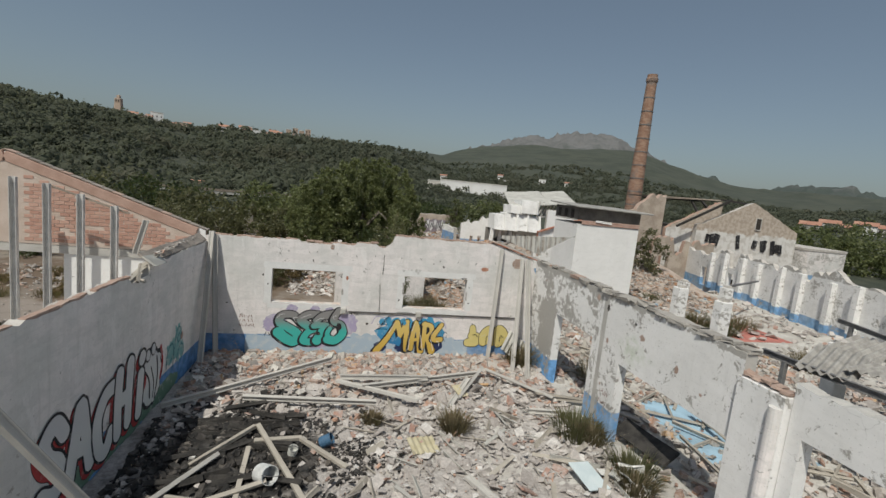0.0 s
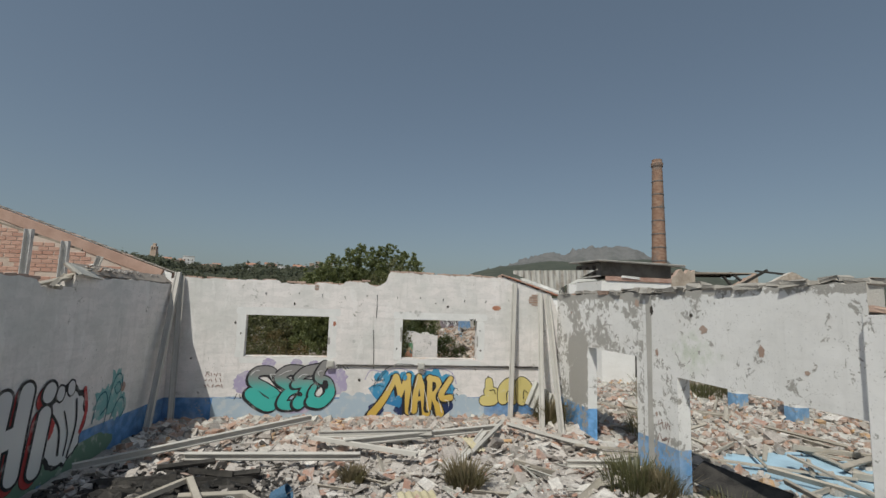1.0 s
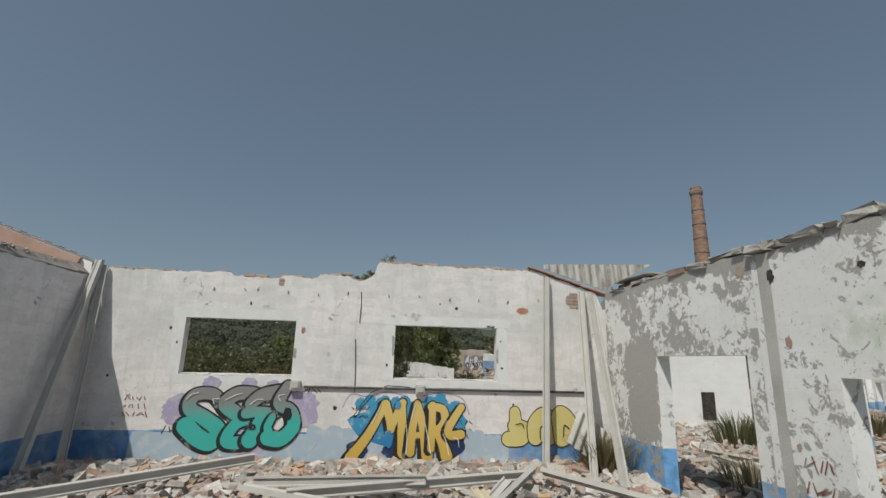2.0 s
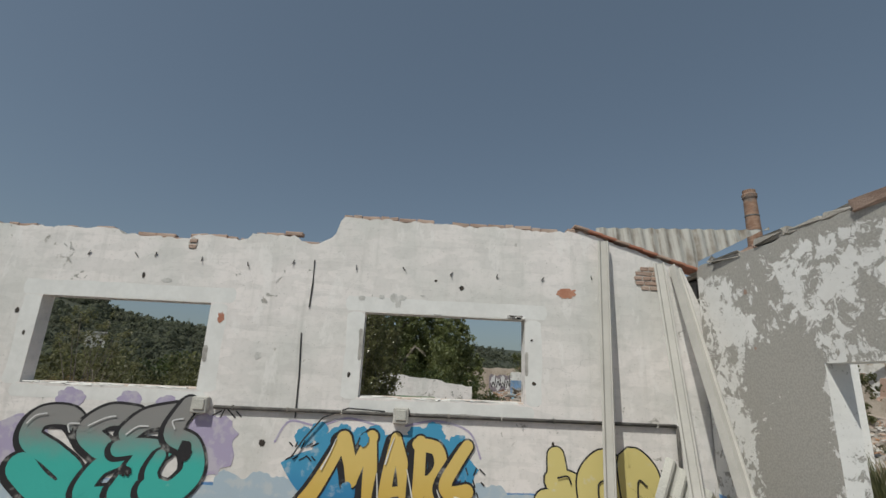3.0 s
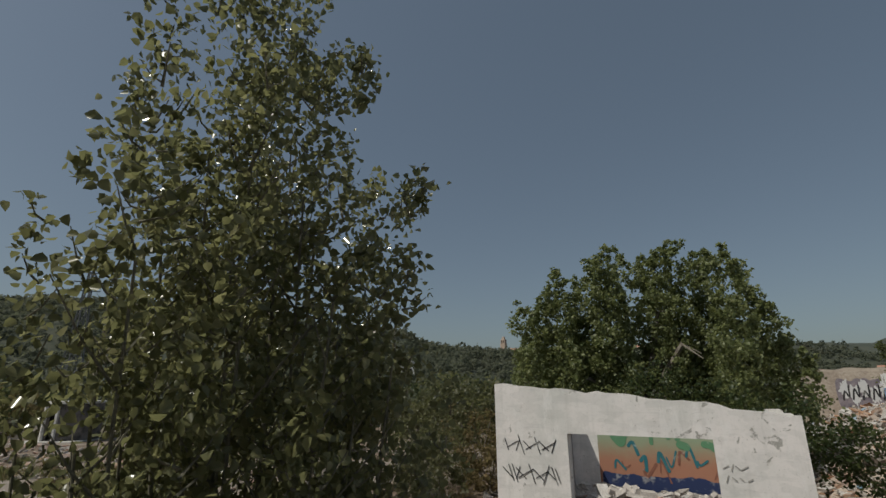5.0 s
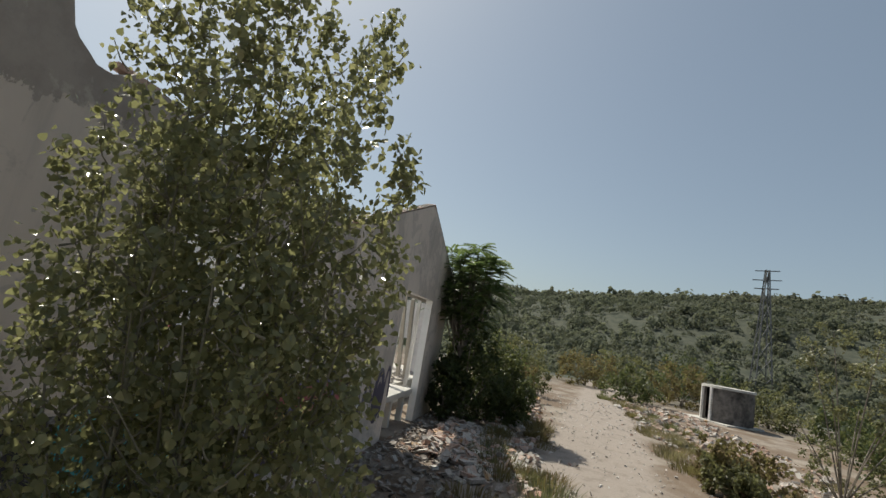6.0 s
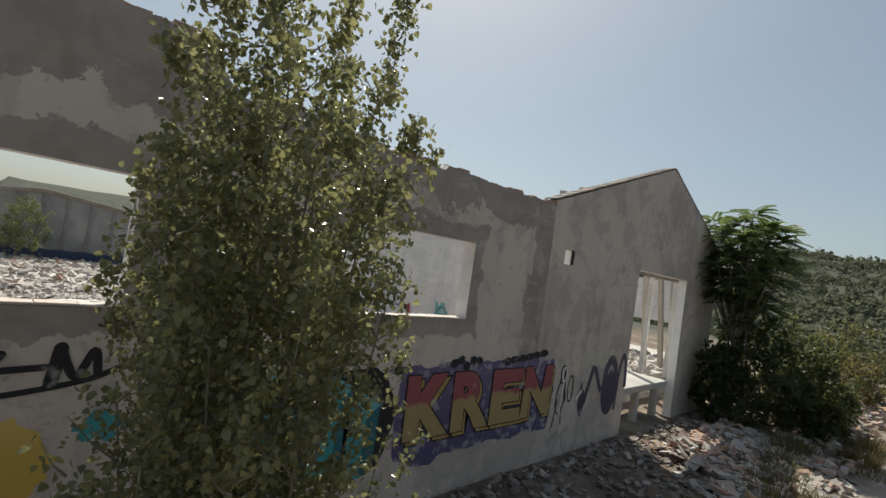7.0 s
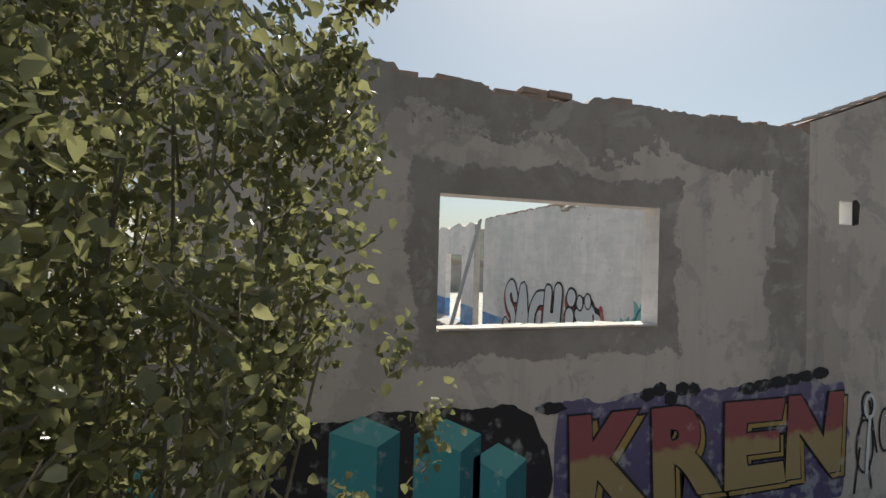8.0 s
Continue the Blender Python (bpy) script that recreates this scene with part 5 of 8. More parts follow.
def corrugated(name, length, width, pitch, depth, material, label, m, category="roof sheet", cut=None):
    """A corrugated sheet, waves along x; cut(x) may give the lower and upper ends along y."""
    count = int(length / pitch * 6)
    verts, faces = [], []
    for k in range(count + 1):
        x = length * k / count - length / 2
        z = depth / 2 * math.sin(2 * math.pi * (x / pitch))
        low, high = cut(x) if cut else (-width / 2, width / 2)
        for y in (low, high):
            verts += [(x, y, z), (x, y, z - 0.007)]
    for k in range(count):
        a, b = 4 * k, 4 * k + 4
        faces += [(a, b, b + 2, a + 2), (a + 1, a + 3, b + 3, b + 1), (a, a + 1, b + 1, b), (a + 2, b + 2, b + 3, a + 3)]
    faces += [(0, 2, 3, 1), (4 * count, 4 * count + 1, 4 * count + 3, 4 * count + 2)]
    ob = raw(name, verts, faces, material, smooth=False)
    ob.matrix_world = m
    return tagged(ob, label, category)


n = Nodes("streaked_fibre_cement")
run = n.noise(1.0, 5, 0.6, at=n.stretch(9.0, 0.8, 0.8))
SHEET_STREAKED = n.done(n.mix(n.step(run, 0.40, 0.62), (0.46, 0.45, 0.42), n.mix(n.step(n.noise(5.0, 6), 0.35, 0.7), (0.20, 0.17, 0.14), (0.36, 0.34, 0.31))), 0.9, n.noise(60, 3), 0.004)
corrugated("roof_sheet", 2.75, 0.6, 0.19, 0.034, SHEET_STREAKED, "grey corrugated fibre-cement roof edge beyond the wall", Matrix.Translation((4.7, 0.5, 5.0)) @ pose(0, 0, 0, 80), cut=lambda x: ((0.05 - 0.33 * (x + 1.38) if x < 0.1 else -0.33 + 0.52 * (x - 0.1)), 0.22 + 0.05 * x))
corrugated("roof_sheet", 0.62, 0.55, 0.13, 0.03, mottled("yellowed_sheet", (0.42, 0.37, 0.24), (0.52, 0.47, 0.33), 3), "yellowed scrap of corrugated sheet on the rubble", pose(-0.11, -5.5, 1.0, 8, 3, 10))
corrugated("roof_sheet", 0.5, 0.4, 0.13, 0.03, mottled("ochre_sheet", (0.46, 0.40, 0.25), (0.55, 0.49, 0.36), 3), "ochre scrap of sheet propped on the joists", pose(1.34, -3.1, 1.15, 30, 12, 40))
corrugated("roof_sheet", 1.2, 0.7, 0.19, 0.05, FIBRE, "broken corrugated sheet against the wall", pose(3.95, -0.55, 1.45, 75, 35, 10))

# roof edge: clay strip that slopes down at the end of the north wall
edge = thing("roof_edge", "sloping strip of red clay tiles on the wall end", "roof edge", (2.84, 0.1, 4.91))
for k in range(9):
    a, b = Vector((k * 0.19 - 0.04, 0, 0.055 - 0.06 * k)), Vector((k * 0.19 + 0.17, 0, 0.0 - 0.06 * k))
    m, length = span(a, b)
    bm = bmesh.new()
    box(bm, (length, 0.3, 0.035), m, bevel=0.006)
    part("tile", bm, BRICK_RED if k % 3 else BRICK_DUSTY, edge)
bm = bmesh.new()
m, length = span((0.35, 0.1, -0.02), (1.8, 0.1, -0.48))
box(bm, (length, 0.24, 0.05), m, bevel=0.01, jitter=0.02)
part("mortar_bed", bm, CRUST, edge)

# loose things on the floor
def drum(place, r, h, colour, label):
    g = thing("drum", label, "drum", place)
    steps, bm = 20, bmesh.new()
    levels = [(0.0, r * 0.92), (0.02, r), (h * 0.33, r), (h * 0.35, r * 1.03), (h * 0.37, r), (h * 0.66, r), (h * 0.68, r * 1.03), (h * 0.7, r), (h, r), (h, r * 0.93), (h * 0.2, r * 0.9)]
    rings = [[bm.verts.new((rr * math.cos(2 * math.pi * k / steps), rr * math.sin(2 * math.pi * k / steps), z)) for k in range(steps)] for z, rr in levels]
    for a, b in zip(rings, rings[1:]):
        for k in range(steps):
            bm.faces.new((a[k], a[(k + 1) % steps], b[(k + 1) % steps], b[k]))
    bm.faces.new(rings[0][::-1])
    bm.faces.new(rings[-1])
    part("body", bm, mottled("worn_plastic", tuple(c * 0.7 for c in colour), colour, 5, rough=0.5), g)
    bm = bmesh.new()
    m, length = span((-r, 0, h * 0.95), (r, 0, h * 0.95))
    for k in range(8):
        a0, a1 = math.pi * k / 8, math.pi * (k + 1) / 8
        mm, ll = span((-r * math.cos(a0), 0, h + 0.6 * r * math.sin(a0)), (-r * math.cos(a1), 0, h + 0.6 * r * math.sin(a1)))
        box(bm, (ll, 0.012, 0.012), mm)
    part("handle", bm, STEEL, g)
    return g


drum(pose(-3.35, -6.5, 1.12, 70, 20, 30), 0.17, 0.36, (0.72, 0.73, 0.72), "dirty white plastic drum lying in the rubble")
drum(pose(-2.3, -5.42, 1.05, 60, 0, 80), 0.12, 0.26, (0.07, 0.16, 0.27), "faded blue plastic drum lying in the rubble")
drum(pose(-2.85, -5.85, 1.08, 20, 10, 0), 0.09, 0.18, (0.70, 0.70, 0.66), "small dirty white bucket in the rubble")
bm = bmesh.new()
box(bm, (0.55, 0.75, 0.03), bevel=0.006, jitter=0.006)
tagged(part("panel", bm, mottled("pale_blue_laminate", (0.52, 0.60, 0.62), (0.62, 0.69, 0.70), 2, rough=0.6)), "pale blue laminate panel lying on the floor", "panel").matrix_world = pose(3.12, -6.9, 1.06, 12, 6, 12)
for k in range(5):
    bm = bmesh.new()
    box(bm, (0.3, 0.22, 0.02), bevel=0.004, jitter=0.03)
    tagged(part("scrap", bm, mottled("white_scrap", (0.60, 0.59, 0.56), (0.72, 0.71, 0.68), 4)), "white plastic scrap beside the blue panel", "scrap", "white scraps").matrix_world = pose(3.6 + 0.16 * k, -6.75 - 0.13 * (k % 3), 1.0 + 0.03 * k, 20 * k, 15, 40 * k)


# ---- rubble ----
def heap(x, y):
    """The height of the rubble on the floor of the hall."""
    back = 0.09 * math.exp(-(((y + 1.0) / 1.1) ** 2)) + 0.06 * math.exp(-(((y + 2.6) / 0.9) ** 2))
    burnt = 0.12 * math.exp(-((x + 4.2) ** 2 + (y + 5.6) ** 2) / 2.5)
    return FLOOR + 0.05 + back + burnt + 0.06 * noise.noise(Vector((x * 1.1, y * 1.1, 8.3)))


def heap_sheet():
    """The bed of dust and crumbs under the larger pieces."""
    verts, faces = [], []
    nx, ny = 84, 130
    for j in range(ny + 1):
        for i in range(nx + 1):
            y = -14.5 + 14.49 * j / ny
            side = LEFT + 0.01 + 0.055 * y
            x = side + (RIGHT - 0.01 - side) * i / nx
            verts.append((x, y, heap(x, y) - 0.03 + 0.035 * noise.noise(Vector((x * 6, y * 6, 1)))))
    for j in range(ny):
        for i in range(nx):
            a = j * (nx + 1) + i
            faces.append((a, a + 1, a + nx + 2, a + nx + 1))
    n = Nodes("rubble_dust")
    wide, mid, fine = n.noise(0.9, 6, 0.6), n.noise(9, 6, 0.7), n.noise(45, 4, 0.7)
    colour = n.mix(n.step(mid, 0.38, 0.62), (0.36, 0.33, 0.305), (0.55, 0.515, 0.485))
    colour = n.mix(n.math("MULTIPLY", n.step(fine, 0.5, 0.65), 0.6), colour, (0.29, 0.26, 0.24))
    x, y = n.axis(0), n.axis(1)
    dx, dy = n.math("ADD", x, 4.0), n.math("MULTIPLY", n.math("ADD", y, 5.8), 0.75)
    soot = n.math("ADD", n.math("SQRT", n.math("ADD", n.math("MULTIPLY", dx, dx), n.math("MULTIPLY", dy, dy))), n.math("MULTIPLY", wide, 2.6))
    colour = n.mix(n.step(soot, 2.7, 3.5, 1.0, 0.0), colour, (0.035, 0.032, 0.03))
    ob = raw("rubble_bed", verts, faces, n.done(colour, 0.95, n.math("ADD", mid, n.math("MULTIPLY", fine, 0.4)), 0.05), smooth=True)
    tagged(ob, "pale dust and crumbled plaster covering the floor", "rubble", kind="stuff")


heap_sheet()


def strew(name, count, area, size, seed, material, label, level=heap, flat=(0.25, 0.7), sink=0.25):
    """Loose pieces over an area; area(rng) gives x and y."""

    def where(rng):
        x, y = area(rng)
        return (x, y, level(x, y) + rng.uniform(-0.02, 0.05))

    verts, faces = blocks(count, where, size, seed, flat)
    return tagged(raw(name, verts, faces, material), label, "rubble", kind="stuff")


def spread(x0, x1, y0, y1):
    return lambda rng: (rng.uniform(x0, x1), rng.uniform(y0, y1))


def pile(x, y, sx, sy, x0=LEFT + 0.1, x1=RIGHT - 0.1, y1=-0.1):
    return lambda rng: (min(x1, max(x0, rng.gauss(x, sx))), min(y1, rng.gauss(y, sy)))


def sizes(low, high):
    return lambda rng: low + (high - low) * rng.random() ** 2.2




def around_soot(rng):
    """A place on the floor, seldom in the burnt stretch."""
    while True:
        x, y = rng.uniform(LEFT + 0.1, RIGHT - 0.1), rng.uniform(-13.5, -0.05)
        if math.hypot(x + 4.0, (y + 5.8) * 0.75) > 1.5 + 0.4 * noise.noise(Vector((x, y, 3))) or rng.random() < 0.12:
            if 0.3 < x < 3.6 and -8.5 < y < -4.0 and rng.random() < 0.5:
                continue
            return x, y


strew("rubble", 5600, around_soot, sizes(0.03, 0.16), 1, RUBBLE_PALE, "grey and pale broken masonry strewn over the floor")
strew("rubble", 9000, around_soot, sizes(0.012, 0.05), 8, RUBBLE_PALE, "fine crumbs of plaster and mortar over the floor", flat=(0.4, 0.8))
strew("rubble", 2600, lambda rng: (rng.uniform(LEFT + 0.2, RIGHT - 0.1), -abs(rng.gauss(0, 1.3)) - 0.08), sizes(0.08, 0.34), 2, RUBBLE_BRICK, "broken brick and plaster heaped against the wall")
strew("rubble", 900, lambda rng: (rng.uniform(LEFT + 0.2, RIGHT - 0.1), rng.uniform(-4.2, -0.4)), sizes(0.12, 0.45), 3, RUBBLE_PALE, "slabs of fallen plaster and tile", flat=(0.08, 0.22))
strew("rubble", 2600, pile(-4.0, -5.8, 1.0, 1.5), sizes(0.03, 0.24), 4, RUBBLE_BLACK, "burnt black debris in the heap", flat=(0.15, 0.5))
strew("rubble", 500, pile(-1.5, -5.7, 0.35, 0.3), sizes(0.02, 0.1), 5, RUBBLE_BLACK, "patch of burnt black crumbs")
strew("rubble", 900, spread(-1.8, 4.3, -11.5, -4.0), sizes(0.1, 0.4), 6, RUBBLE_PALE, "flat pieces of board and fibre cement", flat=(0.05, 0.12))
strew("rubble", 2200, spread(LEFT + 0.1, RIGHT - 0.1, -24.5, -13.0), sizes(0.08, 0.4), 7, RUBBLE_PALE, "grey broken masonry at the far end of the hall", lambda x, y: FLOOR + 0.03, flat=(0.15, 0.5))
for a, b in (((-6.25, -4.75, 4.14), (-6.2, -3.9, 4.3)), ((-6.1, -4.6, 4.12), (-6.3, -3.9, 4.34)), ((-6.3, -4.3, 4.2), (-6.12, -3.4, 4.5)), ((-6.0, -4.5, 4.12), (-6.4, -4.35, 4.15))):
    timber(a, b, 0.07, 0.05, BEAM_PALE, "splintered grey timber on the broken wall top", "wall-top splinters")
shelf = thing("wall_ledge", "dark sloping cement ledge along the side wall top", "coping", (0, 0, 0))
shelf.matrix_world = WEST_TURN
rng = random.Random(92)
u = -3.85
while u < -0.2:
    length = min(rng.uniform(0.35, 0.8), -0.12 - u)
    bm = bmesh.new()
    box(bm, (length - 0.006, 0.3, 0.06), pose(u + length / 2, 0.15, 4.46 + rng.uniform(-0.008, 0.008), 40, 0, rng.uniform(-0.6, 0.6)), bevel=0.012, jitter=0.012, rng=rng)
    part("slab", bm, LEDGE, shelf)
    u += length
bm = bmesh.new()
box(bm, (0.75, 0.02, 0.3), pose(-3.7, -0.02, 4.42, -52, 5, 4), bevel=0.005, jitter=0.02, rng=rng)
part("loose_sheet", bm, FIBRE, shelf, "torn grey sheet hanging over the edge")
strew("rubble", 90, lambda rng: (rng.uniform(-6.2, -6.1), rng.uniform(-3.6, -0.3)), sizes(0.03, 0.09), 9, RUBBLE_PALE, "crumbled mortar and tile on the wall top", lambda x, y: 4.5, flat=(0.3, 0.7))


# ---- the ruined hall to the east ----
def east_level(x, y):
    return FLOOR + 0.04 + 0.16 * max(0, noise.noise(Vector((x * 0.35, y * 0.35, 4.4)))) + 0.04 * noise.noise(Vector((x, y, 2)))


def east_spot(x0, x1, y0, y1):
    """A place in the hall, seldom on the painted floor."""

    def pick(rng):
        while True:
            x, y = rng.uniform(x0, x1), rng.uniform(y0, y1)
            if not (6.8 < x < 9.4 and -6.4 < y < -3.4) or rng.random() < 0.12:
                return x, y

    return pick


strew("rubble", 5200, east_spot(4.9, 16, -13, 8), sizes(0.05, 0.3), 11, RUBBLE_BRICK, "broken brick and tile over the hall floor", east_level)
strew("rubble", 3000, east_spot(4.9, 30, -14, 14), sizes(0.1, 0.5), 12, RUBBLE_PALE, "grey broken masonry over the hall floor", east_level, flat=(0.1, 0.4))
for x0, x1, y0, y1, colour, label in ((6.6, 9.6, -6.6, -3.2, (0.31, 0.45, 0.55), "worn pale blue painted floor"), (16.2, 19.5, 2.8, 6.0, (0.42, 0.16, 0.13), "worn red painted floor")):
    slab("floor_paint", x0, x1, y0, y1, FLOOR, FLOOR + 0.02, mottled("floor_paint", tuple(c * 0.9 for c in colour), tuple(c * 1.25 for c in colour), 1.2), label)


def pillar(x, y, h, w=0.45, d=0.4, label="white plastered pillar with a blue base"):
    g = thing("pillar", label, "pillar", (x, y, FLOOR), "standing pillars")
    bm = bmesh.new()
    box(bm, (w, d, h), pose(0, 0, h / 2), bevel=0.015, jitter=0.012, rng=random.Random(int(x * 10)))
    part("shaft", bm, PLASTER_PILLAR, g)
    bm = bmesh.new()
    box(bm, (w * 0.7, d * 0.6, 0.12), pose(0.03, 0, h + 0.05), bevel=0.02, jitter=0.03)
    part("broken_head", bm, MORTAR, g)
    return g


for x, y, h in ((15.6, 6.0, 2.1), (16.3, 3.95, 2.3), (11.9, 1.76, 2.6), (11.9, -0.5, 2.6), (11.9, -4.8, 2.5), (11.9, -9.0, 2.6), (8.2, 8.2, 1.3)):
    pillar(x, y, h)
pilaster = thing("pilaster", "white plastered pilaster between two wide openings", "pilaster", (4.53, -9.16, FLOOR))
bm = bmesh.new()
box(bm, (0.3, 0.9, 3.2), pose(0, 0, 1.6), bevel=0.015, jitter=0.01, rng=random.Random(5))
part("shaft", bm, PLASTER_END, pilaster)
bm = bmesh.new()
bmesh.ops.create_cone(bm, cap_ends=True, segments=14, radius1=0.1, radius2=0.1, depth=3.0, matrix=pose(-0.17, -0.33, 1.5))
part("pipe_casing", bm, PLASTER_PLAIN, pilaster)
for k in range(5):
    bm = bmesh.new()
    box(bm, (0.22, 0.16, 0.07), pose(0.02 * (k % 2), -0.36 + 0.18 * k, 3.23 + 0.02 * (k % 3), 3 * k, 4, 8 * k), bevel=0.012, jitter=0.015, rng=random.Random(k))
    part("brick", bm, BRICK_DUSTY, pilaster)

# coping on the east wall
coping = thing("coping", "broken grey cement coping along the wall top", "coping", (RIGHT + 0.12, 0, 4.42))
rng = random.Random(31)
y = -0.3
while y > -8.6:
    length = rng.uniform(0.12, 0.5)
    bm = bmesh.new()
    box(bm, (rng.uniform(0.2, 0.3), length, rng.uniform(0.05, 0.1)), bevel=0.012, jitter=0.028, rng=rng)
    piece = part("slab", bm, (CRUST, CRUST, CRUST, BRICK_DUSTY)[rng.randrange(4)], coping)
    piece.matrix_local = pose(rng.uniform(-0.06, 0.04), y - length / 2, 0.03 + rng.uniform(-0.02, 0.03), rng.uniform(-5, 5), rng.uniform(-9, 9), rng.uniform(-3, 3))
    y -= length + rng.uniform(0.0, 0.08)
for k, (y, z, w, h) in enumerate(((-4.6, 4.05, 0.16, 0.3), (-5.75, 3.98, 0.12, 0.12), (-6.05, 3.75, 0.26, 0.22), (-7.2, 3.5, 0.14, 0.28), (-4.75, 3.25, 0.14, 0.22), (-4.7, 2.1, 0.1, 0.14), (-4.1, 4.2, 0.22, 0.3), (-0.95, 3.95, 0.08, 0.1), (-1.0, 3.3, 0.06, 0.06), (-7.9, 3.3, 0.1, 0.1))):
    hole_patch("hole", IN_EAST @ Matrix.Translation((-y, z, 0)), w * 0.7, h * 0.6, 130 + k, HOLLOW_SHADE if k in (0, 1) else BRICK_DUSTY, "broken hole in the flaking wall")
stripe = mural("bare_strip", "bare grey strip where a partition was torn out")
on_wall(IN_EAST, [([(4.42, 1.0), (4.62, 1.0), (4.58, 2.4), (4.6, 4.35), (4.4, 4.35), (4.42, 2.6)], [(0, 1, 2, 3, 4, 5)])], 0.0025, "strip", CEMENT, stripe)

# collapsed roof: steel beam on posts with corrugated sheets
frame_e = thing("roof_frame", "dark steel beam on posts carrying a collapsed roof", "roof frame", (9.1, -6.6, FLOOR))
for a, b, w in (((-0.2, 1.5, 2.35), (0.4, -3.4, 2.3), 0.14), ((6.7, 4.9, 2.4), (5.3, -0.6, 2.3), 0.12), ((-0.1, 0.6, 2.25), (5.6, 2.9, 2.3), 0.1), ((0.1, -1.6, 2.25), (5.4, 0.4, 2.3), 0.1)):
    m, length = span(a, b)
    bm = bmesh.new()
    for z in (-0.07, 0.07):
        box(bm, (length, w * 0.8, 0.015), m @ Matrix.Translation((0, 0, z)))
    box(bm, (length, 0.015, 0.13), m)
    part("beam", bm, STEEL, frame_e)
for x, y in ((-0.15, 0.9), (0.25, -2.6), (6.55, 4.3), (5.95, 1.9), (5.45, 0.0)):
    bm = bmesh.new()
    box(bm, (0.12, 0.12, 2.3), pose(x, y, 1.15), bevel=0.01)
    part("post", bm, STEEL, frame_e)
MOSSY = mottled("mossy_fibre_cement", (0.27, 0.255, 0.235), (0.42, 0.40, 0.37), 2.0, fine=20)
for i in range(4):
    for j in range(2):
        across, along = 1.02 * i + 0.12 * j, 2.3 * j + 0.25 * (i % 2)
        corrugated("roof_sheet", 1.12, 2.55 - 0.3 * ((i + j) % 3), 0.2, 0.085, MOSSY, "grey weathered corrugated sheet on a fallen roof", Matrix.Translation((10.0 + 0.41 * across + 0.91 * along, -6.1 - 0.91 * across + 0.41 * along, 3.33 + 0.04 * ((i + 2 * j) % 3))) @ pose(0, 0, 0, 4 * (-1) ** i, 3 * (j - i % 2), -66 + 5 * (-1) ** (i + j)))
rng = random.Random(41)
for k in range(60):
    x, y = rng.uniform(5.2, 10.5), rng.uniform(-9.5, 1.0)
    a, length = rng.uniform(0, 3.1), rng.uniform(0.8, 2.4)
    z = FLOOR + rng.uniform(0.05, 0.18)
    timber((x, y, z), (x + length * math.cos(a), y + length * math.sin(a), z + rng.uniform(-0.03, 0.15)), rng.uniform(0.06, 0.14), 0.05, BEAM_PALE, "weathered grey timber among the hall rubble", "hall timbers")
bm = bmesh.new()
box(bm, (1.6, 0.05, 0.5), bevel=0.01, jitter=0.02)
tagged(part("panel", bm, CHARRED), "dark broken board leaning by the pillar", "board").matrix_world = pose(5.1, -5.9, 1.2, 60, 0, 100)

# the far side wall of the hall, with pilasters
HALL_PLASTER = plaster_white("hall_plaster", 1.42, 0.555, (0.15, 0.29, 0.47), 0.55, crown=3.7)
FAR_TURN = Matrix.Translation((22.9, 0, 0)) @ pose(0, 0, 0, 0, 0, 76.3)
place_wall("wall_far_east", wall_mesh(-8, 22.5, 0.0, broken(3.85, 14, (4.4, 5.6, 0.15), (6.4, 7.1, -0.5), (8.9, 9.6, -0.2), (13.4, 14.4, -0.9), (16.0, 22.6, -0.45), rough=0.3), ((13.6, 14.3, FLOOR, 2.4), (17.2, 18.0, FLOOR, 2.3)), 0.3, 0.25, 21), [HALL_PLASTER, HALL_PLASTER, MORTAR], FAR_TURN, "worn white wall with pilasters and a blue dado")
for k in range(13):
    bm = bmesh.new()
    box(bm, (0.35, 0.3, 2.75 + 0.2 * (k % 3)), pose(0, 0, 1.38), bevel=0.02, jitter=0.02, rng=random.Random(k))
    p = part("pilaster", bm, PLASTER_PILLAR)
    p.matrix_world = FAR_TURN @ pose(-7.0 + 1.95 * k + 0.25 * (k % 2), 0.44, FLOOR)
    tagged(p, "white pilaster on the worn hall wall", "pilaster", "pilasters")
tie = thing("tie_beam", "thin rusty steel beam between the broken pillars", "beam", (16.3, 5.0, 3.0))
m, length = span((0.0, -0.9, 0.15), (6.5, 3.4, -0.15))
bm = bmesh.new()
box(bm, (length, 0.1, 0.1), m, bevel=0.01)
part("bar", bm, STEEL, tie)


# ---- buildings beyond ----
def plain_house(name, label, x0, x1, y0, y1, z0, z1, wall_mat, roof_mat, over=0.3, thick=0.18, windows=(), group=""):
    g = thing(name, label, "building", ((x0 + x1) / 2, (y0 + y1) / 2, z0), group)
    w, d, h = x1 - x0, y1 - y0, z1 - z0
    bm = bmesh.new()
    box(bm, (w, d, h), pose(0, 0, h / 2))
    part("wall", bm, wall_mat, g)
    bm = bmesh.new()
    box(bm, (w + 2 * over, d + 2 * over, thick), pose(0, 0, h + thick / 2), bevel=0.02)
    part("roof", bm, roof_mat, g)
    for u, z, ww, hh in windows:
        win = bmesh.new()
        box(win, (ww + 0.1, 0.06, hh + 0.1), pose(u - w / 2, -d / 2 - 0.02, z))
        frame_part = part("window", win, CEMENT, g)
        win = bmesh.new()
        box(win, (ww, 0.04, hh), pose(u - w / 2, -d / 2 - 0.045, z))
        part("pane", win, HOLLOW_SHADE, frame_part)
    return g


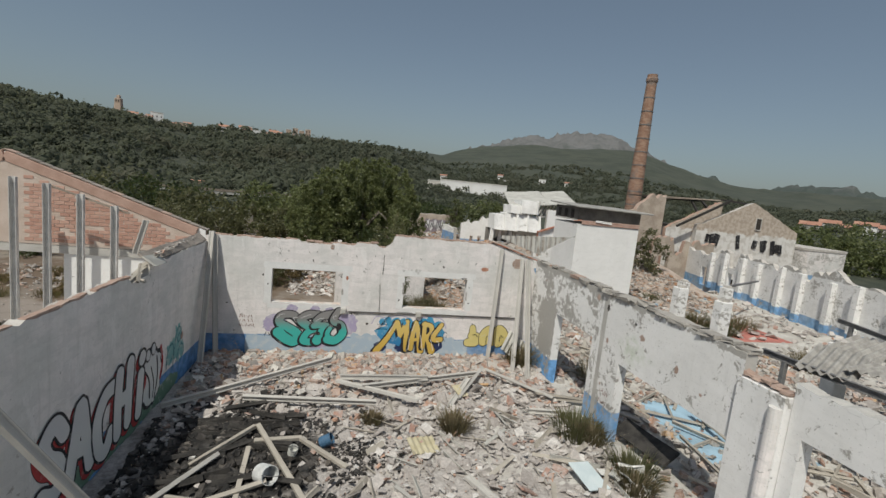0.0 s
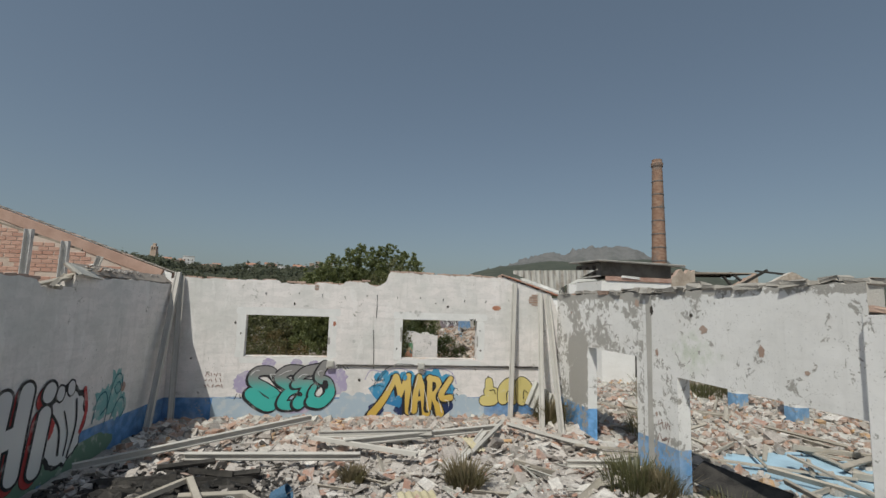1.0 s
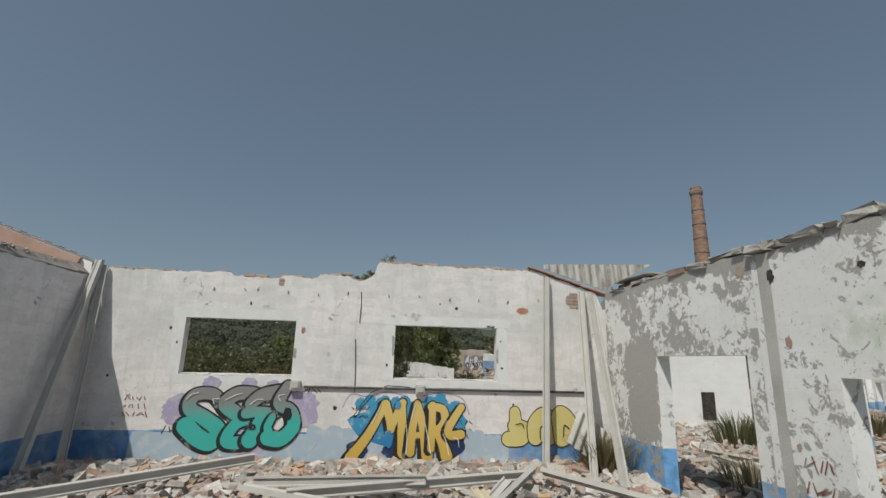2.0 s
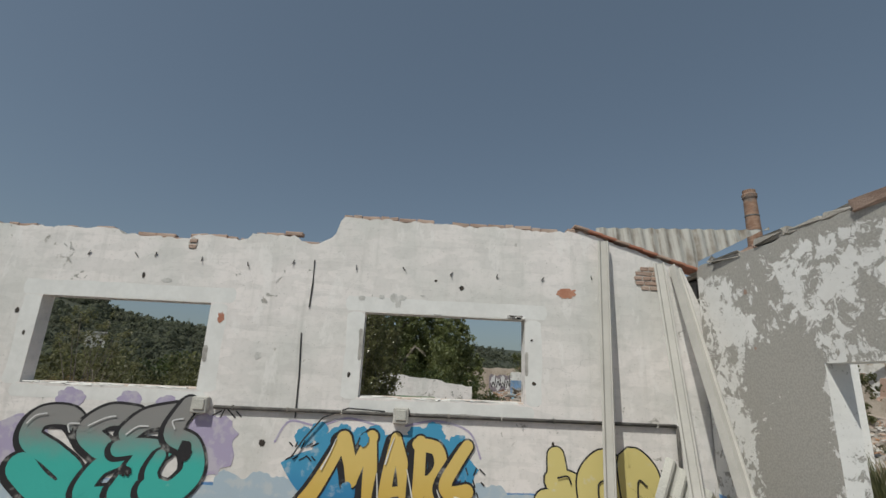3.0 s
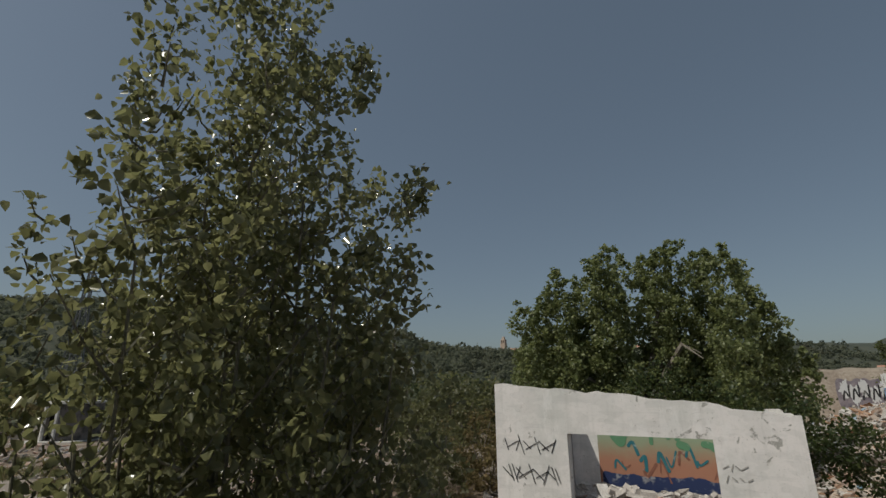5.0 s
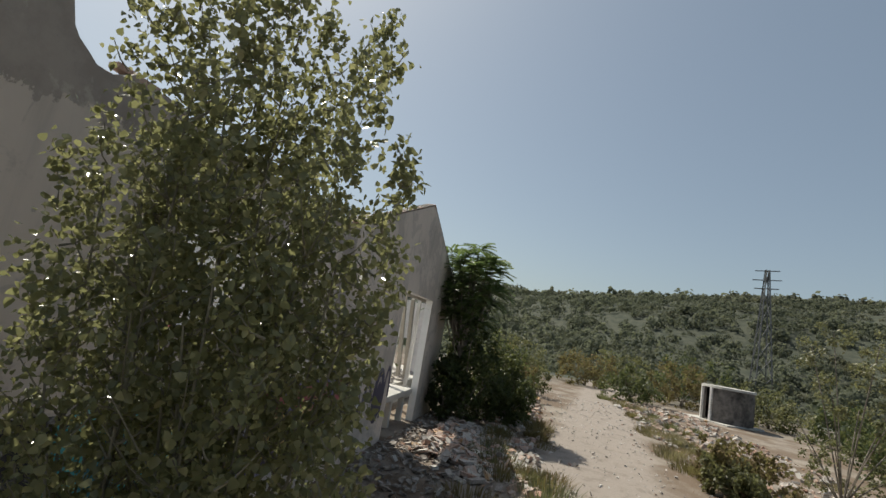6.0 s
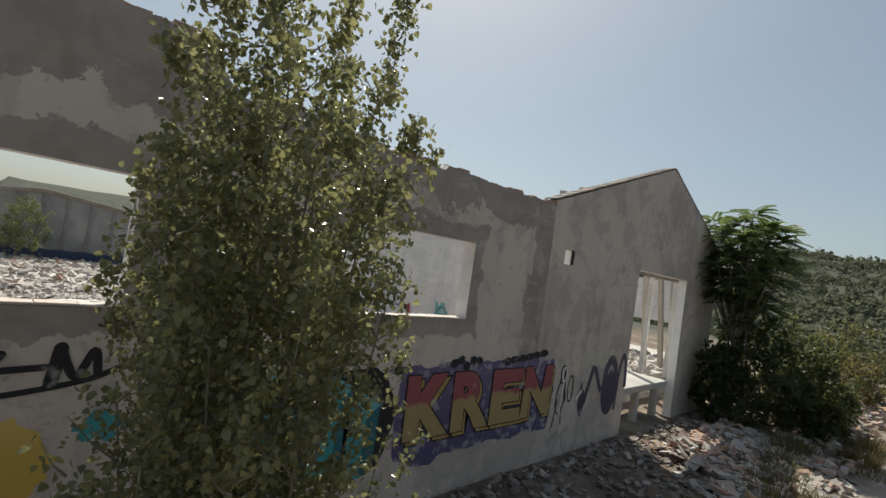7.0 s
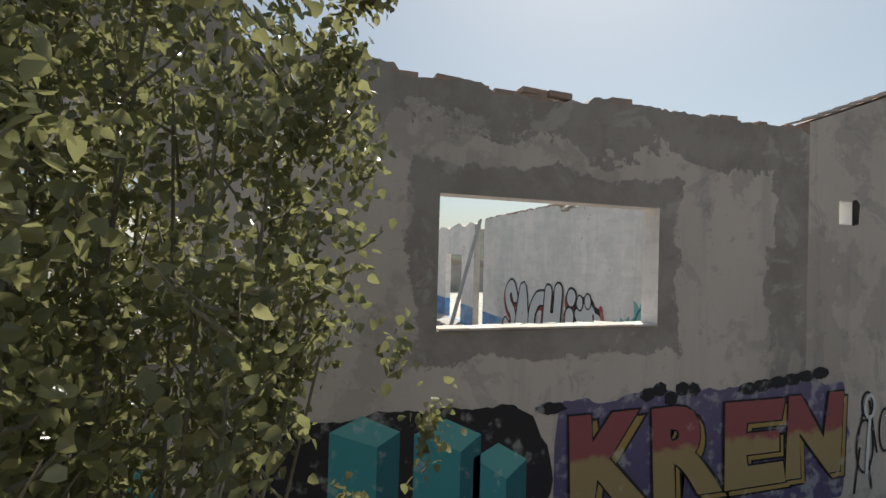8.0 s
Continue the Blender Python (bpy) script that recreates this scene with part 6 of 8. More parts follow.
store = plain_house("storehouse", "white storehouse with a dark upper band and flat roof", 9.55, 13.05, 6.85, 9.4, 0.2, 5.4, PLASTER_WHITE, CEMENT, 0.0, 0.04)
BOARDING = mottled("dark_boarding", (0.10, 0.09, 0.08), (0.19, 0.17, 0.15), 2)
bm = bmesh.new()
box(bm, (3.52, 2.57, 0.62), pose(0, 0.0, 5.75), bevel=0.01)
band = part("upper_band", bm, BOARDING, store)
bm = bmesh.new()
box(bm, (3.3, 0.07, 0.2), pose(0.1, -1.30, 5.32), bevel=0.012, jitter=0.01, rng=random.Random(3))
part("brick_course", bm, mottled("pink_brick", (0.40, 0.24, 0.19), (0.52, 0.36, 0.30), 4, fine=50), store)
bm = bmesh.new()
box(bm, (0.9, 0.03, 0.09), pose(-0.35, -1.35, 5.40, 0, 3, 0), bevel=0.01, jitter=0.02, rng=random.Random(9))
part("plaster_scrap", bm, PLASTER_WHITE, store)
bm = bmesh.new()
box(bm, (4.3, 3.2, 0.07), pose(0.1, -0.05, 6.12, 2, 1.0, 0), bevel=0.015, jitter=0.012, rng=random.Random(4))
part("roof_slab", bm, mottled("grey_roof_sheet", (0.26, 0.25, 0.235), (0.38, 0.365, 0.34), 2.0, fine=20), store)
# Dark slabs on the wall stand for shaded vents and doorway; nothing is cut.
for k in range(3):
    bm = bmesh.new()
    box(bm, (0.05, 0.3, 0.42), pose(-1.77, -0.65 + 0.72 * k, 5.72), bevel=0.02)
    part("vent", bm, HOLLOW_SHADE, band)
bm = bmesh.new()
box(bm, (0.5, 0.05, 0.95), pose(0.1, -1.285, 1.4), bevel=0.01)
part("doorway", bm, HOLLOW_SHADE, store)
bm = bmesh.new()
box(bm, (0.06, 2.5, 0.06), pose(-1.79, 0, 5.42), bevel=0.01)
part("sill_strip", bm, CEMENT, store)

# gabled mill with a broken roof
mill = thing("mill", "pale rendered mill with a broken gable roof", "building", (35.2, 22, 0.6))
bm = wall_mesh(-5.6, 5.7, 0.0, lambda u: 4.9 + max(0.0, 2.45 - abs(u - 0.2) * 0.45) + 0.12 * noise.noise(Vector((u * 2, 1, 1))), (), 0.4, 0.25, 31)
n = Nodes("mill_plaster")
wear = n.noise(0.8, 7, 0.65)
edge_height = n.math("ADD", n.axis(2), n.math("MULTIPLY", n.math("SUBTRACT", wear, 0.5), 2.4))
tan = n.mix(n.step(n.noise(3.0, 6), 0.4, 0.6), (0.40, 0.33, 0.27), (0.52, 0.45, 0.38))
pale = n.mix(n.step(n.noise(2.0, 6), 0.45, 0.6), (0.70, 0.68, 0.65), (0.56, 0.53, 0.49))
MILL = n.done(n.mix(n.step(edge_height, 4.3, 4.45), pale, tan), 0.9, wear, 0.03)
part("front", bm, [MILL, RENDER, MORTAR], mill)
# A shade-coloured slab stands for the dark gable opening; the wall is uncut.
bm = bmesh.new()
box(bm, (0.55, 0.06, 1.0), pose(0.98, -0.01, 5.4), bevel=0.01)
gable_window = part("window", bm, HOLLOW_SHADE, mill, "dark gable window")
for x, z, w, h in ((0.67, 5.4, 0.08, 1.16), (1.29, 5.4, 0.08, 1.16), (0.98, 5.94, 0.54, 0.08), (0.98, 4.86, 0.54, 0.08)):
    bm = bmesh.new()
    box(bm, (w, 0.1, h), pose(x, -0.03, z), bevel=0.01)
    part("window_frame", bm, MORTAR, gable_window)
bm = bmesh.new()
box(bm, (0.4, 13.7, 4.75), pose(5.46, 7.27, 2.37))
part("side_wall", bm, RENDER, mill)
bm = bmesh.new()
box(bm, (0.4, 13.7, 4.6), pose(-5.36, 7.27, 2.3))
part("side_wall", bm, RENDER, mill)
for a, b, w in (((-7.9, -0.25, 4.55), (-2.6, -0.25, 7.35), 0.2), ((-8.0, 2.0, 4.5), (-5.2, 2.0, 4.5), 0.22), ((-8.6, 3.0, 7.0), (-1.4, 3.0, 7.25), 0.16), ((-8.4, 4.5, 6.9), (-2.0, 4.5, 7.1), 0.16), ((-4.6, 1.0, 5.6), (-4.3, 3.0, 7.2), 0.16), ((-3.6, 1.0, 6.2), (-3.3, 3.0, 7.3), 0.16), ((-2.9, 0.6, 7.3), (1.2, 0.9, 7.15), 0.14)):
    m, length = span(a, b)
    bm = bmesh.new()
    box(bm, (length, 0.2, w), m, jitter=0.03, rng=random.Random(int(length * 10)))
    part("rafter", bm, CHARRED, mill)
bm = bmesh.new()
box(bm, (7.6, 4.5, 0.12), pose(-5.0, 4.6, 7.15, 0, -2, 0), jitter=0.06, rng=random.Random(2))
part("roof_remnant", bm, ROTTEN, mill, "dark rotten piece of roof")
BROWN_WALL = mottled("brown_earthen_render", (0.33, 0.27, 0.22), (0.50, 0.43, 0.36), 0.9, fine=9, depth=0.04)
bm = wall_mesh(-11.9, -8.3, 0.0, lambda u: 5.5 + 1.6 * smooth(u, -11.9, -9.4) + 0.35 * noise.fractal(Vector((u * 1.9, 4, 4)), 0.9, 2.1, 4), ((-10.6, -9.9, 1.6, 2.7),), 0.5, 0.18, 65, rough=0.05)
rear = part("rear_wall", bm, [BROWN_WALL, BROWN_WALL, BRICK_DUSTY], mill, "broken brown rear wall")
rear.location = (0, 1.2, 0)
bm = wall_mesh(-8.3, -2.7, 0.0, lambda u: 4.45 + 0.5 * (u + 8.1) + 0.15 * noise.fractal(Vector((u * 2.3, 1, 7)), 0.9, 2.1, 3), ((-7.2, -6.4, 1.2, 2.2),), 0.4, 0.18, 66, rough=0.04)
sloping = part("sloping_wall", bm, [MILL, BROWN_WALL, BRICK_DUSTY], mill, "pale wall under a fallen beam")
sloping.location = (0, 0.6, 0)
signs = thing("sign_strokes", "large black painted strokes across the mill front", "graffiti", (35.2, 21.95, 0.6))
for k, u in enumerate((-4.4, -3.9, -3.4, -1.0, 0.9, 1.9, 2.0, 3.0, 3.5, 3.9)):
    bm = bmesh.new()
    box(bm, (0.34 + 0.12 * (k % 3), 0.02, 0.7 + 0.18 * (k % 4)), pose(u, -0.02, 3.75 - 0.06 * k, 0, 9 * (-1) ** k, 0), bevel=0.008, jitter=0.05, rng=random.Random(k))
    part("bar", bm, BLACK, signs)
plain_house("annexe", "low worn annexe beside the mill", 41.4, 46, 21, 28, 0.3, 4.0, PLASTER_FAR, MORTAR, 0.05, 0.25)
place_wall("wall_yard", wall_mesh(19, 30, 0.0, broken(3.9, 33, (19, 22, -0.9), (22, 24, -1.4), (26, 27, -1.0), rough=0.7), ((24.5, 25.6, 0.9, 2.6),), 0.4, 0.2, 34), [BROWN_WALL, BROWN_WALL, BRICK_DUSTY], Matrix.Translation((0, 20, 0)), "broken brown yard wall with a gap")


# brick chimney
def chimney():
    g = thing("chimney", "tall tapering brick chimney with dark iron bands", "chimney", (30.02, 32.7, 0.2))
    n = Nodes("chimney_brick")
    band = n.noise(1.0, 5, 0.6, at=n.stretch(1.5, 1.5, 4.0))
    colour = n.mix(n.step(band, 0.38, 0.64), (0.25, 0.145, 0.10), (0.34, 0.225, 0.165))
    colour = n.mix(n.step(n.noise(0.8, 5), 0.5, 0.7), colour, (0.20, 0.16, 0.14))
    brick = n.done(colour, 0.9, n.noise(20, 4), 0.02)

    def ring_solid(levels, steps=24):
        bm = bmesh.new()
        rings = [[bm.verts.new((r * math.cos(2 * math.pi * k / steps), r * math.sin(2 * math.pi * k / steps), z)) for k in range(steps)] for z, r in levels]
        for a, b in zip(rings, rings[1:]):
            for k in range(steps):
                bm.faces.new((a[k], a[(k + 1) % steps], b[(k + 1) % steps], b[k]))
        bm.faces.new(rings[0][::-1])
        bm.faces.new(rings[-1])
        return bm

    h = 20.5
    radius = lambda z: 0.95 - 0.44 * z / h
    part("shaft", ring_solid([(0, 0.95), (h * 0.5, radius(h * 0.5)), (h - 0.9, radius(h - 0.9)), (h - 0.7, radius(h) + 0.1), (h - 0.4, radius(h) + 0.12), (h - 0.3, radius(h) + 0.02), (h, radius(h) + 0.03), (h, radius(h) - 0.15), (h - 2, radius(h) - 0.15)]), brick, g, smooth=False)
    for k in range(11):
        z = 3.5 + 1.45 * k
        part("band", ring_solid([(z, radius(z) + 0.005), (z, radius(z) + 0.035), (z + 0.1, radius(z) + 0.032), (z + 0.1, radius(z))]), STEEL, g)


chimney()

# hopper building: white slanted bays over dark supports, half fallen
hopper = thing("hopper_building", "white concrete hopper building, half collapsed", "building", (9.5, 19.8, 1.6))
HOPPER = plaster_white("hopper_plaster", 0.0, 0.585, dirt=0.6)


def leaning_bay(x, w, low, high, out, back, seed):
    """A closed concrete bay whose front leans back towards the top, with a thick rim on each side."""
    bm = bmesh.new()
    rng = random.Random(seed)
    shake = lambda: rng.uniform(-0.04, 0.04)
    ring_low = [bm.verts.new((x + dx, y + shake(), low + shake())) for dx, y in ((0.03, -out), (w - 0.03, -out), (w - 0.03, back), (0.03, back))]
    ring_high = [bm.verts.new((x + dx, y + shake(), high + shake())) for dx, y in ((0.03, 0.1), (w - 0.03, 0.1), (w - 0.03, back), (0.03, back))]
    for k in range(4):
        bm.faces.new((ring_low[k], ring_low[(k + 1) % 4], ring_high[(k + 1) % 4], ring_high[k]))
    bm.faces.new(ring_low[::-1])
    bm.faces.new(ring_high)
    bay = part("bay", bm, HOPPER, hopper)
    for dx in (0.0, w):
        m, length = span((x + dx, -out - 0.06, low), (x + dx, 0.04, high + 0.05))
        bm = bmesh.new()
        box(bm, (length, 0.13, 0.14), m, bevel=0.015, jitter=0.015, rng=rng)
        part("rib", bm, HOPPER, bay)
    return bay


for k, (x, w, low, high, out) in enumerate(((0.1, 0.85, 2.1, 3.25, 0.25), (1.0, 0.9, 2.1, 3.4, 0.3), (1.95, 0.85, 2.15, 3.45, 0.3), (2.85, 0.95, 2.1, 3.3, 0.25))):
    leaning_bay(x, w, low, high, out, 1.6, k)
for k, (x, w, low, high, out) in enumerate(((1.35, 0.8, 3.45, 4.05, 0.1), (2.2, 1.25, 3.5, 4.5, 0.15))):
    leaning_bay(x, w, low, high, out, 1.9, 10 + k)
for k in range(6):
    bm = bmesh.new()
    bmesh.ops.create_cone(bm, cap_ends=True, segments=10, radius1=0.16, radius2=0.38, depth=0.75, matrix=pose(0.5 + 0.72 * k, 0.75, 1.72, 8 * (k % 2), 6, 0))
    part("funnel", bm, CEMENT, hopper)
    bm = bmesh.new()
    box(bm, (0.24, 0.3, 2.1), pose(0.15 + 0.74 * k, 0.6, 1.0, 0, 4 * (-1) ** k, 0), bevel=0.02, jitter=0.04, rng=random.Random(k))
    part("support", bm, HOPPER, hopper)
bm = bmesh.new()
box(bm, (3.6, 0.35, 0.28), pose(3.6, 0.3, 2.0, 0, 1, 0), bevel=0.02, jitter=0.03)
part("floor_beam", bm, CEMENT, hopper)
# Added dark sheet: its colour stands for the shaded void under the bays.
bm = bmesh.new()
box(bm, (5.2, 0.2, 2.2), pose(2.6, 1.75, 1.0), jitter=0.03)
part("back_wall", bm, mottled("void_shade", (0.12, 0.115, 0.105), (0.24, 0.225, 0.21), 2.0), hopper)
roof_at = Matrix.Translation((4.6, 2.7, 4.75)) @ pose(0, 0, 0, 11, -6, -14)
for k in range(5):
    bm = bmesh.new()
    box(bm, (1.05, 5.4 - 0.5 * (k % 2), 0.05), roof_at @ pose(-2.1 + 1.07 * k, 0.1 * (k % 3), 0.02 * (k % 2)), jitter=0.02, rng=random.Random(k))
    part("roof_panel", bm, FIBRE, hopper)
for k in range(5):
    m, length = span((3.6 + 0.5 * k, 0.2 + 0.4 * k, 3.3), (3.9 + 0.55 * k, 0.5 + 0.5 * k, 4.55))
    bm = bmesh.new()
    box(bm, (length, 0.1, 0.1), m)
    part("truss_post", bm, CEMENT, hopper)
    m, length = span((3.6 + 0.5 * k, 0.2 + 0.4 * k, 3.3), (4.5 + 0.5 * k, 0.9 + 0.4 * k, 4.4))
    bm = bmesh.new()
    box(bm, (length, 0.08, 0.08), m)
    part("truss_brace", bm, CEMENT, hopper)
m, length = span((3.6, 0.1, 3.3), (6.2, 2.2, 3.45))
bm = bmesh.new()
box(bm, (length, 0.2, 0.14), m)
part("truss_beam", bm, CEMENT, hopper)

RUIN_PLASTER = plaster_white("ruin_plaster", 2.6, 0.585, (0.14, 0.26, 0.42), 0.4)
place_wall("wall_ruin_near", wall_mesh(10.1, 14.2, 0.0, broken(3.9, 39, rough=0.08), ((10.3, 10.6, 2.75, 3.05), (11.2, 11.5, 2.75, 3.05)), 0.3, 0.2, 39), [plaster_white("ruin_wall_plaster", 2.0, 0.55, (0.14, 0.26, 0.42), 0.4), PLASTER_FAR, MORTAR], Matrix.Translation((0, 13, 0)), "broken white wall stub with a blue base")
place_wall("wall_ruin_slope", wall_mesh(10.5, 14.2, 3.0, lambda u: 4.3 + 0.36 * (u - 10.5), (), 0.25, 0.2, 40, rough=0.01), [PLASTER_WHITE, PLASTER_WHITE, BRICK_RED], Matrix.Translation((0, 13.5, 0)), "white wall with a sloping red brick edge")
place_wall("wall_ruin_upper", wall_mesh(11.9, 14.6, 2.0, broken(5.75, 45, rough=0.1), (), 0.25, 0.2, 45), [PLASTER_WHITE, PLASTER_WHITE, MORTAR], Matrix.Translation((0, 15.5, 0)), "tall broken white wall behind the sloping one")
bm = bmesh.new()
m, length = span((10.4, 13.42, 4.3), (14.2, 13.42, 5.68))
box(bm, (length, 0.2, 0.09), m, bevel=0.01, jitter=0.01)
tagged(part("brick_edge", bm, BRICK_RED), "red brick strip along the sloping wall edge", "wall coping")
place_wall("wall_ruin_white", wall_mesh(7.45, 9.95, 0.0, broken(4.2, 37, (7.4, 7.9, -0.5), (7.9, 8.4, -0.2), (9.1, 9.5, 0.15), rough=0.32), ((8.25, 8.5, 2.2, 2.85), (8.9, 9.2, 2.2, 2.9), (9.5, 9.7, 2.2, 2.8)), 0.3, 0.14, 36), [RUIN_PLASTER, RUIN_PLASTER, MORTAR], Matrix.Translation((0, 21.5, 0)), "broken white wall with dark gaps")
BLUE_RUIN = plaster_white("blue_ruin_plaster", 3.0, 0.53, (0.14, 0.26, 0.44), 0.4)
place_wall("wall_ruin_blue", wall_mesh(0.0, 2.4, 0.0, broken(3.4, 46, rough=0.12), (), 0.25, 0.14, 46), [BLUE_RUIN, BLUE_RUIN, MORTAR], Matrix.Translation((7.1, 21.3, 0)) @ pose(0, 0, 0, 0, 0, 100), "wall stub painted blue to shoulder height")
place_wall("wall_ruin_long", wall_mesh(4.3, 8.7, 0.0, broken(3.85, 38, rough=0.06), (), 0.3, 0.25, 38), [BROWN_WALL, PLASTER_FAR, MORTAR], Matrix.Translation((0, 29, 0)), "long pale garden wall with graffiti")
g = mural("graffiti", "white and black bubble graffiti on the long wall")
LONG = Matrix(((1, 0, 0, 0), (0, 0, -1, 29), (0, 1, 0, 0), (0, 0, 0, 1)))
on_wall(LONG, [patch(5.9, 8.55, 2.1, 3.35, 160, 0.1)], 0.01, "dark_cloud", mottled("violet_grey_paint", (0.16, 0.14, 0.17), (0.30, 0.26, 0.28), 3), g)
on_wall(LONG, [blob(6.2 + 0.35 * k, 2.8 + 0.12 * (-1) ** k, 0.36, 0.75, 161 + k, 0.3) for k in range(7)], 0.02, "bubble", CHALK, g)
on_wall(LONG, [stroke([(6.1 + 0.35 * k, 2.5), (6.2 + 0.35 * k, 2.85 + 0.1 * (k % 2)), (6.32 + 0.35 * k, 2.6), (6.36 + 0.35 * k, 3.1)], 0.06) for k in range(7)], 0.03, "stroke", BLACK, g)

# small roofless ruin north of the wall
RUIN = [PLASTER_PLAIN, PLASTER_PLAIN, MORTAR]
place_wall("wall_shed_front", wall_mesh(-2.1, 2.42, -0.3, lambda u: 2.93 - 0.09 * u + 0.02 * noise.noise(Vector((u * 2.3, 0.4, 4.1))) - (0.06 if u > 1.55 else 0.0), ((-0.82, 1.31, 0.0, 2.31),), 0.22, 0.16, 41), RUIN, Matrix.Translation((0, 8.86, 0)), "roofless white shed front with a wide opening")
place_wall("wall_shed_side", wall_mesh(0.22, 4.2, -0.3, broken(2.6, 42, rough=0.08), (), 0.22, 0.2, 42), RUIN, Matrix.Translation((2.42, 8.86, 0)) @ pose(0, 0, 0, 0, 0, 90), "white shed side wall")
place_wall("wall_shed_west", wall_mesh(0.22, 4.2, -0.3, broken(2.9, 43, rough=0.1), (), 0.22, 0.2, 43), RUIN, Matrix.Translation((-1.88, 8.86, 0)) @ pose(0, 0, 0, 0, 0, 90), "white shed side wall in shade")
place_wall("wall_shed_back", wall_mesh(-1.86, 2.18, -0.3, broken(2.45, 44, rough=0.08), (), 0.22, 0.2, 44), RUIN, Matrix.Translation((0, 12.86, 0)), "white shed back wall with a painted mural")
g = mural("graffiti", "sunset-coloured mural with blue shapes")
BACK = Matrix(((1, 0, 0, 0), (0, 0, -1, 12.86), (0, 1, 0, 0), (0, 0, 0, 1)))
on_wall(BACK, [bar(0.3, 1.55, 3.1, 1.3)], 0.004, "sunset", RAINBOW, g)
on_wall(BACK, [patch(-1.2, 1.8, 0.85, 1.15, 170, 0.05)], 0.008, "blue_base", NAVY, g)
daub = random.Random(171)
for name, material, count, low, high, width in (("green_daub", paint("leaf_green_paint", (0.10, 0.24, 0.13), worn=0.6), 9, 1.75, 2.1, 0.13), ("teal_daub", DEEP_TEAL, 9, 1.25, 1.85, 0.06), ("brown_daub", BROWN, 6, 1.1, 1.5, 0.05)):
    shapes = []
    for k in range(count):
        u, v = -1.1 + 2.8 * (k + daub.uniform(0.1, 0.9)) / count, daub.uniform(low, high)
        shapes.append(stroke([(u, v), (u + daub.uniform(0.04, 0.16), v + daub.uniform(-0.2, 0.25)), (u + daub.uniform(0.1, 0.3), v + daub.uniform(-0.25, 0.15))], width * daub.uniform(0.6, 1.3)))
    on_wall(BACK, shapes, 0.010, name, material, g)
SHED = Matrix(((1, 0, 0, 0), (0, 0, -1, 8.86), (0, 1, 0, 0), (0, 0, 0, 1)))
scrawl(SHED, 1.42, 1.95, 0.3, 0.3, 2, WORN_GREY, 61, "faint dark scrawl on the shed")
scrawl(SHED, -1.9, 2.1, 0.9, 0.9, 2, BLACK, 62, "black scrawl on the shed")


# rubble field north of the hall
def north_level(x, y):
    rise = smooth(x, 2.0, 7.0) * (0.8 * smooth(y, 4.0, 10.0) + 1.2 * smooth(y, 9.0, 19.0) + 0.45 * math.exp(-(((y - 19.6) / 1.6) ** 2)))
    return land(x, y) + rise + 0.25 * noise.noise(Vector((x * 0.4, y * 0.4, 5.5))) * smooth(x, 1.5, 4.0)


def rubble_ground():
    verts, faces = [], []
    nx, ny = 46, 70
    for j in range(ny + 1):
        for i in range(nx + 1):
            x, y = 2.4 + 20.5 * i / nx, 3.0 + 31 * j / ny
            verts.append((x, y, north_level(x, y) - 0.04 - (0.3 if i == 0 or j == 0 else 0)))
    for j in range(ny):
        for i in range(nx):
            a = j * (nx + 1) + i
            faces.append((a, a + 1, a + nx + 2, a + nx + 1))
    tagged(raw("rubble_bed", verts, faces, mottled("brick_dust", (0.33, 0.25, 0.20), (0.47, 0.40, 0.34), 1.4, fine=14, depth=0.04), smooth=True), "reddish brick dust under the rubble field", "rubble", kind="stuff")


rubble_ground()
RUBBLE_ORANGE = ramp_material("orange_rubble", [(2, (0.36, 0.20, 0.11)), (1.6, (0.37, 0.25, 0.18)), (3, (0.34, 0.31, 0.275)), (1.6, (0.54, 0.52, 0.49)), (2.8, (0.20, 0.17, 0.145)), (0.25, (0.20, 0.32, 0.42))])
strew("rubble", 420, spread(3.2, 18, 6.0, 30), sizes(0.35, 1.25), 54, RUBBLE_ORANGE, "large slabs and boards lying in the rubble field", north_level, flat=(0.05, 0.14))
strew("rubble", 12000, spread(3.0, 22, 5.0, 33), sizes(0.05, 0.38), 51, RUBBLE_ORANGE, "orange brick and tile rubble in heaps", north_level, flat=(0.12, 0.5))
strew("rubble", 1800, spread(2.8, 10, 3.0, 14), sizes(0.06, 0.35), 52, RUBBLE_ORANGE, "brick and board rubble near the wall", north_level, flat=(0.1, 0.4))
strew("rubble", 500, spread(-1.6, 2.1, 9.2, 12.6), sizes(0.08, 0.4), 53, RUBBLE_PALE, "pale rubble inside the roofless shed", lambda x, y: land(x, y) + 0.25 + 0.5 * smooth(y, 9.5, 12.5), flat=(0.1, 0.4))

# ---- west side: the gabled store behind the side wall ----
posts = random.Random(61)
for x, y, top in ((-10.26, -0.9, 5.78), (-9.53, -0.9, 5.68), (-8.77, -0.9, 5.48), (-7.99, -0.9, 5.24), (-13.34, -0.9, 5.0), (-14.45, -0.6, 4.7)):
    g = thing("steel_post", "pale steel channel post standing free", "post", (x, y, FLOOR), "store posts")
    bm = bmesh.new()
    h = top - FLOOR
    box(bm, (0.14, 0.015, h), pose(0, 0, h / 2), bevel=0.002)
    for s in (-0.07, 0.07):
        box(bm, (0.015, 0.11, h), pose(s, -0.055, h / 2), bevel=0.002)
    part("channel", bm, mottled("grey_post", (0.46, 0.45, 0.44), (0.62, 0.61, 0.59), 3), g)
    bm = bmesh.new()
    box(bm, (0.2, 0.2, 0.02), pose(0, -0.03, 0.01))
    part("foot_plate", bm, STEEL, g)
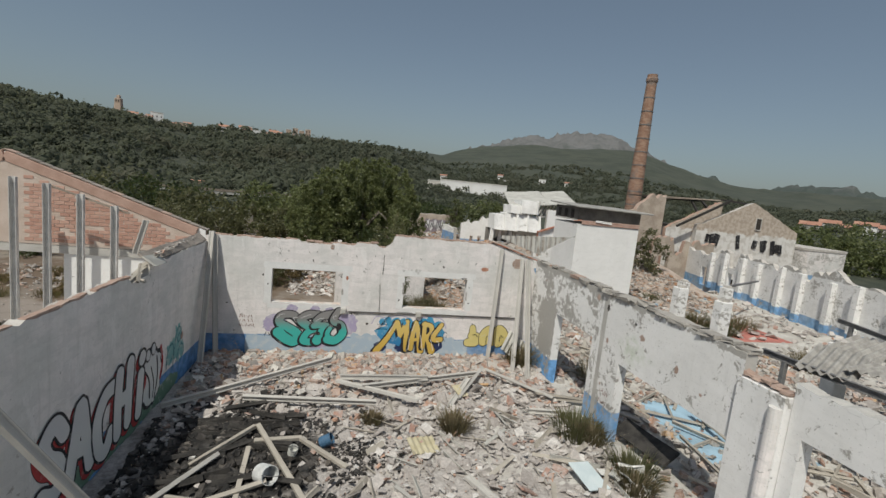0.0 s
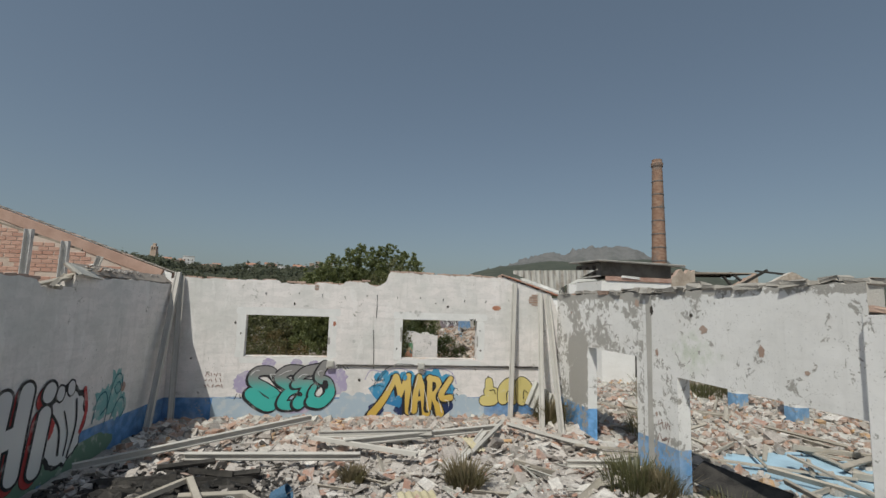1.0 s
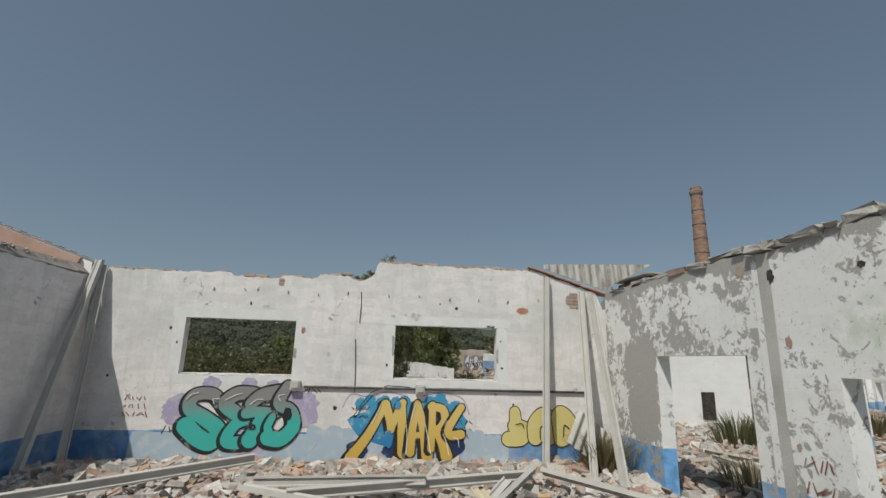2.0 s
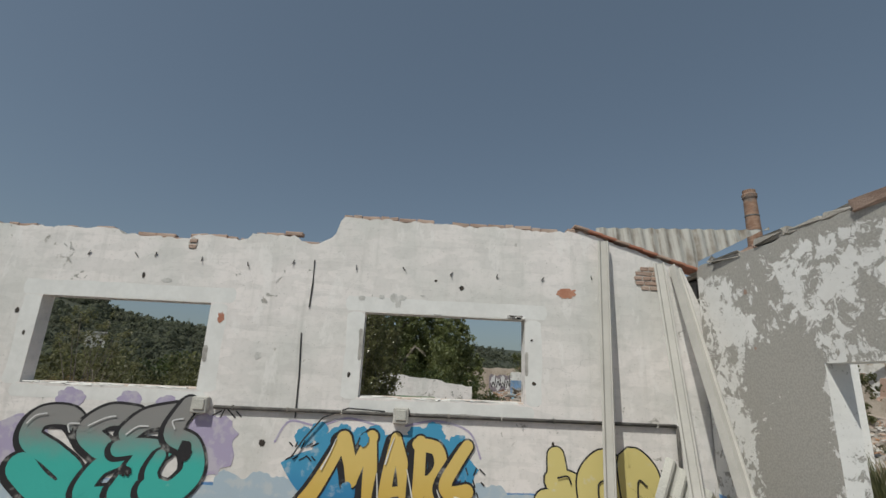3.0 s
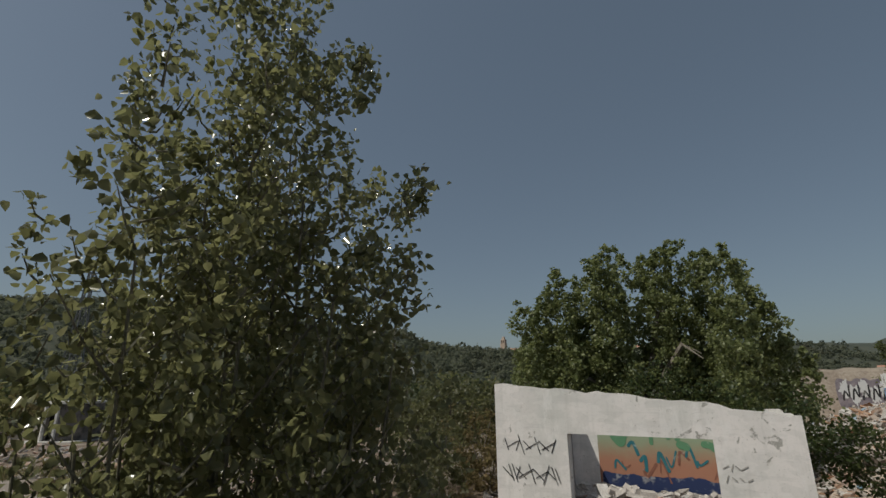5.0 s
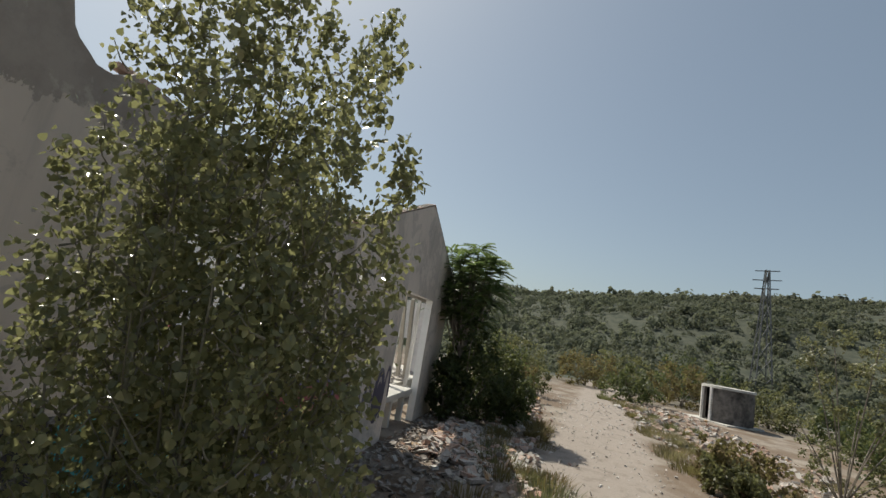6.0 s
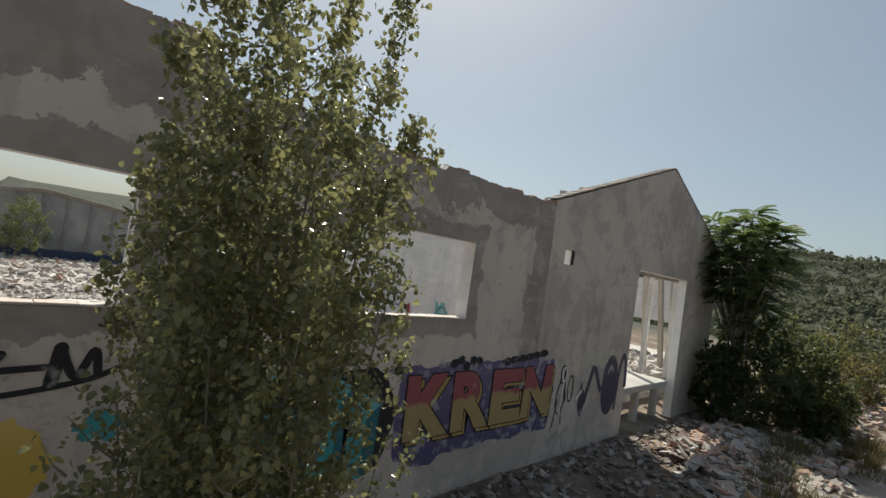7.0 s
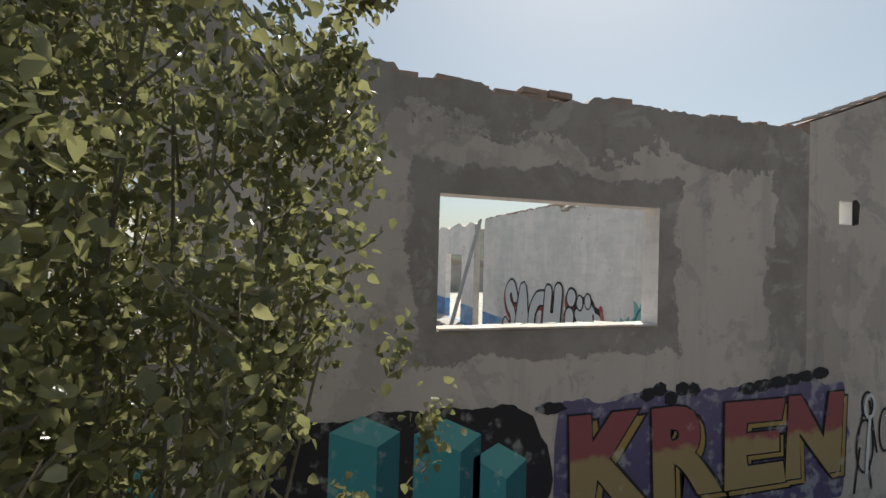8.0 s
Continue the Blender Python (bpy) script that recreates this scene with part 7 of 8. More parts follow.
joist((-7.5, -0.9, 4.0), (-7.25, -0.9, 4.92), 30, "broken joist end standing on the wall")
purlin = thing("purlin", "rusty purlin between the store posts", "purlin", (-8.8, -0.82, 5.3))
m, length = span((-0.75, 0, 0.33), (1.1, 0, -0.24))
bm = bmesh.new()
box(bm, (length, 0.05, 0.045), m)
part("bar", bm, ROTTEN, purlin)
# brick infill of the gable, inside
infill = thing("gable_brick", "pink brick infill of the gable, seen inside", "brickwork", (-10.5, -0.06, 3.95))
bm = wall_mesh(-4.65, 4.5, 0.0, lambda u: gable_top(u - 10.5) - 3.95 - 0.24, (), 0.06, 0.3, 62, rough=0.0)
part("brick_bed", bm, mottled("pink_mortar", (0.46, 0.37, 0.31), (0.56, 0.47, 0.41), 2.0, fine=30), infill)
BAT = bpy.data.meshes.new("brick")
bm = bmesh.new()
box(bm, (0.225, 0.02, 0.09), bevel=0.006)
bm.to_mesh(BAT)
bm.free()
BAT.materials.append(mottled("pink_brick_face", (0.38, 0.20, 0.15), (0.54, 0.36, 0.29), 2.5, fine=60, spread="object"))
rng = random.Random(66)
for r in range(20):
    for c in range(22):
        x, z = 0.1 + 0.24 * c + (0.12 if r % 2 else 0.0), 0.12 + 0.105 * r
        if x < 4.4 and z + 0.06 < gable_top(x + 0.12 - 10.5) - 3.95 - 0.27 and rng.random() < 0.9:
            ob = new("brick", BAT)
            ob.parent = infill
            ob.location = (x + rng.gauss(0, 0.004), -0.003 + rng.gauss(0, 0.002), z)
for side in (-1, 1):
    m, length = span((-0.45, 0.025, 2.315), (-0.45 + side * (4.72 if side > 0 else 4.2), 0.025, 2.315 - 0.356 * (4.72 if side > 0 else 4.2)))
    bm = bmesh.new()
    box(bm, (length, 0.09, 0.26), m, bevel=0.008)
    part("sloping_band", bm, mottled("pink_render", (0.36, 0.23, 0.18), (0.46, 0.31, 0.25), 2.0), infill)
verge = thing("verge", "clay tile verge along the sloping gable top", "verge", (-10.95, 0.1, 6.4))
for side in (-1, 1):
    for k in range(20 if side > 0 else 17):
        a, b = Vector((side * 0.25 * k, 0, -0.356 * 0.25 * k + 0.03)), Vector((side * (0.25 * k + 0.26), 0, -0.356 * (0.25 * k + 0.26) + 0.045))
        m, length = span(a, b)
        bm = bmesh.new()
        box(bm, (length, 0.235, 0.025), m, bevel=0.006)
        part("tile", bm, LEDGE if k % 5 else BRICK_DUSTY, verge)
bm = wall_mesh(-15.2, -6.75, 3.72, lambda u: 3.93, (), 0.05, 0.5, 63, rough=0.0)
lintel = part("ring_beam", bm, CEMENT)
lintel.location = (0, -0.055, 0)
tagged(lintel, "pale concrete ring beam below the brick gable", "beam")
dock = thing("loading_dock", "white concrete dock slab on short legs", "dock", (-11.15, -0.45, 0.1))
bm = bmesh.new()
box(bm, (2.9, 1.05, 0.16), pose(0, 0, 0.92), bevel=0.015)
part("slab", bm, CEMENT, dock)
for x in (-1.2, 0, 1.2):
    bm = bmesh.new()
    box(bm, (0.16, 0.16, 0.86), pose(x, 0.3, 0.42), bevel=0.01)
    part("leg", bm, CEMENT, dock)
for foot, head in ((-14.9, -14.22), (-16.35, -15.42), (-17.35, -16.6), (-12.9, -12.75)):
    g = thing("door_post", "grey timber post leaning behind the loading door", "post", (foot, -1.5, FLOOR), "store timbers")
    m, length = span((0, 0, 0), (head - foot, 0.0, 3.1))
    bm = bmesh.new()
    box(bm, (length, 0.15, 0.15), m, bevel=0.012)
    part("shaft", bm, BEAM_PALE, g)
place_wall("wall_store_west", wall_mesh(-16, -1.2, 0.0, broken(4.0, 52, rough=0.05), ((-14, -8.5, FLOOR, 2.3), (-8.0, -2.0, FLOOR, 2.3)), 0.25, 0.3, 52), [PLASTER_PLAIN, PLASTER_PLAIN, MORTAR], Matrix.Translation((-19.5, 0, 0)) @ pose(0, 0, 0, 0, 0, 90), "grey-white store wall with low wide openings")
strew("rubble", 2200, spread(-19.0, -6.3, -9, -1.2), sizes(0.06, 0.35), 64, RUBBLE_PALE, "pale rubble on the store floor", lambda x, y: FLOOR + 0.05, flat=(0.1, 0.4))
hole = thing("wall_hole", "flat dark edge beside the square hole through the gable", "wall damage", (-6.46, 0.212, 3.73))
on_wall(Matrix(((-1, 0, 0, 0), (0, 0, 1, 0), (0, 1, 0, 0), (0, 0, 0, 1))), [([(0.2, -0.14), (0.3, -0.12), (0.32, 0.1), (0.26, 0.15), (0.2, 0.13)], [(0, 1, 2, 3, 4)])], 0.003, "edge", HOLLOW_SHADE, hole)


# ribs and roof edge of the end wall to the south
g = mural("paint_band", "dark blue painted band along the foot of the end wall")
on_wall(Matrix(((-1, 0, 0, 0), (0, 0, 1, -24.95), (0, 1, 0, 0), (0, 0, 0, 1))), [patch(-9.0, 8.0, 0.87, 1.32, 66, 0.03, 0.2)], 0.004, "band", paint("dark_blue_band", (0.03, 0.05, 0.10), (0.05, 0.07, 0.13), 0.9, 1.4, 0.6), g)
for k in range(14):
    bm = bmesh.new()
    x = -7.0 + 0.95 * k
    h = max(2.9, 4.05 - 0.13 * abs(x + 1.3)) - FLOOR - 0.5
    box(bm, (0.13, 0.12, h), pose(0, 0, h / 2), bevel=0.01)
    tagged(part("rib", bm, mottled("grey_rib", (0.20, 0.19, 0.18), (0.30, 0.29, 0.27), 3)), "dark upright rib on the end wall", "rib", "end wall ribs").location = (x, -24.89, FLOOR + 0.5)
for a, b, name in (((-14.0, 2.4), (-1.3, 4.08), "eaves"), ((-1.3, 4.08), (9.0, 2.75), "eaves")):
    m, length = span((a[0], -25.05, a[1]), (b[0], -25.05, b[1]))
    bm = bmesh.new()
    box(bm, (length, 0.5, 0.2), m, bevel=0.02)
    tagged(part("eaves", bm, ROTTEN), "dark weathered roof edge of the end wall", "eaves", "roof edges")


# ---- plants ----
def leaf_material(name, dark, light, warm, gloss=0.45, glow=(0.27, 0.28, 0.11)):
    n = Nodes(name)
    ramp = n.add("ShaderNodeValToRGB")
    ramp.color_ramp.elements[0].color, ramp.color_ramp.elements[1].color = (*dark, 1), (*warm, 1)
    ramp.color_ramp.elements.new(0.75).color = (*light, 1)
    n.link(n.island(), ramp.inputs[0])
    n.link(ramp.outputs[0], n.shader.inputs["Base Color"])
    n.shader.inputs["Roughness"].default_value = gloss
    through_leaf = n.add("ShaderNodeBsdfTranslucent")
    n.link(n.mix(0.5, ramp.outputs[0], glow), through_leaf.inputs["Color"])
    mixed = n.add("ShaderNodeMixShader")
    mixed.inputs[0].default_value = 0.5
    n.tree.links.new(n.shader.outputs[0], mixed.inputs[1])
    n.tree.links.new(through_leaf.outputs[0], mixed.inputs[2])
    n.tree.links.new(mixed.outputs[0], n.tree.nodes["Material Output"].inputs["Surface"])
    return n.material


POPLAR_LEAF = leaf_material("poplar_leaf", (0.115, 0.122, 0.062), (0.212, 0.216, 0.106), (0.35, 0.335, 0.18), 0.20, (0.335, 0.335, 0.145))
TREE_LEAF = leaf_material("tree_leaf", (0.085, 0.108, 0.042), (0.165, 0.19, 0.076), (0.25, 0.26, 0.12))
CROWN_LEAF = leaf_material("sunny_crown_leaf", (0.11, 0.136, 0.054), (0.20, 0.226, 0.096), (0.29, 0.31, 0.145), 0.45, (0.30, 0.325, 0.12))
SAPLING_LEAF = leaf_material("sapling_leaf", (0.13, 0.135, 0.07), (0.21, 0.205, 0.11), (0.29, 0.27, 0.16))
HEAVEN_LEAF = leaf_material("heaven_leaf", (0.06, 0.09, 0.035), (0.11, 0.15, 0.055), (0.17, 0.20, 0.08), 0.35, (0.22, 0.30, 0.10))
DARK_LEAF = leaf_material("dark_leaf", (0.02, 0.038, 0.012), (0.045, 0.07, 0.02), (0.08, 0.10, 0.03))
OLIVE_LEAF = leaf_material("olive_leaf", (0.07, 0.075, 0.035), (0.13, 0.13, 0.065), (0.20, 0.19, 0.10))
STRAW = leaf_material("straw", (0.15, 0.12, 0.075), (0.24, 0.19, 0.12), (0.34, 0.28, 0.19), 0.8)
REED = leaf_material("rust_scrub", (0.11, 0.075, 0.035), (0.18, 0.13, 0.06), (0.26, 0.18, 0.09), 0.8)
BARK = mottled("bark", (0.12, 0.10, 0.08), (0.26, 0.23, 0.19), 5, fine=40)
GREEN_STEM = mottled("pale_bark", (0.13, 0.12, 0.085), (0.22, 0.205, 0.15), 5, fine=40)


def leaves(points, size, seed, droop=0.5, shape=0.8, broad=False):
    """Vertices and faces of folded leaves at points (x, y, z), as arrays; broad leaves have a rounded base and a drawn-out tip."""
    rng = np.random.default_rng(seed)
    points = np.asarray(points, float)
    count = len(points)
    s = size * rng.uniform(0.6, 1.25, (count, 1))
    way = rng.normal(0, 1, (count, 3))
    way[:, 2] -= droop * 1.4
    way /= np.linalg.norm(way, axis=1, keepdims=True)
    side = np.cross(way, rng.normal(0, 1, (count, 3)))
    side /= np.linalg.norm(side, axis=1, keepdims=True)
    up = np.cross(side, way)
    fold = 0.16
    if broad:
        low, high = 0.16 * way + fold * 0.8 * up, 0.55 * way + fold * 0.7 * up
        corners = [points, points + s * (low + 0.40 * side), points + s * (high + 0.34 * side), points + s * way, points + s * (high - 0.34 * side), points + s * (low - 0.40 * side)]
        verts = np.stack(corners, 1).reshape(-1, 3)
        start = 6 * np.arange(count)[:, None]
        return verts, np.concatenate([start + t for t in ([0, 1, 2], [0, 2, 3], [0, 3, 4], [0, 4, 5])])
    corners = [points, points + s * (0.38 * way + shape * 0.5 * side + fold * up), points + s * way, points + s * (0.38 * way - shape * 0.5 * side + fold * up)]
    verts = np.stack(corners, 1).reshape(-1, 3)
    start = 4 * np.arange(count)[:, None]
    faces = np.concatenate([start + [0, 1, 2], start + [0, 2, 3]])
    return verts, faces


def quick(name, verts, faces, material, parent=None):
    """A mesh from arrays of triangles."""
    data = bpy.data.meshes.new(name)
    data.vertices.add(len(verts))
    data.vertices.foreach_set("co", np.asarray(verts, np.float32).ravel())
    data.loops.add(len(faces) * 3)
    data.loops.foreach_set("vertex_index", np.asarray(faces, np.int32).ravel())
    data.polygons.add(len(faces))
    data.polygons.foreach_set("loop_start", np.arange(0, len(faces) * 3, 3, dtype=np.int32))
    data.polygons.foreach_set("loop_total", np.full(len(faces), 3, np.int32))
    data.update(calc_edges=True)
    data.validate()
    data.materials.append(material)
    ob = new(name, data)
    if parent:
        ob.parent = parent
    return ob


def limb(bm, points, r0, r1, sides=7):
    rings = []
    for k, p in enumerate(points):
        a, b = Vector(points[max(0, k - 1)]), Vector(points[min(len(points) - 1, k + 1)])
        turn = (b - a).to_track_quat("Z", "Y").to_matrix()
        r = r0 + (r1 - r0) * k / (len(points) - 1)
        rings.append([bm.verts.new(Vector(p) + turn @ Vector((r * math.cos(t), r * math.sin(t), 0))) for t in np.linspace(0, 2 * math.pi, sides + 1)[:-1]])
    for r, s in zip(rings, rings[1:]):
        for k in range(sides):
            bm.faces.new((r[k], r[(k + 1) % sides], s[(k + 1) % sides], s[k]))


def stem_path(base, tip, bend, seed, count=8):
    rng = random.Random(seed)
    way = Vector(tip) - Vector(base)
    off = Vector((rng.uniform(-1, 1), rng.uniform(-1, 1), 0)) * bend
    return [Vector(base) + way * (k / count) + off * math.sin(math.pi * k / count) for k in range(count + 1)]


def poplar():
    """A clump of upright young poplar stems, leafy from the ground."""
    g = thing("poplar", "young multi-stemmed poplar with glossy green leaves", "tree", (-0.27, 1.95, 0.15))
    rng = random.Random(71)
    tips = [(0.0, 0.1, 5.25), (0.28, 0.32, 4.75), (-0.35, 0.2, 4.9), (0.45, -0.2, 4.35), (-0.6, -0.15, 4.45), (-0.1, -0.42, 4.7), (0.1, 0.6, 4.3), (-0.75, 0.25, 3.95), (0.68, 0.15, 3.7), (-0.9, 0.0, 3.5), (-0.8, 0.1, 4.3), (-0.66, 0.35, 4.65), (0.5, 0.62, 3.4), (-0.55, 0.68, 3.7), (0.15, -0.62, 3.9), (-0.5, -0.6, 3.6), (0.85, 0.45, 2.2), (0.9, -0.25, 2.9), (0.95, 0.2, 3.3), (0.75, 0.4, 4.0), (0.62, 0.75, 2.9), (1.05, 0.6, 2.6), (-0.3, 0.95, 3.2), (0.3, 1.0, 2.6), (1.15, 0.1, 1.8), (0.35, 0.05, 5.0), (0.5, 0.3, 4.5), (0.2, -0.25, 4.8), (-0.2, 0.35, 4.6), (0.1, -0.72, 3.6), (-0.35, -0.7, 2.9), (0.4, -0.7, 2.6), (0.6, -0.45, 3.4), (0.1, 1.05, 3.7), (-0.88, 0.2, 4.0), (-0.98, 0.2, 2.75), (-1.15, 0.05, 2.5), (-1.0, -0.1, 2.25), (-1.4, 0.15, 1.8), (-1.6, 0.05, 1.35), (0.1, 0.85, 4.15), (0.35, 0.8, 4.0), (-0.15, 1.15, 3.5), (0.2, 1.25, 3.0), (-0.5, 0.55, 4.85), (0.15, 0.35, 5.45), (-0.15, -0.15, 5.2), (0.3, -0.1, 5.15), (0.25, -0.5, 4.4), (-0.3, 0.8, 2.5), (-0.15, 0.95, 2.1), (-0.4, 0.7, 1.7), (0.1, 0.95, 1.8), (-0.42, 0.9, 1.6), (-0.2, 0.95, 1.9)]
    spots = []
    for k, tip in enumerate(tips):
        tip = (min(tip[0], 0.64) if tip[2] > 2.3 else tip[0], min(tip[1], 0.95) - (0.14 if tip[2] > 4.0 else 0.0), tip[2])
        base = (tip[0] * 0.25 + rng.uniform(-0.1, 0.1), tip[1] * 0.25 + rng.uniform(-0.1, 0.1), 0)
        path = stem_path(base, tip, 0.18, k)
        bm = bmesh.new()
        limb(bm, path[:7], 0.02 if k < 8 else 0.012, 0.005)
        height = tip[2]
        leaning, shoot = tip[0] < -0.7 and height > 3, tip[0] < -0.95 and height < 3
        for j in range(int(height * (8 if shoot else 11 if leaning else 15))):
            t = rng.uniform(0.5 if leaning else 0.06, 1.0)
            at = path[0].lerp(path[-1], t) + (path[min(8, int(t * 8))] - path[0].lerp(path[-1], int(t * 8) / 8))
            reach = (0.40 if t < 0.5 else 0.33) * (1 - max(0, t - 0.42) / 0.72) * min(1.0, 0.5 + 1.2 * t) * rng.uniform(0.5, 1.2) * (0.5 if shoot else 1.0)
            a = rng.uniform(0, 6.283)
            end = at + Vector((math.cos(a) * reach, math.sin(a) * reach, reach * rng.uniform(0.4, 1.5)))
            if not shoot and end.x < -0.45 - 0.55 * smooth(end.z, 1.9, 3.3):
                continue
            if j % 2:
                limb(bm, [at, (at + end) / 2 + Vector((0, 0, -0.02)), end], 0.006, 0.002, 4)
            for _ in range(15 if t > 0.75 else 17):
                spots.append(at.lerp(end, rng.uniform(0.15, 1.08)) + Vector([rng.gauss(0, 0.034) for _ in range(3)]))
        part("stem", bm, GREEN_STEM, g)
    verts, faces = leaves([tuple(p) for p in spots], 0.041, 72, 0.5, 0.95, True)
    quick("crown", verts, faces, POPLAR_LEAF, g)


poplar()


def tree(name, label, place, trunk, lobes, count, size, seed, material, flat=1.0, slim=1.0):
    """A tree: trunk, limbs to each lobe, and a crown of leaf sprays on the lobes' shells. lobes: (x, y, z, radius)."""
    g = thing(name, label, "tree", place)
    rng = np.random.default_rng(seed)
    bm = bmesh.new()
    limb(bm, [Vector((0, 0, -0.2)), Vector((0.05, 0.02, trunk * 0.5)), Vector((0, 0.05, trunk))], (size * 0.9 + 0.06 * trunk) * slim, (0.05 * trunk + 0.03) * slim, 9)
    part("trunk", bm, BARK, g)
    bm = bmesh.new()
    for x, y, z, r in lobes[:: 1 + len(lobes) // 24]:
        if slim < 1.0 and bm.verts:
            part("limb", bm, BARK, g)
            bm = bmesh.new()
        limb(bm, [Vector((0, 0, trunk * 0.75)), Vector((x * 0.5, y * 0.5, (z + trunk) / 2)), Vector((x, y, z + r * 0.3)) * (0.7 if len(lobes) > 40 else 1.0)], (0.035 * trunk + 0.02) * slim, 0.01, 5)
    part("limb", bm, BARK, g)
    spots = []
    total = sum(r**2 for *_, r in lobes)
    for x, y, z, r in lobes:
        k = int(count * r**2 / total)
        sprays = max(6, k // 26)
        d = rng.normal(0, 1, (sprays, 3))
        d /= np.linalg.norm(d, axis=1, keepdims=True)
        centre = np.array([x, y, z]) + d * r * rng.uniform(0.55, 1.08, (sprays, 1)) * [1, 1, flat]
        spots.append((centre[:, None] + rng.normal(0, 1, (sprays, 26, 3)) * r * 0.13).reshape(-1, 3))
    verts, faces = leaves(np.concatenate(spots), size, seed + 1, 0.25)
    quick("crown", verts, faces, material, g)
    return g


def lobes_round(w, h, low, count, seed, r=0.34):
    rng = random.Random(seed)
    out = []
    for k in range(count):
        t = (k + 0.5) / count
        z = low + (h - low) * t
        reach = w / 2 * math.sqrt(max(0.06, 1 - ((t - 0.42) / 0.62) ** 2)) * 0.72
        a = 2.4 * k + rng.uniform(-0.4, 0.4)
        out.append((math.cos(a) * reach, math.sin(a) * reach, z, w * r * rng.uniform(0.65, 1.0)))
    return out


def spires(tops, low, seed, deep=1.5):
    """Lobes stacked into upright plumes: tops are (x, height) from the trunk, at uneven depths."""
    rng = random.Random(seed)
    out = []
    for x, top in tops:
        y = rng.uniform(-deep, deep)
        r = rng.uniform(0.55, 0.72)
        z = top - 0.28
        k = 0
        while z > low:
            size = min(1.0, 0.42 + 0.2 * k)
            out.append((x * (0.8 + 0.2 * z / top) + rng.gauss(0, 0.12), y + rng.gauss(0, 0.15), z, r * size))
            z -= r * size * 0.95
            k += 1
    return out


PLUMES = [(-4.7, 4.1), (-4.4, 4.9), (-4.05, 5.5), (-3.6, 6.0), (-3.2, 6.4), (-2.7, 6.8), (-2.2, 6.95), (-1.7, 7.2), (-1.2, 7.5), (-0.7, 7.75), (-0.35, 7.75), (0.1, 7.85), (0.5, 7.6), (0.95, 7.9), (1.45, 8.05), (1.9, 7.75), (2.4, 7.65), (2.9, 7.4), (3.35, 7.1), (3.75, 6.4), (4.05, 5.9), (4.3, 4.7), (4.65, 4.1), (-3.0, 5.2), (-1.9, 5.8), (-0.6, 6.6), (0.8, 6.7), (2.0, 6.2), (3.0, 5.6)]
tree("broad_tree", "large dense broadleaf tree with upright plumes beyond the wall", (-0.8, 18.6, 0.1), 3.2, spires(PLUMES, 1.15, 5, 2.0), 88000, 0.125, 81, CROWN_LEAF)
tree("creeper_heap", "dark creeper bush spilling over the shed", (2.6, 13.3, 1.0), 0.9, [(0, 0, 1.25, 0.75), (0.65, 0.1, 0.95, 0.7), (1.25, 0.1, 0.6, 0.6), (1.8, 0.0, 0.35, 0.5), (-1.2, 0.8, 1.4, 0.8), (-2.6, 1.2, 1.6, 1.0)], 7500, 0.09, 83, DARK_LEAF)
tree("broad_tree", "slender sparse tree by the long wall", (7.7, 25.2, 1.8), 2.0, spires([(0.1, 4.0), (-0.45, 3.0), (0.5, 3.2), (0.15, 3.4), (-0.2, 2.4), (0.7, 2.3)], 1.0, 3, 0.5), 3200, 0.1, 84, TREE_LEAF)
tree("broad_tree", "small tree beside the chimney yard", (20.5, 15.8, 0.8), 1.2, lobes_round(2.6, 3.6, 0.6, 8, 4, 0.3), 3500, 0.13, 85, OLIVE_LEAF)
for k, (x, y, w, h) in enumerate(((66, 40, 12, 4.2), (74, 31, 12, 4), (58, 52, 10, 4.4), (84, 45, 14, 4.6), (94, 34, 14, 4.4))):
    tree("broad_tree", "dark green tree line beyond the mill", (x, y, 0.2), h * 0.3, lobes_round(w, h, 1.0, 12, 10 + k, 0.26), 5000, 0.42, 100 + k, TREE_LEAF)
for k, (x, y, h) in enumerate(((68, 62, 8), (71, 61, 7), (65, 64, 6.5))):
    tree("cypress", "tall dark conifer beyond the mill", (x, y, 0.2), h * 0.2, [(0, 0, h * (0.15 + 0.1 * j), h * 0.16 * (1 - 0.085 * j)) for j in range(9)], 3500, 0.4, 110 + k, DARK_LEAF)
for k, (x, y, w, h) in enumerate(((-9, 40, 8, 3.2), (-14, 33, 8, 2.4), (-22, 44, 10, 2.2), (-6, 56, 9, 2.6), (3, 60, 9, 3.4), (13, 66, 9, 2.6), (22, 60, 9, 3.2), (-27, 36, 9, 3), (8, 48, 7, 2.2))):
    tree("scrub_tree", "low green tree on the valley edge", (x, y, land(x, y)), h * 0.25, lobes_round(w, h, 0.8, 10, 30 + k, 0.27), 4200, 0.34, 130 + k, (TREE_LEAF, OLIVE_LEAF, DARK_LEAF)[k % 3])
for k, (x, y, w, h) in enumerate(((-12, 26, 5, 2.0), (-7.0, 27, 4, 2.3), (-16, 28, 5, 1.6))):
    tree("scrub_bush", "olive thicket in the valley", (x, y, land(x, y)), 0.6, lobes_round(w, h, 0.4, 9, 50 + k, 0.3), 4500, 0.2, 150 + k, OLIVE_LEAF)


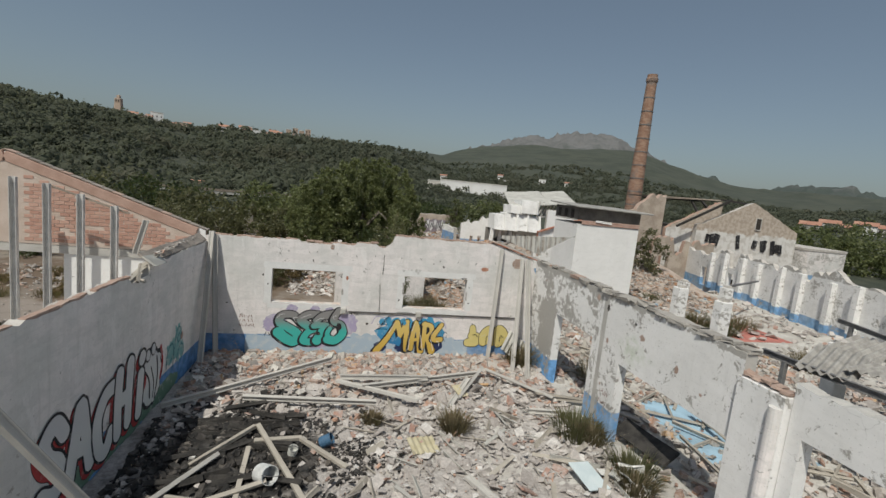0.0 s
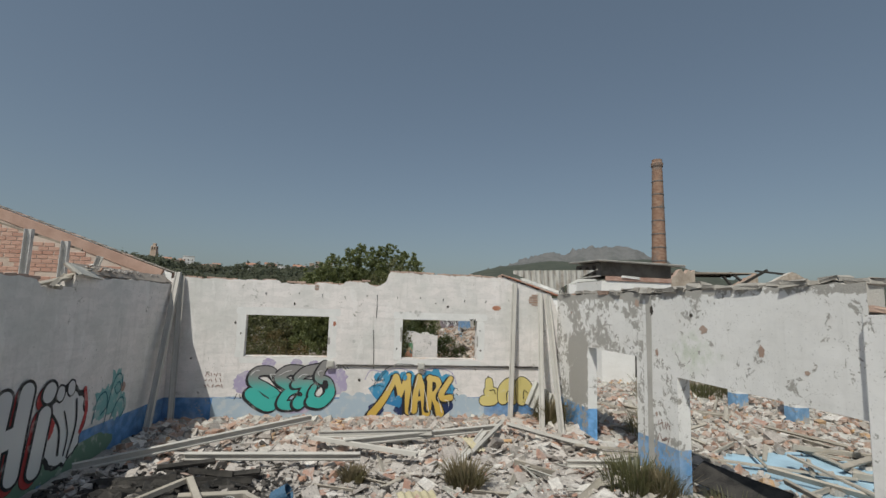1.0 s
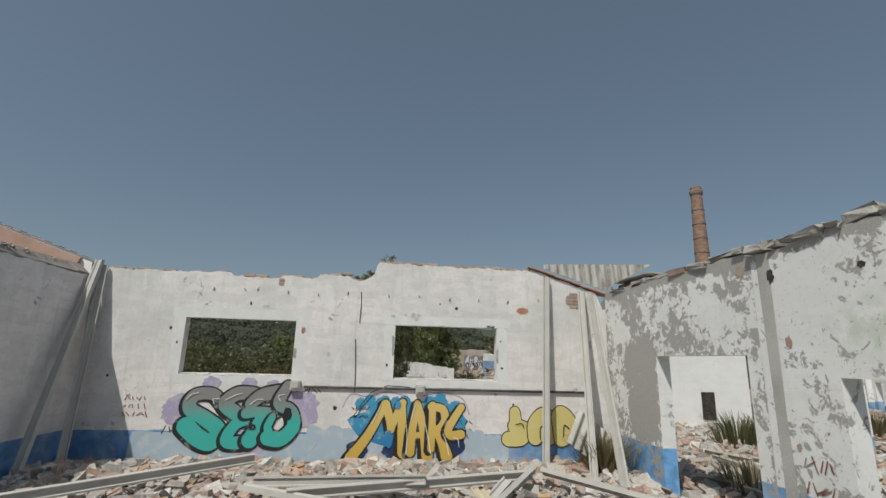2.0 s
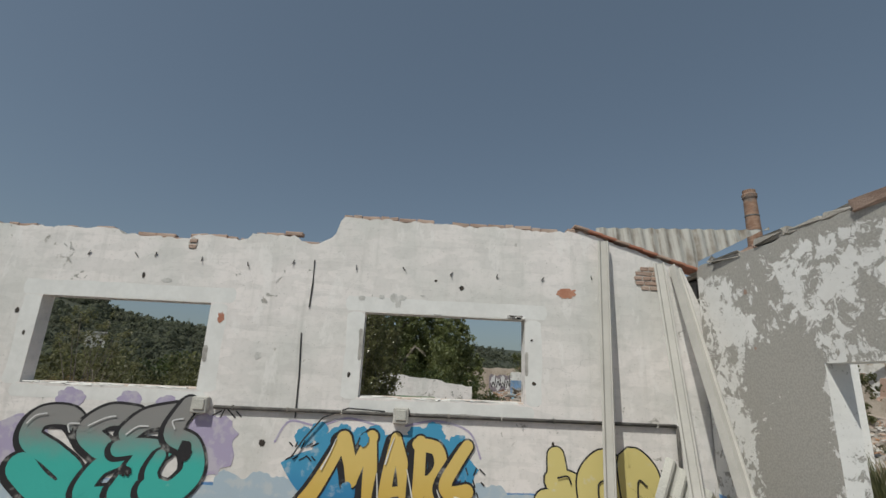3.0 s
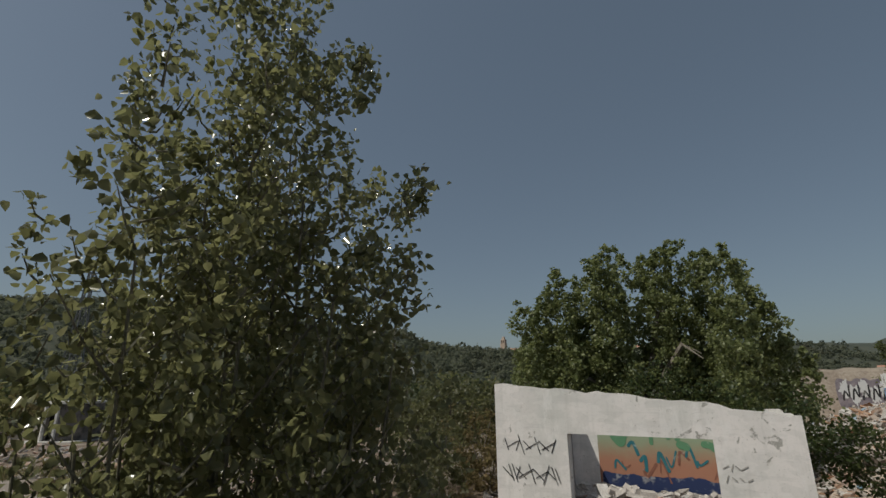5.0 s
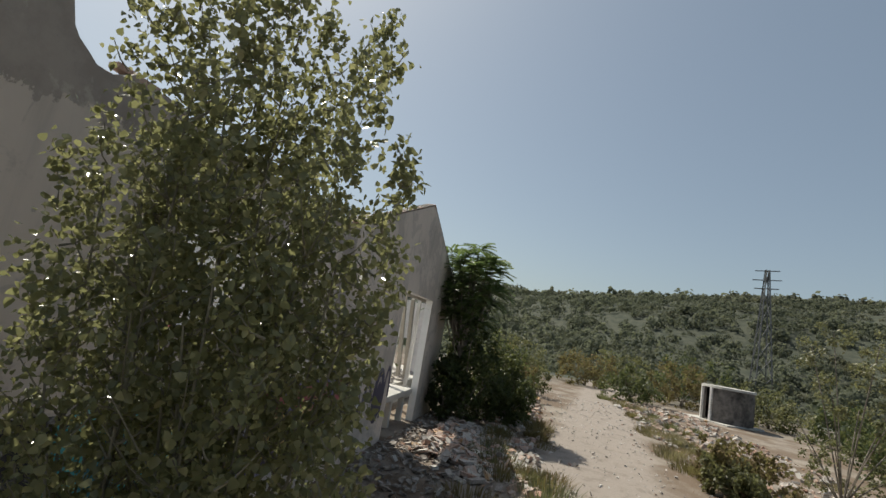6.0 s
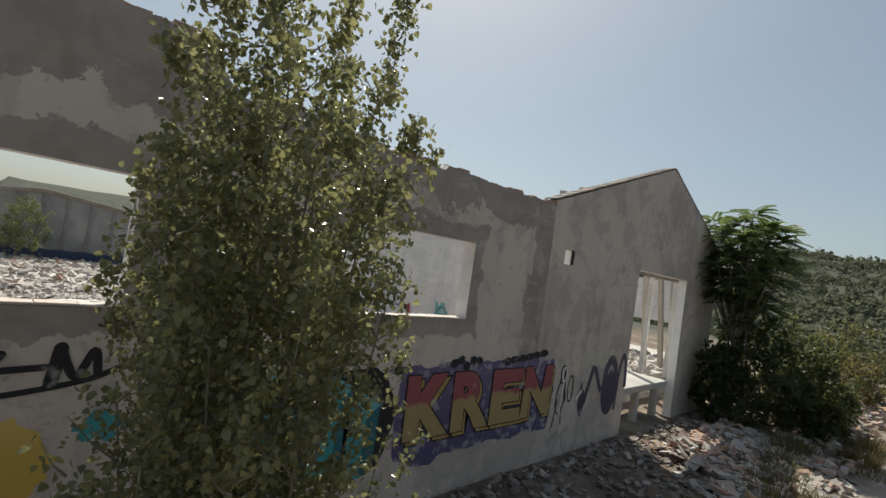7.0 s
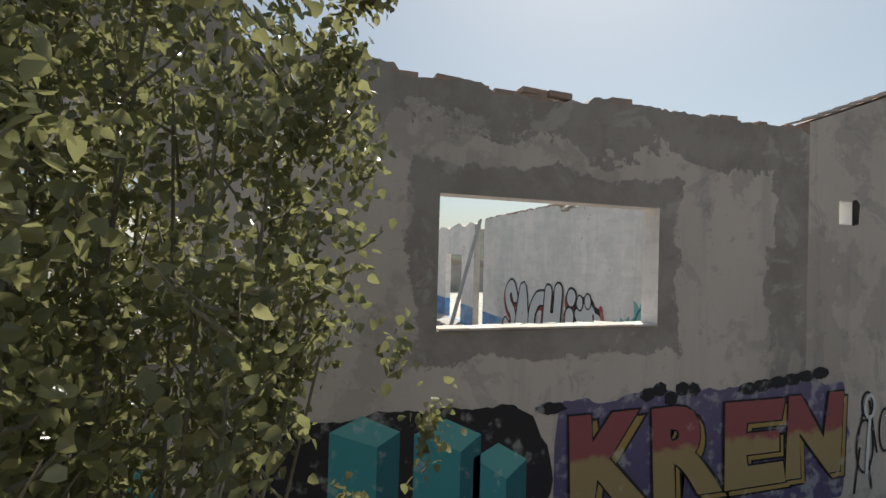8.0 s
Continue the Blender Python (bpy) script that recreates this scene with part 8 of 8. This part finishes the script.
def feathered_tree():
    """A tree of heaven: long compound leaves in layered rosettes."""
    g = thing("tree_of_heaven", "tree of heaven with long feathered leaves by the gable", "tree", (-14.7, 1.0, 0.1))
    rng = random.Random(91)
    bm = bmesh.new()
    crowns = [(0.1, 0.1, 5.9)]
    for k in range(46):
        t = (k + 0.5) / 46
        z = 5.65 - 2.5 * t
        reach = (0.35 + 0.75 * math.sin(math.pi * min(1.0, 0.25 + t * 0.62))) * rng.uniform(0.5, 0.95)
        crowns.append((math.cos(2.4 * k) * reach, math.sin(2.4 * k) * reach, z + rng.uniform(-0.12, 0.12)))
    spots_v, spots_f, start = [], [], 0
    limb(bm, stem_path((0, 0, -0.1), (0.1, 0.1, 5.9), 0.2, 3), 0.09, 0.02)
    for c in crowns[1:]:
        limb(bm, [Vector((0, 0, c[2] * 0.5)), Vector((c[0] * 0.6, c[1] * 0.6, c[2] * 0.75)), Vector(c)], 0.035, 0.012, 5)
    part("trunk", bm, BARK, g)
    for c in crowns:
        for _ in range(20):
            a, tilt = rng.uniform(0, 6.283), rng.uniform(-0.2, 0.8)
            length = rng.uniform(0.5, 0.8)
            way = Vector((math.cos(a) * math.cos(tilt), math.sin(a) * math.cos(tilt), math.sin(tilt)))
            side = way.cross(Vector((0, 0, 1))).normalized()
            for j in range(9):
                t = 0.2 + 0.8 * j / 8
                at = Vector(c) + way * length * t + Vector((0, 0, -0.35 * t * t * length))
                for s in (-1, 1):
                    tip = at + side * s * 0.15 * (1.1 - 0.5 * t) + way * 0.06 + Vector((0, 0, -0.05))
                    mid = (at + tip) / 2
                    wide = way * 0.034
                    spots_v += [at, mid - wide, tip, mid + wide]
                    spots_f += [(start, start + 1, start + 2), (start, start + 2, start + 3)]
                    start += 4
    quick("crown", [tuple(v) for v in spots_v], spots_f, HEAVEN_LEAF, g)


feathered_tree()
# Very dark leaves put the gable's shade into these bushes' colour.
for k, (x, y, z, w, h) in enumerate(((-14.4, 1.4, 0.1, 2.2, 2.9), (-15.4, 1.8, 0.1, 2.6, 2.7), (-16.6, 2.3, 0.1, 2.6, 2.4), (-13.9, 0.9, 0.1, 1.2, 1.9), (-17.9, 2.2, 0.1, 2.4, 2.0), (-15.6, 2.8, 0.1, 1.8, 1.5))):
    tree("dark_bush", "dense bush beside the gable, leaf colour darkened for shade", (x, y, z), 0.5, lobes_round(w, h, 0.3, 10, 60 + k, 0.3), 4200, 0.11, 170 + k, DARK_LEAF)
tree("scrub_bush", "round green bush before the end wall", (-0.6, -23.4, FLOOR), 0.5, lobes_round(1.9, 2.5, 0.5, 12, 75, 0.28), 4200, 0.08, 185, TREE_LEAF)
tree("sapling", "thin pale-stemmed sapling with sparse olive leaves", (-10.0, 10.0, 0.1), 1.0, lobes_round(2.4, 4.3, 0.8, 18, 70, 0.17), 3600, 0.07, 180, SAPLING_LEAF, slim=0.3)
tree("sapling", "second sparse olive sapling by the track", (-11.6, 13.4, 0.1), 1.6, lobes_round(3.2, 3.8, 0.5, 14, 71, 0.2), 3000, 0.08, 181, SAPLING_LEAF, slim=0.3)


def tuft(name, label, place, radius, height, count, seed, material):
    """A clump of grass blades, each a bent tapering strip."""
    rng = random.Random(seed)
    verts, faces = [], []
    for _ in range(count):
        a, r = rng.uniform(0, 6.283), radius * math.sqrt(rng.random())
        base = Vector((r * math.cos(a), r * math.sin(a), -0.02))
        lean = Vector((math.cos(a), math.sin(a), 0)) * rng.uniform(0.1, 0.8) * height * (0.3 + r / radius)
        h = height * rng.uniform(0.45, 1.1)
        side = Vector((-math.sin(a), math.cos(a), 0)) * 0.008 * (1 + height)
        mid, tip = base + lean * 0.35 + Vector((0, 0, h * 0.6)), base + lean + Vector((0, 0, h))
        s = len(verts)
        verts += [base - side, base + side, mid + side * 0.8, mid - side * 0.8, tip]
        faces += [(s, s + 1, s + 2), (s, s + 2, s + 3), (s + 3, s + 2, s + 4)]
    ob = quick(name, [tuple(v) for v in verts], faces, material)
    ob.location = place
    return tagged(ob, label, "grass tuft", "weeds")


for k, (x, y, r, h, mat) in enumerate(((3.85, -5.0, 0.55, 0.5, OLIVE_LEAF), (4.2, -5.3, 0.4, 0.4, STRAW), (4.3, -6.75, 0.5, 0.42, OLIVE_LEAF), (4.05, -7.2, 0.35, 0.35, STRAW), (0.77, -4.75, 0.3, 0.45, STRAW), (-1.14, -4.35, 0.2, 0.25, STRAW), (3.9, -0.9, 0.35, 0.7, STRAW))):
    tuft("weed_tuft", "dry green and straw weeds growing from the rubble", (x, y, heap(x, y)), r, h, 420, 200 + k, mat)
rng = random.Random(95)
for k in range(16):
    x, y = rng.uniform(6, 22), rng.uniform(-3, 12)
    tuft("weed_tuft", "dry bush weeds in the ruined hall", (x, y, east_level(x, y)), rng.uniform(0.4, 0.9), rng.uniform(0.5, 0.9), 260, 300 + k, (STRAW, OLIVE_LEAF)[k % 2])
for k in range(95):
    x, y = rng.uniform(-34, -5), rng.choice((rng.uniform(2.4, 4.2), rng.uniform(8.2, 14.0), rng.uniform(8.2, 11.0)))
    tuft("weed_tuft", "dry straw weeds beside the sandy track", (x, y, land(x, y)), rng.uniform(0.25, 0.7), rng.uniform(0.12, 0.4), 240, 400 + k, (STRAW, REED, OLIVE_LEAF, REED)[k % 4])
for k in range(14):
    x, y = rng.uniform(-1.5, 3.0), rng.uniform(6.8, 8.7)
    tuft("weed_tuft", "tall dry grass before the shed", (x, y, land(x, y)), 0.35, rng.uniform(0.5, 1.0), 220, 500 + k, (STRAW, OLIVE_LEAF)[k % 2])
for k, (x, y, w, h) in enumerate(((-24, 2.2, 3.0, 1.9), (-27, 3.2, 2.5, 1.6), (-36, 10.5, 4, 1.8), (-40, 15, 5, 2.4), (-35, 19, 4, 2.0), (-30, 21, 4, 1.8), (-44, 8, 5, 2), (-42, 2, 5, 2.4), (-24, 19, 3.4, 1.5), (-13.2, 9.2, 2.2, 0.8), (-12.0, 8.7, 1.4, 0.6), (-20, 17.5, 3, 1.4), (-16, 19.5, 3, 1.6), (-50, 12, 6, 2.6), (-54, 20, 7, 3))):
    tree("scrub_bush", "low scrub bush beside the sandy track", (x, y, land(x, y)), 0.4, lobes_round(w, h, 0.25, 9, 80 + k, 0.3), 2600, 0.06 + 0.03 * w, 220 + k, (REED, OLIVE_LEAF, DARK_LEAF)[k % 3])


for k, (x, y, w, h) in enumerate(((-5.9, 12.6, 2.2, 1.5), (-4.7, 14.2, 2.0, 1.3), (-7.0, 14.5, 2.4, 1.7), (-6.2, 16.5, 2.6, 1.8))):
    tree("scrub_bush", "olive scrub bush in the yard beyond the window", (x, y, land(x, y)), 0.3, lobes_round(w, h, 0.2, 9, 110 + k, 0.3), 2600, 0.1, 260 + k, (OLIVE_LEAF, REED)[k % 2])
strew("rubble", 500, spread(-4.6, -1.0, 10.5, 16.5), sizes(0.08, 0.5), 75, RUBBLE_PALE, "pale broken masonry in the yard", land, flat=(0.15, 0.4))


def shade_level(x, y):
    return land(x, y) + 0.03


strew("rubble", 2400, lambda rng: (rng.uniform(-17.5, -2.5), 0.3 + abs(rng.gauss(0.9, 1.1))), sizes(0.03, 0.2), 71, RUBBLE_DARK, "broken tile and litter along the wall foot", shade_level, flat=(0.08, 0.35))
strew("rubble", 900, lambda rng: (rng.uniform(-13.5, -9.0), rng.uniform(1.2, 3.6)), sizes(0.05, 0.4), 72, RUBBLE_BRICK, "heap of broken tiles below the dock", lambda x, y: land(x, y) + 0.16 * smooth(3.4 - y, 0, 2.0), flat=(0.06, 0.25))
strew("rubble", 1600, lambda rng: (rng.uniform(-30, -5), rng.uniform(3.2, 9.0)), sizes(0.02, 0.1), 76, RUBBLE_PALE, "small stones scattered on the track", land, flat=(0.3, 0.6))
strew("rubble", 3200, lambda rng: (rng.uniform(-34, -8), rng.choice((rng.uniform(2.2, 4.0), rng.uniform(8.6, 14)))), sizes(0.04, 0.35), 73, RUBBLE_BRICK, "stones and litter along the track", shade_level, flat=(0.15, 0.5))


def wood_material():
    n = Nodes("woodland")
    ramp = n.add("ShaderNodeValToRGB")
    ramp.color_ramp.elements[0].color, ramp.color_ramp.elements[1].color = (0.095, 0.108, 0.078, 1), (0.15, 0.156, 0.114, 1)
    ramp.color_ramp.elements.new(0.55).color = (0.118, 0.13, 0.092, 1)
    blend = n.math("ADD", n.math("MULTIPLY", n.noise(0.12, 3), 0.8), n.math("MULTIPLY", n.island(), 0.2))
    n.link(n.step(blend, 0.3, 0.8), ramp.inputs[0])
    stands = n.noise(0.02, 5, 0.6)
    colour = n.mix(n.math("MULTIPLY", n.step(stands, 0.52, 0.64), 0.45), ramp.outputs[0], (0.13, 0.115, 0.08))
    n.done(colour, 0.95)
    through_leaf = n.add("ShaderNodeBsdfTranslucent")
    n.link(n.mix(0.45, colour, (0.25, 0.27, 0.16)), through_leaf.inputs["Color"])
    mixed = n.add("ShaderNodeMixShader")
    mixed.inputs[0].default_value = 0.5
    n.tree.links.new(n.shader.outputs[0], mixed.inputs[1])
    n.tree.links.new(through_leaf.outputs[0], mixed.inputs[2])
    n.tree.links.new(mixed.outputs[0], n.tree.nodes["Material Output"].inputs["Surface"])
    return n.material


def crowns(p, count, rng, name, material):
    """Tree crowns (x, y, z, radius) as domes of leafy clumps that face outwards."""
    d = rng.normal(0, 1, (len(p), count, 3))
    d[:, :, 2] = np.abs(d[:, :, 2]) * 1.1 - 0.25
    d /= np.linalg.norm(d, axis=2, keepdims=True)
    tall = rng.uniform(0.75, 1.25, (len(p), 1, 1)) * [[[1, 1, 0]]] + rng.uniform(0.7, 1.5, (len(p), 1, 1)) * [[[0, 0, 1]]]
    lumpy = 1 + 0.22 * np.sin(3.1 * d[:, :, :1] + rng.uniform(0, 6, (len(p), 1, 1))) * np.cos(4.3 * d[:, :, 1:2] + rng.uniform(0, 6, (len(p), 1, 1)))
    spots = p[:, None, :3] + d * lumpy * tall * p[:, None, 3:] * rng.uniform(0.72, 1.06, (len(p), count, 1))
    out = d + rng.normal(0, 0.38, d.shape)
    out /= np.linalg.norm(out, axis=2, keepdims=True)
    side = np.cross(out, rng.normal(0, 1, d.shape))
    side /= np.linalg.norm(side, axis=2, keepdims=True)
    up = np.cross(out, side)
    s = p[:, None, 3:] * (2.1 / count**0.5) * rng.uniform(0.6, 1.2, (len(p), count, 1))
    corners = np.stack([spots + s * (a * side + b * up + c * out) for a, b, c in ((0.75, 0.1, -0.3), (0.0, 0.7, -0.25), (-0.7, -0.1, -0.3), (0.1, -0.75, -0.25), (0.0, 0.0, 0.12))], 2)
    verts = corners.reshape(-1, 3)
    start = 5 * np.arange(len(p) * count)[:, None]
    faces = np.concatenate([start + t for t in ([0, 1, 4], [1, 2, 4], [2, 3, 4], [3, 0, 4])])
    return quick(name, verts, faces, material)


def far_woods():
    """Woods on the hills: leafy crowns on the nearer slopes, rough clumps beyond."""
    rng = np.random.default_rng(7)
    material = wood_material()
    places = []
    while len(places) < 10500:
        azimuth = rng.uniform(-62, 118)
        r = 62 + 360 * rng.random() ** 0.8
        x, y = -r * math.sin(math.radians(azimuth)), r * math.cos(math.radians(azimuth))
        if noise.noise(Vector((x * 0.018, y * 0.018, 2))) < (-0.8 if azimuth > 45 and r > 100 else -0.45 if azimuth > 15 else -0.5 if r > 200 else 0.0):
            continue
        s = float(np.clip(rng.lognormal(0.95, 0.38), 1.2, 5.0)) * (1.0 if r > 130 else 0.55 if r > 85 else 0.4) * (0.6 if azimuth < -6 else 0.72 if azimuth > 48 else 1.0)
        places.append((x, y, land(x, y) + s * 0.45, s))
    tagged(crowns(np.array(places), 44, rng, "near_woods", material), "dense green woods on the nearer slopes", "woods", kind="stuff")
    places = []
    while len(places) < 12500:
        azimuth = rng.uniform(-62, 118)
        r = 370 + 320 * rng.random()
        x, y = -r * math.sin(math.radians(azimuth)), r * math.cos(math.radians(azimuth))
        if noise.noise(Vector((x * 0.018, y * 0.018, 2))) < -0.3:
            continue
        s = float(np.clip(rng.lognormal(1.0, 0.35), 1.4, 5.0)) * (0.75 if azimuth < -6 else 1.0)
        places.append((x, y, land(x, y) + s * 0.35, s))
    tagged(crowns(np.array(places), 16, rng, "far_woods", material), "green woods covering the far hills", "woods", kind="stuff")


far_woods()


# ---- distance ----
def mountain():
    """The rocky massif behind the hills."""
    verts, faces = [], []
    na, nr = 120, 26
    for j in range(nr + 1):
        for i in range(na + 1):
            azimuth = -58 + 44 * i / na
            r = 2300 + 1300 * j / nr
            peak = float(np.interp(-azimuth, *zip((12, 3.4), (16, 5.0), (18.6, 6.0), (22, 6.9), (24.8, 7.2), (26.3, 7.7), (29.1, 7.5), (31.9, 7.1), (35, 5.9), (38.6, 4.3), (44, 2.8), (47, 3.1), (48.1, 3.6), (52.4, 3.5), (55, 3.0), (60, 2.4))))
            peak += 0.4 * noise.fractal(Vector((azimuth * 0.35, 2.2, 0.4)), 0.7, 2.2, 5)
            rise = math.sin(math.pi * min(1.0, j / nr * 0.62)) ** 0.8 if j else 0.0
            h = math.tan(math.radians(peak)) * 3350 * rise
            h += 30 * noise.fractal(Vector((azimuth * 0.9, j * 0.4, 1.0)), 0.6, 2.1, 5) * rise
            a = math.radians(azimuth)
            verts.append((-r * math.sin(a), r * math.cos(a), h - 20))
    for j in range(nr):
        for i in range(na):
            a = j * (na + 1) + i
            faces.append((a, a + na + 1, a + na + 2, a + 1))
    n = Nodes("mountain_rock")
    z = n.axis(2)
    rough = n.noise(0.006, 8, 0.65)
    height = n.math("ADD", z, n.math("MULTIPLY", n.math("SUBTRACT", rough, 0.5), 420))
    colour = n.mix(n.step(height, 180, 300), (0.055, 0.07, 0.062), (0.15, 0.15, 0.15))
    colour = n.mix(n.math("MULTIPLY", n.step(n.noise(0.015, 8, 0.7), 0.45, 0.6), 0.5), colour, (0.08, 0.088, 0.082))
    tagged(raw("backdrop", verts, faces, n.done(colour, 1.0, rough, 30), smooth=True), "rocky grey mountain above green slopes", "mountain", kind="structure")


mountain()
HOUSE_WALL = [mottled("pale_house_wall", (0.55, 0.52, 0.47), (0.68, 0.66, 0.62), 0.2), mottled("brick_house_wall", (0.36, 0.27, 0.21), (0.46, 0.36, 0.29), 0.2), mottled("white_house_wall", (0.70, 0.69, 0.67), (0.78, 0.77, 0.76), 0.2)]
HOUSE_ROOF = mottled("clay_roof", (0.34, 0.17, 0.12), (0.42, 0.24, 0.17), 0.3)


def far_house(azimuth, r, w, d, h, kind, label, flat=False, lift=0.0, glazed=True):
    a = math.radians(azimuth)
    x, y = -r * math.sin(a), r * math.cos(a)
    g = thing("house", label, "house", Matrix.Translation((x, y, land(x, y) - 1 + lift)) @ pose(0, 0, 0, 0, 0, azimuth), "houses of the far town")
    bm = bmesh.new()
    box(bm, (w, d, h + 1), pose(0, 0, (h + 1) / 2))
    part("wall", bm, HOUSE_WALL[kind], g)
    bm = bmesh.new()
    if flat:
        box(bm, (w + 0.4, d + 0.4, 0.5), pose(0, 0, h + 1.25))
        part("roof", bm, HOUSE_WALL[0], g)
    else:
        vs = box(bm, (w + 0.8, d + 0.8, w * 0.22), pose(0, 0, h + 1 + w * 0.11))
        for v in vs:
            if v.co.z > h + 1.1:
                v.co.y *= 0.05
        part("roof", bm, HOUSE_ROOF, g)
    for i in range(max(2, int(w / 3.5)) if glazed else 0):
        for j in range(max(1, int(h / 3.2))):
            bm = bmesh.new()
            box(bm, (1.1, 0.12, 1.4), pose(-w / 2 + (i + 0.5) * w / max(2, int(w / 3.5)), -d / 2 - 0.05, 2.2 + 3.1 * j))
            part("window", bm, HOLLOW_SHADE, g)
    return g


rng = random.Random(97)
for k in range(34):
    azimuth = rng.uniform(5, 33)
    far_house(azimuth, 560 + rng.uniform(-25, 20), rng.uniform(5, 11), 8, rng.uniform(3, 6), rng.choice((0, 0, 1, 2)), "pale house in the town on the ridge", rng.random() < 0.4)
far_house(19.2, 560, 11, 9, 8, 2, "white block on the ridge", True, 2)
for k in range(4):
    far_house(4.0 + 0.7 * k, 590, 6, 7, 10 - 2 * (k % 2), 1, "tall apartment block on the ridge", True, 2)
far_house(-16.4, 250, 36, 12, 5.5, 2, "long white industrial building in the valley", True, -1.5, False)
far_house(-11.6, 262, 9, 8, 6.5, 0, "pale works building with rows of windows", True, -1.0)
far_house(16.4, 190, 6, 6, 4, 0, "small house with a clay roof in the woods")
far_house(33.6, 236, 7, 6, 5, 0, "pale ruined farmhouse among the trees", True, 5.0)
for k in range(8):
    far_house(-53 - 1.4 * k, 210 + 8 * (k % 3), 6, 5, 2.6 + 0.5 * (k % 2), (0, 2)[k % 2], "small pale house with a clay roof behind trees")
for k in range(9):
    far_house(rng.uniform(-44, -12), rng.uniform(380, 540), rng.uniform(4, 7), 5, 3.2, 2, "white house on the far slope", rng.random() < 0.5)
tower = thing("church_tower", "square stone church tower on the ridge", "tower", (-215.0, 520.0, land(-215, 520)))
for s, z0, z1 in ((6, -3, 12), (5.4, 12, 17), (3, 17, 20)):
    bm = bmesh.new()
    box(bm, (s, s, z1 - z0), pose(0, 0, (z0 + z1) / 2), bevel=0.3)
    part("storey", bm, HOUSE_WALL[1], tower)
for k in range(2):
    bm = bmesh.new()
    box(bm, (0.9, 0.2, 2.6), pose(-1.2 + 2.4 * k, -2.75, 14.5))
    part("opening", bm, HOLLOW_SHADE, tower)

bridge = thing("bridge", "old concrete road bridge across the valley", "bridge", Matrix.Translation((-25, 92.5, -6.0)) @ pose(0, 0, 0, 0, 0, 11))
bm = bmesh.new()
box(bm, (26, 2.6, 0.55), pose(0, 0, 6.35), bevel=0.05)
part("deck", bm, CEMENT, bridge)
bm = bmesh.new()
box(bm, (26, 0.12, 0.5), pose(0, -1.3, 6.87))
part("parapet", bm, ROTTEN, bridge)
for k in range(4):
    bm = bmesh.new()
    box(bm, (0.9, 2.0, 9.5), pose(-11.5 + 7.6 * k, 0, 1.6), bevel=0.06)
    part("pier", bm, CEMENT, bridge)


def round_hut():
    g = thing("round_hut", "round concrete tank with a doorway and a lid", "tank", (-32.6, 15.7, 0.15))
    bm = bmesh.new()
    steps, r, h = 28, 1.45, 2.1
    rings = []
    for k in range(7, 7 + steps - 1):
        a = 2 * math.pi * k / steps
        rings.append([bm.verts.new((rr * math.cos(a), rr * math.sin(a), z)) for rr, z in ((r, -0.3), (r, h), (r - 0.15, h), (r - 0.15, -0.3))])
    for p, q in zip(rings, rings[1:]):
        for j in range(4):
            bm.faces.new((p[j], q[j], q[(j + 1) % 4], p[(j + 1) % 4]))
    bm.faces.new(rings[0])
    bm.faces.new(rings[-1][::-1])
    bmesh.ops.recalc_face_normals(bm, faces=bm.faces)
    part("wall", bm, mottled("stained_concrete", (0.045, 0.042, 0.04), (0.21, 0.19, 0.175), 1.1, fine=6), g)
    bm = bmesh.new()
    bmesh.ops.create_cone(bm, cap_ends=True, segments=28, radius1=1.52, radius2=1.5, depth=0.14, matrix=pose(0, 0, 2.17))
    part("lid", bm, CEMENT, g)
    for a in (60, 92):
        bm = bmesh.new()
        box(bm, (0.2, 0.14, 2.1), pose(1.48 * math.cos(radians(a)), 1.48 * math.sin(radians(a)), 1.05, 0, 0, a), bevel=0.01)
        part("door_jamb", bm, PLASTER_PLAIN, g)
    bm = bmesh.new()
    box(bm, (3.3, 3.1, 0.2), pose(0.2, 0.1, 0.0), bevel=0.03)
    part("plinth", bm, CEMENT, g)
    g.rotation_euler = (0, 0, radians(-148))


round_hut()


def pylon():
    x, y = -150.0, 64.8
    g = thing("pylon", "grey lattice power pylon on the slope", "pylon", (x, y, land(x, y)))
    h = 35.1 - land(x, y)
    legs = [Vector((sx * 2.2, sy * 2.2, 0)) for sx, sy in ((-1, -1), (1, -1), (1, 1), (-1, 1))]
    tops = [Vector((v.x * 0.18, v.y * 0.18, h)) for v in legs]

    def strut(name, a, b, w=0.16):
        m, length = span(a, b)
        bm = bmesh.new()
        box(bm, (length, w, w), m)
        part(name, bm, STEEL, g)

    for k in range(4):
        strut("leg", legs[k], tops[k], 0.26)
        for j in range(7):
            t0, t1 = j / 7, (j + 1) / 7
            strut("brace", legs[k].lerp(tops[k], t0), legs[(k + 1) % 4].lerp(tops[(k + 1) % 4], t1))
    for z, w in ((h - 0.3, 4.2), (h - 3.0, 5.0), (h - 5.5, 4.2)):
        strut("cross_arm", Vector((-w * 0.4, -w * 0.6, z)), Vector((w * 0.4, w * 0.6, z)), 0.24)


pylon()
